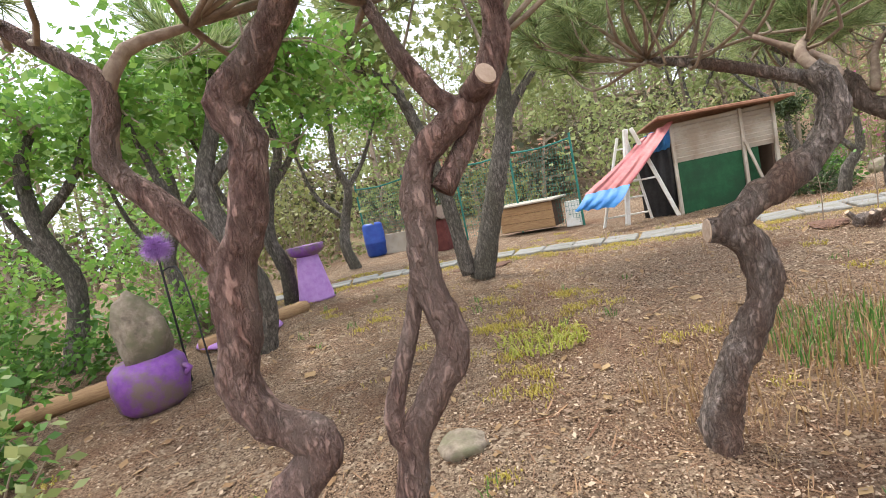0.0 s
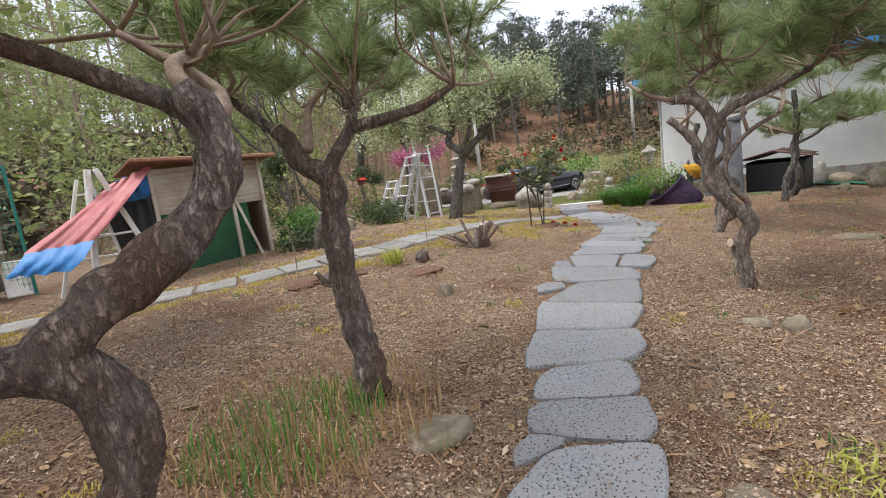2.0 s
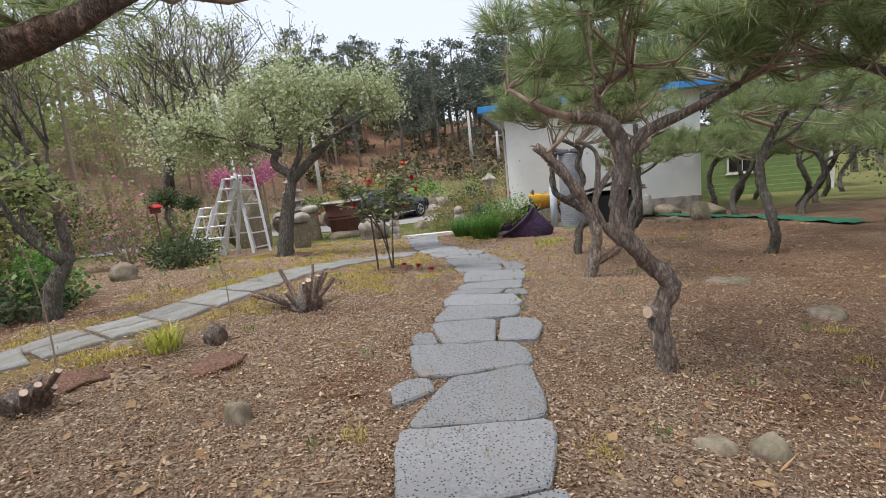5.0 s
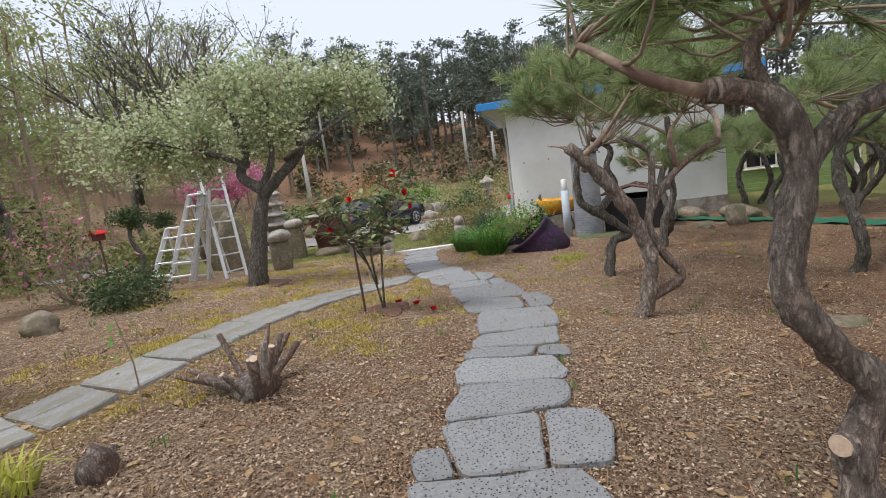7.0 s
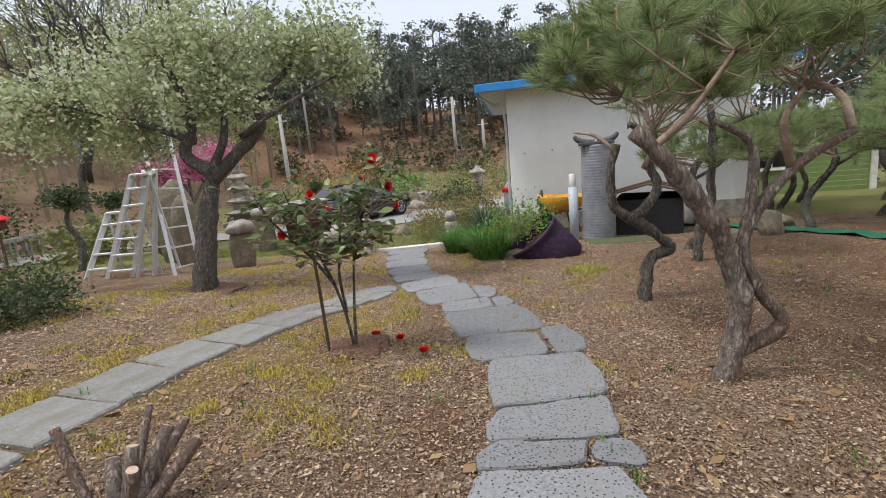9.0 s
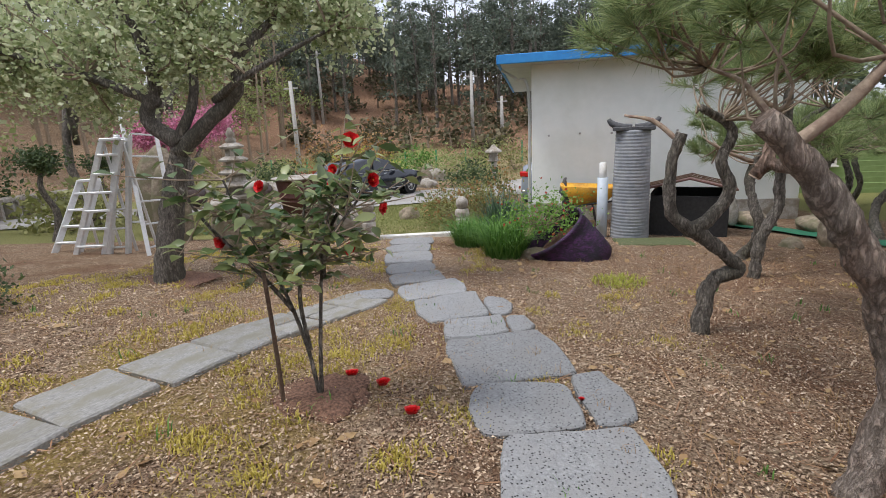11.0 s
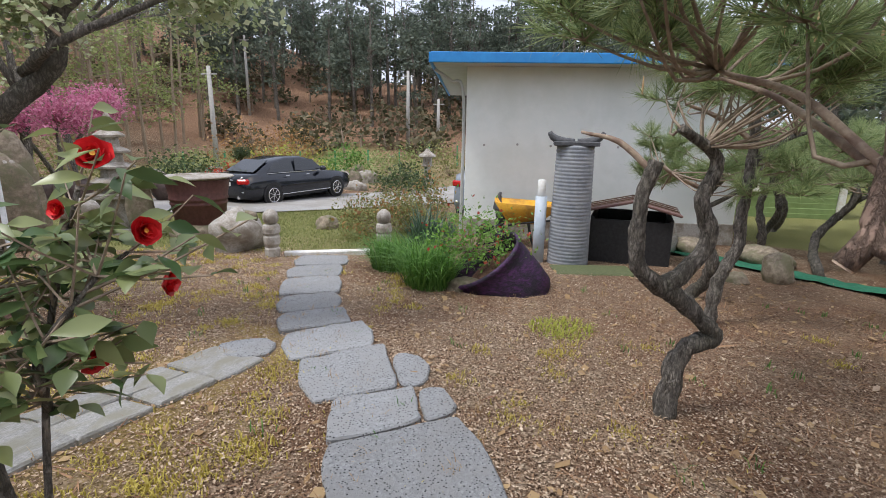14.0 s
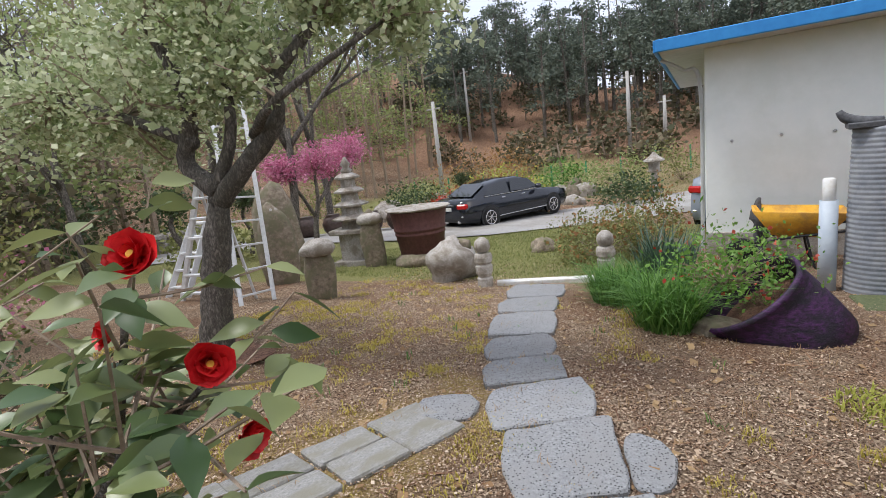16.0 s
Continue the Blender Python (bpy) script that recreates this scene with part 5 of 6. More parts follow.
shrub("low_bush", 16.9, 5.9, -.42, (.8, .8, .75), 5200, .045, M_OLIVE, "spreading low azalea bush by the wall corner", 36, (M_ORANGE_LEAF, 500, .05))
shrub("low_bush", 18.2, 5.4, -.47, (.6, .5, .9), 1600, .05, M_OLIVE, "rusty olive bush against the white wall", 26, (M_ORANGE_LEAF, 600, .05))
shrub("flower_shrub", 9.9, 9.9, .2, (.7, .7, 1.3), 2400, .05, M_OLIVE, "shrub with red spring flowers", 30, (M_PINK, 350, .05))
shrub("garden_bush", 7.0, 7.6, .36, (.45, .45, .5), 2000, .05, M_GRASS, "low leafy green plants beside the shed", 26)
shrub("garden_bush", 6.55, 7.0, .36, (.35, .35, .35), 900, .05, M_BUSH, "low leafy plants beside the shed", 18)


def grass_clump(x, y, r, h, n, leaf, label, w=.006, lean=.9, group="grass clumps"):
    b = on_ground(x, y)
    a, q = rng.uniform(0, 6.283, n), r * np.sqrt(rng.uniform(0, 1, n))
    pts = np.stack([q * np.cos(a), q * np.sin(a), np.zeros(n)], 1)
    t = part("grass_clump", blades(pts, h, w, lean), leaf, None, label)
    t.location = b
    return tagged(t, "", "plant", group)


grass_clump(13.75, 4.32, .27, .46, 1100, M_GRASS, "thick clump of bright green ornamental grass", .006, 1.0)
grass_clump(14.5, 5.0, .26, .4, 900, M_GRASS, "thick clump of bright green ornamental grass", .006, 1.0)
grass_clump(14.3, 4.5, .18, .36, 420, M_GRASS, "clump of bright green ornamental grass by the tub", .006, 1.0)
grass_clump(15.0, 4.6, .28, .62, 420, M_IRIS, "clump of blue-green strap leaves", .014, .45)
grass_clump(6.1, 4.87, .12, .2, 60, M_YELLOW_LEAF, "small clump of yellow-green strap leaves by the tiles", .009, 1.1)
grass_clump(3.5, 3.2, .75, .13, 700, M_DRY, "patch of tall dry grass beside the pine", .004, .5)
grass_clump(3.3, 3.1, .5, .14, 420, M_GRASS, "patch of thin green grass among straw", .004, .4)
grass_clump(2.7, 2.9, .7, .11, 600, M_DRY, "patch of dry grass beside the pine", .004, .6)

M_TURF = mat("worn_turf_mat", (0.07, 0.09, 0.04), (0.14, 0.15, 0.07), 40, 0.95, 0.6)
# ---- drum, pipe, kennel, barrow ----
drum = thing("ribbed_drum", (15.75, 2.62, -.42), "tall grey ribbed plastic duct standing upright with roof tiles on top", "drum")
prof = [(.295, 0)]
for k in range(34):
    r = .3 - .04 * k / 34
    prof += [(r, .02 + k * .052), (r + .006, .035 + k * .052), (r + .006, .05 + k * .052), (r, .062 + k * .052)]
part("duct", lathe(prof + [(.25, 1.79)], 36), M_DRUM, drum, smooth=True)
for s in (-1, 1):
    part("roof_tile", moved(tube([(0, s * .02, 1.83), (0, s * .2, 1.84), (0, s * .33, 1.9), (0, s * .38, 1.97)], [.05, .06, .05, .03], 8, .05), pose(0, 0, 0)), M_DARK_TILE, drum, "curved dark clay roof tile", True)
part("tile_bed", slab(.5, .62, .06, (0, 0, 1.81)), M_DARK_TILE, drum)
pipe = thing("plastic_pipe", (15.68, 3.06, -.42), "pale blue plastic pipe standing against the duct", "pipe")
part("pipe_body", lathe([(.085, 0), (.085, 1.05), (.075, 1.05), (.075, .9)], 20), M_PIPE, pipe, smooth=True)
part("inner_roll", lathe([(.06, .9), (.06, 1.28), (.04, 1.29)], 16), M_WHITE, pipe, "cream cardboard roll", True)
mat_ob = part("green_mat", slab(.55, 1.1, .04, edge=.015), M_TURF, None, "ragged green turf mat under the duct")
mat_ob.matrix_world = pose(15.2, 2.3, -.33, 0, 2, 10)
tagged(mat_ob, "", "mat")
kennel = thing("kennel", (16.35, 1.65, -.45), "black kennel with a sagging brown sheet roof", "kennel", rz=-10)
for sx, sy, sz, at in ((.9, .06, .75, (0, .55, .4)), (.9, .06, .75, (0, -.55, .4)), (.06, 1.1, .75, (.42, 0, .4)), (.06, 1.1, .7, (-.42, 0, .38))):
    part("side_panel", slab(sx, sy, sz, at), M_BLACK, kennel)
for s in (-1, 1):
    roofp = slab(1.1, .72, .035, (0, s * .33, .9), (s * -14, 4, 0))
    part("roof_sheet", roofp, M_BROWN_METAL, kennel, "brown sheet roof")
    for k in range(5):
        part("batten", slab(.03, .72, .02, (-.44 + k * .22, s * .33, .93), (s * -14, 4, 0)), M_WOOD_DARK, kennel)
barrow = thing("wheelbarrow", (17.0, 3.35, -.43), "yellow steel wheelbarrow with dark frame beside the wall", "wheelbarrow", rz=95)
bm = bmesh.new()
top = [bm.verts.new(q) for q in ((-.55, -.36, .74), (.5, -.33, .8), (.5, .33, .8), (-.55, .36, .74))]
low = [bm.verts.new(q) for q in ((-.3, -.22, .42), (.25, -.2, .42), (.25, .2, .42), (-.3, .22, .42))]
bm.faces.new(low[::-1])
for k in range(4):
    bm.faces.new((low[k], low[(k + 1) % 4], top[(k + 1) % 4], top[k]))
bmesh.ops.bevel(bm, geom=bm.edges[:], offset=.04, segments=2, affect="EDGES")
bmesh.ops.solidify(bm, geom=bm.faces[:], thickness=.012)
part("tray", bm, M_YELLOW, barrow, smooth=True)
part("wheel", moved(lathe([(.08, -.04), (.17, -.045), (.19, -.02), (.19, .02), (.17, .045), (.08, .04)], 24), pose(.62, 0, .19, 90)), M_RUBBER, barrow, smooth=True)
for s in (-1, 1):
    part("handle", tube([(.62, s * .06, .2), (.2, s * .2, .4), (-.4, s * .28, .5), (-1.0, s * .3, .62)], [.018], 8), M_BLACK, barrow, smooth=True)
    part("leg", tube([(-.25, s * .26, .46), (-.35, s * .27, .02), (-.2, s * .27, .02), (-.1, s * .24, .44)], [.014], 8), M_BLACK, barrow, smooth=True)
dog = part("stone_figure", join(boulder(.16, .14, .34, 81, 3, .12), moved(boulder(.1, .1, .16, 82, 3, .12), pose(0, 0, .32))), M_STONE, None, "small pale stone garden figure by the kennel", True)
dog.location = (17.2, .85, -.43)
tagged(dog, "", "figure")
sculpt = part("driftwood", tube([(0, 0, 0), (.03, .02, .3), (-.03, 0, .5), (.02, .06, .75), (0, .02, .9)], [.06, .07, .1, .08, .02], 10, .04, .5), M_DARK_TILE, None, "dark gnarled driftwood standing by the wall", True)
sculpt.location = (17.3, 3.75, -.1 - .33)
tagged(sculpt, "", "driftwood")

NET_LINE = [(13.2, -2.1), (14.2, -1.5), (15.2, -.85), (15.9, -.35), (16.8, .45), (17.6, 1.15)]
net_pts = [(float(q), float(table(q, NET_LINE))) for q in np.linspace(13.2, 17.6, 45)]
nv, nf = [], []
for i, (x, y) in enumerate(net_pts):
    for k in range(7):
        u = (k - 3) / 3 * (.22 + .12 * noise.noise(Vector((x * 2, k * .1, 4))))
        a, b = x + u * .6, y + u * -.8 * .6 - .3 * u
        nv.append((a, b, float(height(a, b)) + .035 + .04 * noise.noise(Vector((a * 5, b * 5, 1)))))
for i in range(len(net_pts) - 1):
    for k in range(6):
        q = i * 7 + k
        nf.append((q, q + 7, q + 8, q + 1))
net = part("ground_net", (nv, nf), M_NET_GREEN, None, "green net laid along the ground under the pines", True)
tagged(net, "", "net", "", "")


# ---- camellia ----
camellia = thing("camellia", (9.25, 4.48, .12), "young camellia bush with glossy leaves and red flowers", "shrub")
CB = np.array((9.25, 4.48, .12))
STEMS = [[(9.25, 4.48, .1), (9.24, 4.52, .42), (9.21, 4.6, .74), (9.15, 4.72, 1.05), (9.12, 4.8, 1.32)], [(9.25, 4.47, .12), (9.26, 4.44, .5), (9.29, 4.38, .98), (9.34, 4.26, 1.4)],
         [(9.24, 4.5, .4), (9.2, 4.5, .7), (9.2, 4.45, 1.0), (9.27, 4.44, 1.25)], [(9.22, 4.56, .62), (9.12, 4.66, .85), (9.05, 4.86, 1.1), (9.0, 4.95, 1.3)], [(9.28, 4.4, .8), (9.2, 4.3, 1.0), (9.25, 4.15, 1.2)],
         [(9.28, 4.4, .9), (9.38, 4.35, 1.1), (9.4, 4.2, 1.22)]]
for p in STEMS:
    part("stem", rooted(tube(p, [.012, .01, .006], 7, .04, .08), CB), M_BARK_GREY, camellia, smooth=True)


def camellia_leaf(seed):
    """A pointed, folded, slightly curled leaf along local x."""
    r = random.Random(seed)
    v, f = [], []
    prof = [0.05, .55, .95, 1.0, .75, .38, .02]
    ln, w, curl = .09 * r.uniform(.75, 1.2), .021 * r.uniform(.9, 1.15), r.uniform(.15, .6)
    for i, s in enumerate(prof):
        x = ln * i / 6
        z = -curl * x * x * 8
        v += [(x, -w * s, z + .006 * s), (x, 0, z), (x, w * s, z + .006 * s)]
    for i in range(6):
        a = i * 3
        f += [(a, a + 3, a + 4, a + 1), (a + 1, a + 4, a + 5, a + 2)]
    me = bpy.data.meshes.new("leaf")
    me.from_pydata(v, [], f)
    me.materials.append(M_CAMELLIA)
    me.polygons.foreach_set("use_smooth", [True] * len(f))
    return me


LEAF = [camellia_leaf(k) for k in range(5)]
tips = []
for p in STEMS:
    q, _ = curve_points(p, [1], .05)
    tips += [a for a in q if a[2] > .82]
tw, rest = [], []
count = 0
for i in range(150):
    s = tips[int(rng.integers(len(tips)))]
    e = s + rng.normal(size=3) * [.15, .19, .09] + [0, 0, .07]
    tw.append(tube([s - CB, (s + e) / 2 - CB - [0, 0, .01], e - CB], [.004, .003, .002], 4, .1))
    for k in range(4):
        a = rng.uniform(0, 6.283)
        at = (s + e) / 2 + (e - s) * (.5 * k / 3) - CB
        m = Matrix.Translation(at) @ Euler((rng.normal() * .5, rng.uniform(-.5, .5), a)).to_matrix().to_4x4()
        if count < 300:
            ob = new("leaf", LEAF[count % 5])
            ob.parent = camellia
            ob.matrix_basis = m
        else:
            d = LEAF[count % 5]
            rest.append(moved(([q.co for q in d.vertices], [tuple(q.vertices) for q in d.polygons]), m))
        count += 1
tagged(part("leaf_mass", join(*rest), M_CAMELLIA, camellia, smooth=True), kind="stuff")
tagged(part("twig_mass", join(*tw), M_TWIG, camellia), kind="stuff")


def flower(parent, at, size, aim, seed, name="flower"):
    """A loose red bloom: three rings of cupped petals and a tuft of stamens."""
    r = random.Random(seed)
    turn = Vector(aim).to_track_quat("Z", "Y").to_matrix().to_4x4()
    geos = []
    for ring, (n, tilt_a, sc) in enumerate(((6, 62, 1.0), (5, 42, .9), (4, 22, .7))):
        for k in range(n):
            v = []
            for i in range(4):
                for j in range(4):
                    u, w = i / 3, (j / 3 - .5) * (.35 + .95 * math.sin(math.pi * min(1, .25 + i / 3 * .62)))
                    v.append((u * size * sc, w * size * sc, .25 * size * (w * w * 2 + .5 * u * u) + r.uniform(-.02, .02) * size))
            fc = [(i * 4 + j, i * 4 + 4 + j, i * 4 + 5 + j, i * 4 + 1 + j) for i in range(3) for j in range(3)]
            m = Matrix.Rotation(2 * math.pi * (k + .3 * ring) / n + r.uniform(-.2, .2), 4, "Z") @ Matrix.Rotation(radians(tilt_a - 90 + r.uniform(-8, 8)), 4, "Y")
            geos.append(moved((v, fc), turn @ m))
    fl = part(name, join(*geos), M_RED, parent, "open red bloom" if parent else "", True)
    fl.location = at
    st = part("stamens", moved(lathe([(size * .04, 0), (size * .1, size * .35), (size * .14, size * .5), (size * .04, size * .46)], 9), turn), M_STAMEN, fl, "yellow stamens")
    return fl


for i, (p, sz, aim) in enumerate([((9.36, 4.22, 1.47), .05, (-.7, -.5, .4)), ((9.4, 4.15, 1.28), .045, (-.3, -.8, .1)), ((9.42, 4.12, 1.14), .045, (.2, -.9, -.2)), ((9.3, 4.26, .96), .045, (-.3, -.7, -.3)),
                                  ((9.08, 4.82, 1.02), .042, (-.8, .2, -.1)), ((9.14, 4.6, 1.28), .034, (-.8, 0, .3)), ((9.32, 4.3, 1.34), .03, (-.9, 0, .2))]):
    flower(camellia, Vector(p) - Vector(CB), sz, aim, i)
for i, (x, y) in enumerate([(9.46, 4.2), (9.22, 3.93), (9.5, 4.42), (9.72, 3.12)]):
    fl = flower(None, on_ground(x, y, .03), .05 if i < 3 else .02, (.2, .1, 1), 20 + i, "fallen_flower")
    tagged(fl, "fallen red camellia bloom lying on the soil", "flower", "fallen flowers")
stake = thing("garden_stake", (9.12, 4.62, .08), "thin brown wooden stake tied to the camellia with string", "stake")
part("stick", tube([(0, 0, -.05), (0, .005, .4), (-.01, .01, .78)], [.012, .012, .011], 8, .1, .1), M_WOOD_DARK, stake, smooth=True)
part("string", tube([(-.01, .01, .7), (.06, -.02, .71), (.13, -.13, .7), (.14, -.2, .69)], [.003], 5), M_WHITE, stake)
mound = part("soil_mound", boulder(.27, .26, .045, 90, 4, .35), M_SOIL, None, "heap of dark soil round the camellia stem", True)
mound.location = on_ground(9.25, 4.48, -.03)
tagged(mound, "", "soil", "soil mounds")
for i, (x, y, s) in enumerate([(11.12, 7.55, .5), (5.05, 5.2, .22), (5.5, 5.05, .25), (6.0, 4.35, .22), (1.6, 6.95, .4)]):
    m = part("soil_mound", boulder(s, s * .85, .04, 91 + i, 4, .3), M_SOIL, None, "low heap of reddish dug soil", True)
    m.location = on_ground(x, y, -.03)
    tagged(m, "", "soil", "soil mounds")


# ---- stumps ----
def stump(x, y, sticks, spread, h, label, seed):
    r = random.Random(seed)
    t = thing("tree_stump", on_ground(x, y, -.03), label, "stump", "cut stumps")
    part("root_crown", boulder(spread * .55, spread * .5, .11, seed, 3, .25), M_BARK, t, smooth=True)
    for k in range(sticks):
        a = r.uniform(0, 6.28)
        d = Vector((math.cos(a) * r.uniform(.3, 1), math.sin(a) * r.uniform(.3, 1), r.uniform(.25, 1.1))).normalized()
        p = Vector((math.cos(a), math.sin(a), 0)) * spread * .3 + Vector((0, 0, .06))
        ln, w = h * r.uniform(.6, 1.2), r.uniform(.016, .03)
        s = part("cut_branch", tube([p, p + d * ln * .5, p + d * ln], [w * 1.3, w, w * .9], 8, .05, .12), M_BARK_PALE, t, smooth=True)
        part("cut_face", moved(lathe([(w * .8, 0), (w * .8, .004)], 10), Matrix.Translation(p + d * ln) @ d.to_track_quat("Z", "Y").to_matrix().to_4x4()), M_CUT, s)


stump(7.25, 4.45, 14, .28, .36, "cluster of cut-back grey stems from an old stump", 5)
stump(5.2, 4.9, 6, .2, .22, "low cut-back stump with short stems", 6)
stump(6.35, 4.65, 2, .16, .1, "small rotten stump by the tiles", 8)


# ---- shed and yard ----
shed = thing("yard_shed", (5.0, 7.98, .3), "patched shed of slats and green tarp under a rusty sheet roof", "shed", rz=-14)
part("back", slab(1.4, .05, 1.3, (.7, 1.4, .68)), M_WOOD_DARK, shed)
part("side_panel", slab(.05, 1.4, 1.3, (1.4, .7, .68)), M_WOOD_DARK, shed)
for k in range(9):
    part("slat", slab(1.42, .025, .078, (.72, -.01 - .004 * (k % 2), .9 + .066 * k), (24, 0, 0), .003), M_CORRUGATED, shed)
part("tarp", slab(1.2, .03, .88, (.6, .02, .44), edge=.01), M_TARP_GREEN, shed, "dark green tarpaulin wall")
for x in (0, .98, 1.42):
    part("post", bar((x, -.03, 0), (x + .02, -.03, 1.48), .07, .05), M_CORRUGATED, shed)
part("post", bar((1.0, -.08, .98), (1.25, -.12, .05), .05, .04), M_CORRUGATED, shed)
part("roof", slab(1.85, 1.8, .04, (.72, .62, 1.5), (-3, 3, 0)), M_RUST, shed, "rusty sheet roof")
part("roof_edge", slab(1.85, .05, .045, (.72, -.28, 1.54), (0, 3, 0)), M_RUST, shed, "faded red tarp hem")


def drape(a, b, c, d, folds, seed):
    """A sheet hung between an upper edge a-b and a lower edge d-c, with sag and folds."""
    a, b, c, d = (Vector(q) for q in (a, b, c, d))
    n, v, f = 14, [], []
    for layer in (0, 1):
        for i in range(n + 1):
            for k in range(n + 1):
                p = a.lerp(b, k / n).lerp(d.lerp(c, k / n), i / n)
                w = folds * (noise.noise(Vector((k * .45, i * .12, seed))) + .4 * math.sin(k * 1.7 + i * .2)) - .06 * math.sin(math.pi * i / n)
                v.append(p + Vector((0, w - .008 * layer, w * .4 - .008 * layer)))
    m = (n + 1) ** 2
    for i in range(n):
        for k in range(n):
            q = i * (n + 1) + k
            f += [(q, q + 1, q + n + 2, q + n + 1), (m + q, m + q + n + 1, m + q + n + 2, m + q + 1)]
    return v, f


part("awning", drape((-.42, .1, 1.34), (.06, -.05, 1.52), (-.72, -.42, .72), (-1.42, -.15, .66), .05, 2), M_TARP_PINK, shed, "faded pink tarpaulin draped from the roof", True)
part("awning_edge", drape((-1.4, -.17, .67), (-.76, -.44, .71), (-1.05, -.55, .42), (-1.62, -.25, .46), .05, 7), M_TARP_BLUE, shed, "blue tarpaulin strip", True)
# black sheet painted in for the shade inside the open left bay
part("curtain", drape((-.5, .3, 1.3), (.0, .12, 1.42), (.0, .12, .02), (-.5, .3, .02), .06, 4), M_BLACK, shed, "black sheet standing in for the shade inside the shed", True)
part("tarp_roll", drape((-.35, .12, 1.38), (.02, .0, 1.48), (-.02, .06, 1.1), (-.38, .2, 1.12), .07, 9), M_TARP_BLUE, shed, "rolled blue tarpaulin under the roof", True)
ladder("stepladder", (4.2, 8.2, .3), (4.42, 8.2, 1.85), (4.95, 7.95, .3), (4.5, 8.17, 1.85), 1, "white-painted timber trestle before the shed", M_WHITE, .09, "yard ladders")
ladder("ladder", (3.9, 8.45, .32), (4.35, 8.4, 1.75), (4.62, 8.2, .32), (4.45, 8.3, 1.75), 5, "old white ladder leaning on the shed", M_WHITE, .05, "yard ladders")

fence = thing("net_fence", (0, 0, 0), "teal net fence on thin posts round the yard", "fence")
FL = [(-.6, 12.6), (.6, 11.9), (1.8, 11.2), (2.9, 10.4), (3.9, 9.5)]
for x, y in FL:
    b = on_ground(x, y)
    part("post", tube([(b[0], b[1], b[2] - .05), (b[0] + .02, b[1], b[2] + 1.75)], [.022], 7, .6), M_NET_TEAL, fence)
wires = []
for (xa, ya), (xb, yb) in zip(FL, FL[1:]):
    a, b = Vector(on_ground(xa, ya)), Vector(on_ground(xb, yb))
    part("top_rail", tube([a + Vector((0, 0, 1.65)), (a + b) / 2 + Vector((0, 0, 1.6)), b + Vector((0, 0, 1.65))], [.02], 6, .3), M_NET_TEAL, fence)
    for k in range(1, 22):
        p, q = a.lerp(b, k / 22), a.lerp(b, k / 22)
        wires.append(bar(p + Vector((0, 0, .03)), p + Vector((0, 0, 1.62)), .005))
    for k in range(1, 20):
        z = Vector((0, 0, .08 * k))
        wires.append(bar(a + z, b + z, .005))
tagged(part("net", join(*wires), M_NET_TEAL, fence), kind="stuff")

crate = thing("wooden_box", (3.1, 10.2, .34), "low wooden animal box with a flat lid", "box", rz=-35)
for k in range(3):
    part("board", slab(1.15, .03, .16, (0, -.3, .16 + .165 * k)), M_WOOD, crate)
part("body", slab(1.1, .55, .5, (0, 0, .32)), M_WOOD_DARK, crate)
part("lid", slab(1.3, .75, .04, (0, 0, .6)), M_CORRUGATED, crate)
hut = thing("dog_house", (1.15, 10.5, .34), "dark maroon wooden dog house with a pitched roof", "kennel", rz=-30)
for sx, sy, sz, at in ((.75, .04, .62, (0, -.3, .33)), (.75, .04, .62, (0, .3, .33)), (.04, .6, .62, (.36, 0, .33)), (.04, .6, .3, (-.36, 0, .5))):
    part("side_panel", slab(sx, sy, sz, at), M_MAROON, hut)
for s in (-1, 1):
    part("roof_board", slab(.5, .85, .03, (s * .2, 0, .78), (0, s * 32, 0)), M_WOOD_DARK, hut)
barrel = thing("blue_barrel", on_ground(-.3, 11.9), "blue plastic barrel beside a pale board", "barrel")
part("barrel_body", lathe([(.2, 0), (.24, .05), (.25, .3), (.26, .32), (.25, .34), (.24, .72), (.2, .78), (.0, .78)], 24), M_BLUE_BARREL, barrel, smooth=True)
board = part("leaning_board", slab(1.0, .04, .5, (0, 0, .25)), M_CORRUGATED, None, "pale weathered board leaning at the fence")
board.matrix_world = pose(.3, 11.6, .34, -8, 0, -30)
tagged(board, "", "board")
board = part("leaning_board", slab(.3, .03, .5, (0, 0, .25)), M_WHITE, None, "white board leaning by the wooden box")
board.matrix_world = pose(3.75, 9.6, .34, -14, 0, -30)
tagged(board, "", "board")
cottage = thing("red_roof_house", (4.6, 24, .1), "low house with a rust-red roof behind the trees", "house", rz=-10)
part("wall", slab(6, 3, 2.2, (0, 0, 1.1)), M_WOOD_DARK, cottage)
part("roof", slab(6.8, 2.4, .1, (0, -1.0, 2.6), (22, 0, 0)), M_RUST, cottage)
part("roof", slab(6.8, 2.4, .1, (0, 1.0, 2.6), (-22, 0, 0)), M_RUST, cottage)

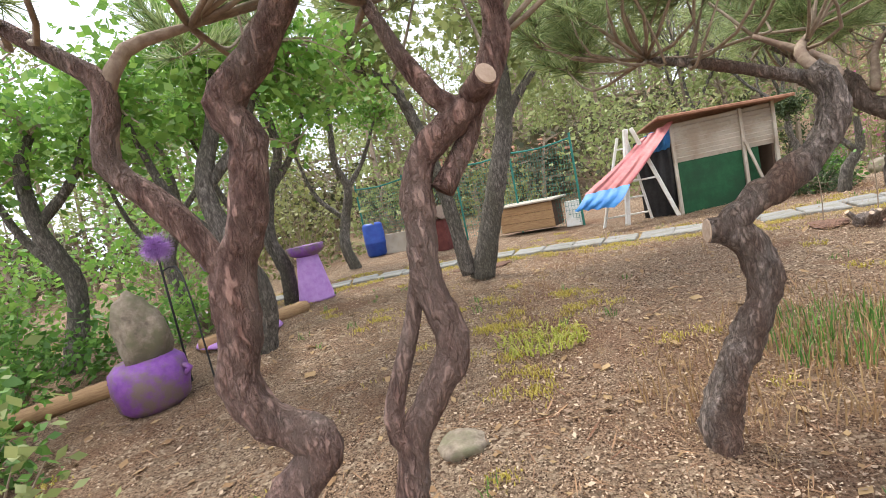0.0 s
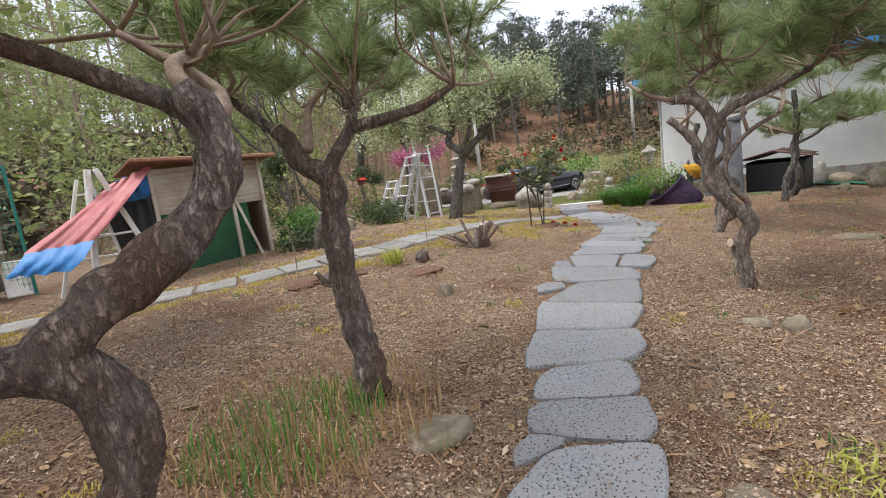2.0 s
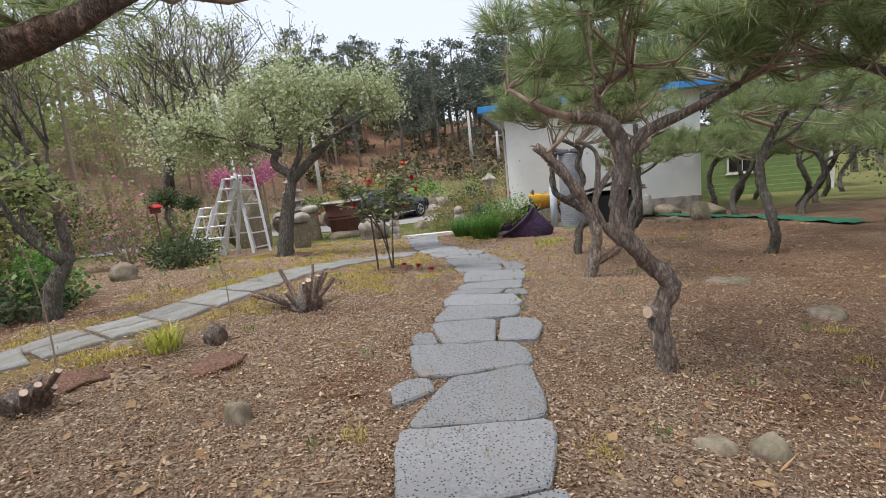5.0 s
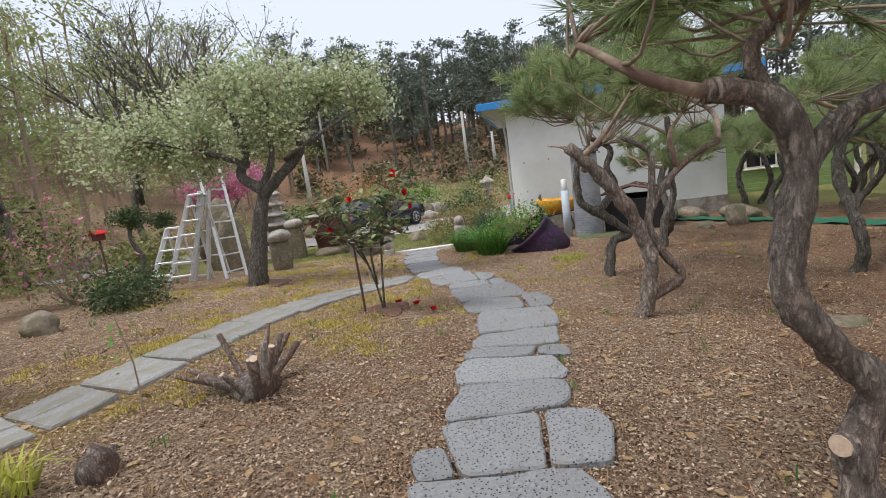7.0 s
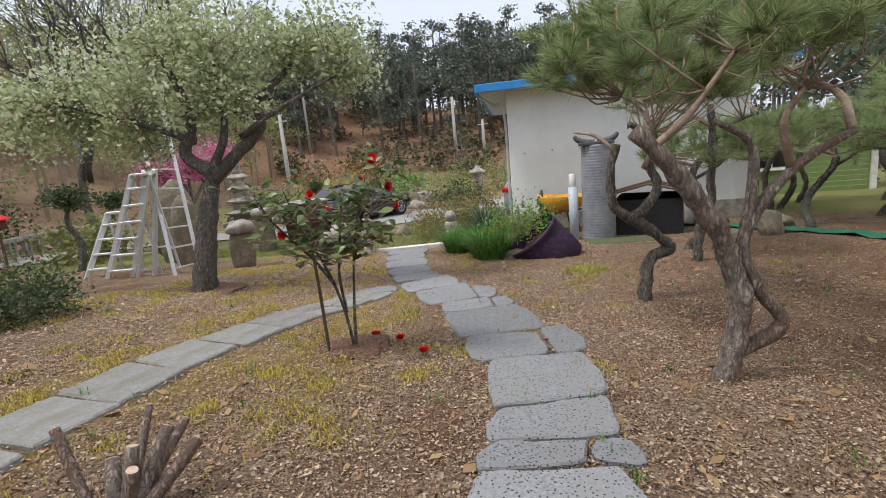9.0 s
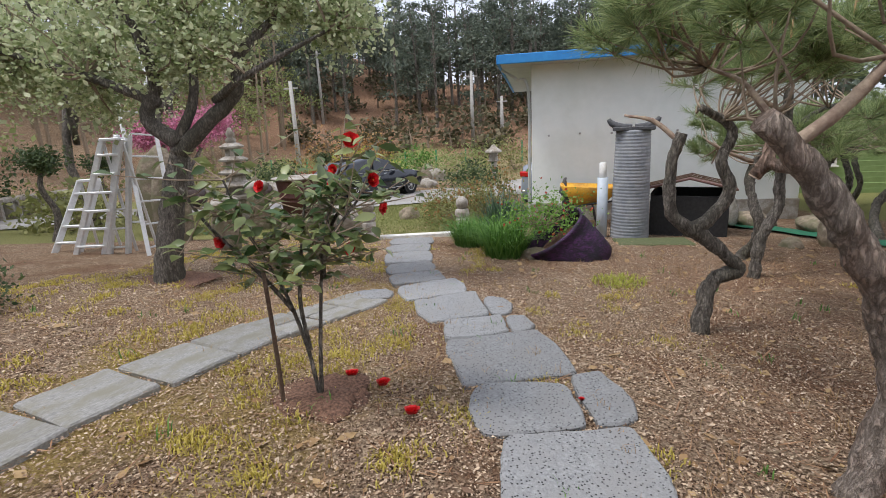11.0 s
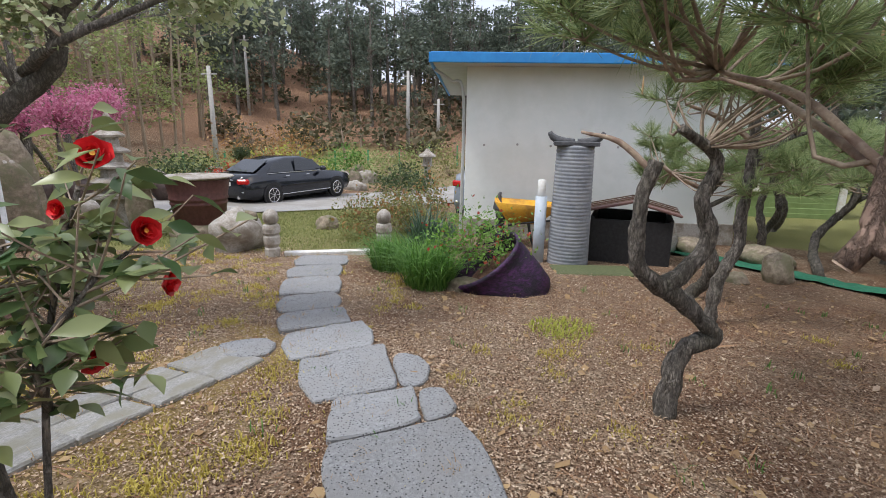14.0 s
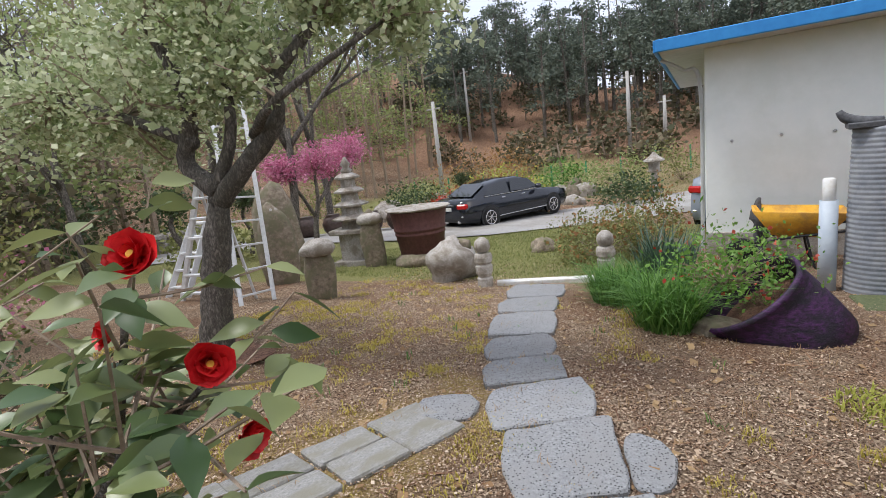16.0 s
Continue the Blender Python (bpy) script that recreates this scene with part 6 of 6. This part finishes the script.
# ---- left garden ----
tub = thing("purple_jar", (-1.42, 4.24, .24), "violet painted clay jar with a rough stone on top", "jar")
part("jar_body", lathe([(.2, 0), (.26, .06), (.29, .22), (.28, .36), (.22, .42)], 28), M_PURPLE_MID, tub, smooth=True)
part("top_stone", boulder(.19, .18, .36, 66, 3, .3), M_ROCK, tub, smooth=True).location = (.02, 0, .42)
for s in (-1, 1):
    part("ear", tube([(s * .27, 0, .3), (s * .33, 0, .27), (s * .27, 0, .22)], [.025], 8, .03), M_PURPLE_MID, tub, smooth=True)
for i, (x, y, h) in enumerate([(-.72, 7.19, .62)]):
    c = thing("lilac_pedestal", on_ground(x, y), "lilac cone-shaped pedestal with a shallow planter", "planter", "lilac pedestals")
    part("cone", lathe([(.26, 0), (.25, .03), (.15, h), (.13, h + .02)], 28), M_PURPLE_LIGHT, c, smooth=True)
    part("dish", lathe([(.12, h), (.24, h + .06), (.26, h + .16), (.22, h + .16), (.2, h + .1)], 24), M_PURPLE_MID, c, smooth=True)
c = thing("violet_column", on_ground(-1.25, 5.7), "slim violet painted column on a flat lilac base dish", "planter")
part("base_dish", lathe([(.42, 0), (.46, .02), (.44, .05), (.2, .06)], 32), M_PURPLE_LIGHT, c, smooth=True)
part("column", lathe([(.12, .05), (.1, .1), (.085, .5), (.1, .72), (.13, .76)], 24), M_PURPLE_MID, c, smooth=True)
part("dish", lathe([(.1, .74), (.2, .8), (.22, .88), (.19, .88), (.16, .82)], 24), M_PURPLE_MID, c, smooth=True)
ball = thing("topiary_ball", (-1.3, 4.6, .9), "lilac tinsel ball on a thin black wire stand", "ornament")
part("ball", needle_tufts(np.array([(0, 0, .62)] * 300), rng.normal(size=(300, 3)), 6, .16, .004), M_PURPLE_LIGHT, ball)
part("stand", tube([(0, 0, -.62), (.0, 0, .5)], [.01], 6), M_BLACK, ball)
part("hook", tube([(.25, -.1, -.62), (.2, -.05, .2), (.12, 0, .42), (0, 0, .4)], [.008], 6), M_BLACK, ball)
for i, (x, y, ln, a) in enumerate([(-2.2, 4.6, 1.4, 30), (-1.1, 5.9, 1.4, 55), (-3.2, 4.0, 1.2, 20)]):
    lg = part("edging_log", tube([(-ln / 2, 0, .05), (0, .03, .06), (ln / 2, 0, .05)], [.08, .085, .08], 10, .1, .1), M_WOOD, None, "pale split log edging the flower bed", True)
    lg.matrix_world = pose(*on_ground(x, y), 0, 0, a)
    tagged(lg, "", "log", "edging logs")
for i, (x, y) in enumerate([(-2.2, 5.4), (-1.9, 6.4), (-3.1, 5.0), (-2.6, 3.6), (-1.9, 3.1), (-3.8, 5.8)]):
    shrub("bed_plant", x, y, on_ground(x, y)[2], (.45, .45, .7 if i < 3 else .9), 900, .07, M_LEAF_FRESH if i % 2 else M_GRASS, "leafy green plant in the flower bed", 18, None, "plant", "bed plants")
shrub("bed_plant", -.95, 2.1, .1, (.35, .35, 1.1), 500, .06, M_LEAF_SPRING, "young shrub with narrow grey-green leaves", 14, None, "plant", "bed plants")

# ---- beyond the drive ----
for i, (x, y, rr, hh, lf, lb) in enumerate([(27, 13, 1.4, 1.5, M_YELLOW_LEAF, "golden clipped shrub"), (30, 15.5, 2.6, 2.8, M_ORANGE_LEAF, "rusty leafed maple"), (28, 8.5, 1.2, 1.0, M_BUSH, "clipped dark shrub"),
                                             (25.5, 14.5, 1.0, .9, M_RED_LEAF, "red leafed azalea"), (32, 10, 1.6, 1.6, M_LEAF_SPRING, "spring shrub"), (26, 17, 1.4, 1.3, M_BUSH, "dark garden shrub"), (24, 20, 1.6, 1.8, M_OLIVE, "olive garden shrub"),
                                             (29, 19, 1.5, 1.4, M_LEAF_SPRING, "spring shrub"), (33, 13, 1.5, 1.6, M_GRASS, "green shrub"), (17, 22, 1.5, 1.8, M_BUSH, "dark garden shrub"), (13.5, 19, 1.5, 2.0, M_BUSH, "dark garden shrub"),
                                             (11, 16, 1.3, 1.9, M_OLIVE, "olive garden shrub"), (8.5, 13, 1.2, 1.7, M_OLIVE, "olive shrub behind the shed"), (35, 17, 2.0, 2.0, M_ORANGE_LEAF, "rusty shrub"), (36, 8, 2, 1.8, M_OLIVE, "olive shrub"), (15, 14.5, 1.0, 1.1, M_OLIVE, "olive garden shrub"),
                                             (-3, 14, 1.5, 2.2, M_OLIVE, "olive shrub"), (0, 15, 1.5, 2.4, M_LEAF_SPRING, "spring shrub"), (3, 14.5, 1.5, 2.0, M_OLIVE, "olive shrub"), (6, 13.5, 1.4, 2.4, M_LEAF_SPRING, "spring shrub"),
                                             (9.5, 17, 1.8, 2.6, M_LEAF_SPRING, "spring shrub"), (-6, 13, 1.8, 2.4, M_LEAF_FRESH, "fresh green shrub"), (-7, 9, 1.8, 2.0, M_LEAF_FRESH, "fresh green shrub"), (-8, 5, 1.8, 1.8, M_BUSH, "dark shrub"), (27, -8.5, 2.2, 2.6, M_BUSH, "dense dark shrub"), (24, -10.5, 2.2, 2.4, M_BUSH, "dense dark shrub"), (20.5, -9.5, 2.0, 2.2, M_OLIVE, "olive shrub"), (-4.5, 11, 1.8, 3.0, M_LEAF_FRESH, "fresh green shrub"), (-2.2, 12.5, 1.6, 2.8, M_OLIVE, "olive shrub")]):
    shrub("garden_shrub", x, y, on_ground(x, y)[2], (rr, rr, hh), 1500, .12, lf, lb + " in the garden beyond the drive", 24, None, "shrub", "far shrubs")
for i in range(46):
    x, y = 25 + rng.uniform(-1, 9), 9.5 + rng.uniform(-3, 10)
    if y < 20 - .45 * (x - 17) - 1.0:
        y += 4
    rock(float(x), float(y), tuple(float(q) for q in rng.uniform(.25, .6, 3)), 100 + i, "grey rockery stone beyond the drive", -.05, M_STONE if i % 3 else M_ROCK, "rockery stones")
lan = thing("stone_lantern", on_ground(30.0, 7.97, .75), "pale stone lantern with a wide roof on the rockery", "lantern")
part("shaft", lathe([(.3, -.6), (.3, -.4), (.14, -.3), (.14, .2), (.3, .28)], 10), M_STONE, lan)
part("lamp_house", lathe([(.22, .28), (.22, .62)], 6), M_STONE, lan)
part("roof", lathe([(.22, .6), (.42, .66), (.4, .72), (.18, .86), (.05, 1.0)], 6), M_STONE, lan)
for i, (x, y, h) in enumerate([(45.4, 12.9, 5.6), (32.4, 20.1, 5.6), (47, 10.9, 3.4), (52, 30, 7)]):
    b = on_ground(x, y)
    p = thing("utility_pole", b, "grey concrete utility pole", "pole", "utility poles")
    part("shaft", lathe([(.16, -.2), (.1, h)], 10), M_POLE, p, smooth=True)
    part("arm", slab(.08, .9, .08, (0, 0, h - .4)), M_POLE, p)
for i in range(9):
    x, y = 31 + i * 1.1, 21 - i * 1.6
    b = on_ground(x, y)
    gp = thing("green_post", b, "green painted fence post with wire", "fence post", "green posts")
    part("post", tube([(0, 0, 0), (0, 0, 1.3)], [.05], 6, .6), M_GREEN_PAINT, gp)
for i in range(6):
    b = on_ground(15.6 + .9 * i, 18.5 + .75 * i)
    t = thing("stone_bench", b, "long grey stone bench rail by the pond", "bench", "stone rails", rz=40)
    part("seat", slab(1.25, .3, .12, (0, 0, .55)), M_STONE, t)
    for s in (-.4, .4):
        part("leg", slab(.16, .24, .5, (s, 0, .24)), M_STONE, t)
for i, (x, y) in enumerate([(13.5, 12.8), (16.5, 15.2), (8.8, 10.5), (27.5, 15.5)]):
    b = on_ground(x, y)
    leafy("cloud_pine", b, [([(x, y, b[2] - .05), (x + .1, y - .05, b[2] + .5), (x - .05, y, b[2] + 1.0), (x + .05, y, b[2] + 1.35)], 0.06)], [((x, y, b[2] + 1.5), (.5, .5, .2))], 2600, .05, M_BUSH, "clipped cloud-pruned pine with a flat crown", M_BARK_GREY, .06, 24, "tree", "cloud pines")
b = on_ground(6.45, 6.6)
leafy("gnarled_tree", b, [([(6.45, 6.6, b[2] - .05), (6.5, 6.55, b[2] + .3), (6.65, 6.5, b[2] + .55), (6.6, 6.45, b[2] + .95)], .07), ([(6.6, 6.5, b[2] + .5), (6.4, 6.6, b[2] + .8), (6.3, 6.7, b[2] + 1.2)], .035)],
      [((6.5, 6.5, b[2] + 1.25), (.35, .35, .3))], 500, .05, M_LEAF_SPRING, "small gnarled pruned tree with few leaves", None, .06, 16)
bird = thing("bird_box", (10.1, 9.3, 1.05), "small red bird box on a thin post", "bird box")
part("box", slab(.14, .12, .1, (0, 0, .1)), M_MAROON, bird)
part("roof", join(slab(.2, .1, .015, (0, .04, .17), (-30, 0, 0)), slab(.2, .1, .015, (0, -.04, .17), (30, 0, 0))), M_RED, bird)
part("post", tube([(0, 0, -.85), (0, 0, .04)], [.015], 6, .4), M_WOOD_DARK, bird)


# ---- cars ----
def saloon(base, rz, paint, label, tall=1.0):
    """A four-door car, x forward, built from cross-sections."""
    t = thing("car", base, label, "car", rz=rz)
    st = [(-2.46, .62, .42, .80, .80), (-2.4, .80, .30, .92, .96), (-2.1, .89, .24, .98, 1.0), (-1.6, .92, .22, .99, 1.02), (-.8, .93, .2, .98, 1.0), (.2, .93, .2, .96, .98), (1.0, .93, .2, .94, .95),
          (1.7, .92, .22, .90, .90), (2.2, .87, .26, .80, .80), (2.42, .76, .34, .68, .70), (2.48, .6, .4, .6, .62)]
    v, f = [], []
    for x, w, lo, sh, top in st:
        lo, sh, top = lo, sh * tall, top * tall
        v += [(x, -w * .9, lo), (x, -w, lo + .16), (x, -w * .99, (lo + sh) / 2 + .05), (x, -w * .93, sh - .02), (x, -w * .8, top), (x, w * .8, top), (x, w * .93, sh - .02), (x, w * .99, (lo + sh) / 2 + .05), (x, w, lo + .16), (x, w * .9, lo)]
    n = 10
    for i in range(len(st) - 1):
        for k in range(n):
            a, b = i * n + k, i * n + (k + 1) % n
            f.append((a, b, b + n, a + n))
    f += [tuple(range(n - 1, -1, -1)), tuple(range((len(st) - 1) * n, len(st) * n))]
    part("body", (v, f), paint, t, smooth=True)
    gh = [(-1.95, .66, 1.0, 1.01), (-1.25, .64, 1.0, 1.34), (-.6, .62, .98, 1.46), (.1, .62, .97, 1.47), (.55, .63, .96, 1.36), (1.25, .7, .93, .96)]
    v, f = [], []
    for x, w, lo, hi in gh:
        lo, hi = lo * tall, hi * tall
        v += [(x, -w * 1.22, lo - .03), (x, -w * 1.0, hi - .05), (x, -w * .8, hi), (x, w * .8, hi), (x, w * 1.0, hi - .05), (x, w * 1.22, lo - .03)]
    for i in range(len(gh) - 1):
        for k in range(5):
            a = i * 6 + k
            f.append((a, a + 6, a + 7, a + 1))
    part("cabin", (v, f), paint, t, smooth=True)
    for s in (-1, 1):
        for xa, xb, ya, yb in ((-1.3, -.48, .98, .98), (-.42, .5, .98, .97)):
            za, zb = (1.3, 1.4) if xa < -1 else (1.41, 1.36)
            q = [(xa - (.25 if xa < -1 else 0), s * .805, 1.03 * tall), (xb + (.35 if xb > 0 else 0), s * .815, 1.01 * tall), (xb, s * .668, zb * tall), (xa + .1, s * .676, za * tall)]
            q2 = [(a, b + s * .02, c) for a, b, c in q]
            part("side_window", (q + q2, [(4, 5, 6, 7), (0, 1, 5, 4), (1, 2, 6, 5), (2, 3, 7, 6), (3, 0, 4, 7)]), M_GLASS_DARK, t)
        part("chrome_strip", bar((-1.6, s * .84, 1.0 * tall), (.9, s * .85, .985 * tall), .02), M_CHROME, t)
        part("sill_strip", bar((-1.1, s * .94, .34), (1.1, s * .94, .34), .025), M_CHROME, t)
        part("mirror", boulder(.1, .12, .1, 7, 2, .05), paint, t, smooth=True).location = (.72, s * .98, 1.0 * tall)
        part("tail_lamp", slab(.18, .34, .16, (-2.37, s * .68, .8 * tall), (0, 0, s * -22), .04), M_TAIL, t)
        part("head_lamp", slab(.2, .3, .14, (2.3, s * .6, .66), (0, 0, s * 25), .04), M_CHROME, t)
        for xa in (-.35, .55):
            part("door_handle", slab(.16, .02, .025, (xa - .5, s * .935, .9 * tall)), M_CHROME, t)
        part("exhaust", moved(lathe([(.05, 0), (.05, .1)], 12), pose(-2.47, s * .55, .33, 0, 90)), M_CHROME, t)
        for x in (-1.45, 1.48):
            wh = part("wheel", moved(lathe([(.2, -.1), (.31, -.11), (.34, -.07), (.34, .07), (.31, .11), (.2, .1)], 28), pose(x, s * .84, .34, 90)), M_RUBBER, t, smooth=True)
            part("rim", moved(lathe([(.225, -.02), (.23, .06), (.2, .06), (.19, .0)], 24), pose(x, s * .885, .34, -90 * s)), M_CHROME, wh, smooth=True)
            for k in range(7):
                a = 2 * math.pi * k / 7
                part("spoke", bar((x, s * .93, .34), (x + .2 * math.cos(a), s * .93, .34 + .2 * math.sin(a)), .045, .02), M_CHROME, wh)
            part("arch", moved(lathe([(.38, -.02), (.38, .02)], 24), pose(x, s * .905, .35, 90)), M_BLACK, t)
    rq = [(-1.93, -.62, 1.03), (-1.93, .62, 1.03), (-1.27, .52, 1.36), (-1.27, -.52, 1.36)]
    rq = [(a, b, c * tall + .012) for a, b, c in rq]
    part("rear_window", (rq + [(a - .01, b, c + .015) for a, b, c in rq], [(4, 5, 6, 7), (0, 1, 5, 4), (1, 2, 6, 5), (2, 3, 7, 6), (3, 0, 4, 7)]), M_GLASS_DARK, t)
    part("number_plate", slab(.02, .5, .12, (-2.47, 0, .72)), M_WHITE, t)
    part("plate_strip", slab(.03, .7, .03, (-2.45, 0, .84 * tall)), M_CHROME, t)
    part("bumper_strip", slab(.04, 1.5, .05, (-2.42, 0, .5)), M_CHROME, t)
    return t


saloon((23.97, 11.55, -.83), -18, M_CARPAINT, "glossy black saloon car parked on the drive")
saloon((23.4, 4.15, -.78), -8, M_SUV, "silver-blue tall car parked behind the outbuilding", 1.22)


# ---- ground cover ----
def scatter(n, x0, x1, y0, y1, keep=None, near=True):
    pts = np.stack([rng.uniform(x0, x1, n), rng.uniform(y0, y1, n)], 1)
    if keep is not None:
        pts = pts[keep(pts[:, 0], pts[:, 1]) > rng.uniform(0, 1, len(pts))]
    z = height(pts[:, 0], pts[:, 1])
    return np.column_stack([pts, z])


def litter(name, pts, size, leaf, label, aspect=.5):
    c = pts + np.column_stack([np.zeros((len(pts), 2)), rng.uniform(.004, .02, len(pts))])
    n = len(c)
    a = rng.uniform(0, 6.283, n)
    u = np.stack([np.cos(a), np.sin(a), rng.normal(size=n) * .25], 1)
    w = np.stack([-np.sin(a), np.cos(a), rng.normal(size=n) * .25], 1)
    s = size * np.exp(rng.normal(size=(n, 1)) * .4)
    v = np.stack([c - u * s * .5, c + w * s * aspect * .5, c + u * s * .5, c - w * s * aspect * .5], 1).reshape(-1, 3)
    ob = part(name, (v, np.arange(4 * n).reshape(-1, 4)), leaf, None, label)
    return tagged(ob, "", "ground cover", "", "stuff")


thin = lambda x, y: 1 - .6 * duff_shade_at(x, y)
litter("wood_chips", scatter(190000, -2, 16.5, -1.5, 9, thin), .0145, M_LITTER, "pale wood chips and bark bits strewn over the soil", .55)
litter("wood_chips", scatter(200000, 1, 12.5, 0, 6.5, thin), .0115, M_LITTER, "fine bark bits strewn over the soil", .5)
M_CHIP_PALE = leaf_mat("pale_chips", (0.34, 0.24, 0.16), (0.68, 0.56, 0.42), 0.85, 0.1)
litter("wood_chips", scatter(80000, 6, 15.5, 1.2, 8.5, lambda x, y: .25 + .75 * ease((x - 7) / 4)), .011, M_CHIP_PALE, "pale tan wood chips strewn by the path", .6)
litter("dead_leaves", scatter(6000, -2, 15.5, -1.5, 9), .045, M_DRY, "curled dead leaves on the soil", .65)
M_NEEDLE_BROWN = leaf_mat("brown_needles", (0.16, 0.07, 0.035), (0.40, 0.24, 0.13), 0.8, 0.1)
litter("fallen_needles", scatter(90000, -1, 14, -1.5, 7, lambda x, y: .3 + .7 * duff_shade_at(x, y)), .085, M_NEEDLE_BROWN, "fallen pine needles on the soil", .045)


def tufts(name, pts, h, w, leaf, label, per, r):
    b = np.repeat(pts, per, 0)
    b[:, :2] += rng.normal(size=(len(b), 2)) * r
    ob = part(name, blades(b, h, w, .7), leaf, None, label)
    return tagged(ob, "", "ground cover", "", "stuff")


spot = lambda x, y: np.clip((mossy_at(x, y) * np.array([noise.noise(Vector((a * 1.6, b * 1.6, 5))) + .6 for a, b in zip(x, y)]) - .17) * 2.4, 0, 1) * (np.abs(y - side_walk_y(x)) > .31)
tufts("yellow_moss", scatter(9000, -2, 15.5, 1, 9, spot), .03, .0035, M_MOSS, "thin yellow-green moss and grass", 6, .06)
clumps = scatter(4200, -2, 14.5, 0, 9, lambda x, y: .02 + .85 * spot(x, y))
tufts("moss_clumps", clumps, .028, .0045, M_MOSS, "thick yellow moss clumps on the soil", 70, .055)
tufts("dry_grass", scatter(700, 1.5, 14, -.5, 7), .07, .002, M_DRY, "scattered dry grass tufts", 8, .03)
tufts("green_sprouts", scatter(160, -1, 14, -.5, 8), .06, .004, M_GRASS, "small green sprouts in the soil", 8, .03)
M_LAWN = leaf_mat("lawn_blades", (0.15, 0.19, 0.05), (0.36, 0.37, 0.14), 0.6, 0.35)
tufts("lawn_grass", scatter(9000, 14.8, 21, 4.8, 12, lambda x, y: lawn_at(x, y) * (y < 11.5 - .6 * (x - 17))), .04, .005, M_LAWN, "short yellow-green lawn grass", 4, .05)
grass_clump(4.3, .6, .4, .07, 420, M_YELLOW_LEAF, "low bright green weeds in the soil", .007, 1.2)
grass_clump(12.6, 2.85, .28, .06, 300, M_YELLOW_LEAF, "low bright green weeds in the soil", .007, 1.2)
grass_clump(1.7, 3.9, .35, .06, 360, M_YELLOW_LEAF, "low bright green weeds in the soil", .007, 1.2)
for x, y, h in ((5.05, 5.25, .75), (5.5, 5.1, .9), (6.9, 5.0, .6)):
    b = on_ground(x, y)
    t = thing("sapling", b, "thin bare sapling stem with a few leaves", "sapling", "saplings")
    part("stem", tube([(0, 0, -.02), (.02, .01, h * .5), (-.01, .03, h)], [.006, .005, .003], 5, .1), M_TWIG, t)
    tagged(part("leaf_tuft", leaf_quads(rng.normal(size=(26, 3)) * [.06, .06, .12] + [0, .02, h * .75], .035), M_LEAF_FRESH, t), kind="stuff")
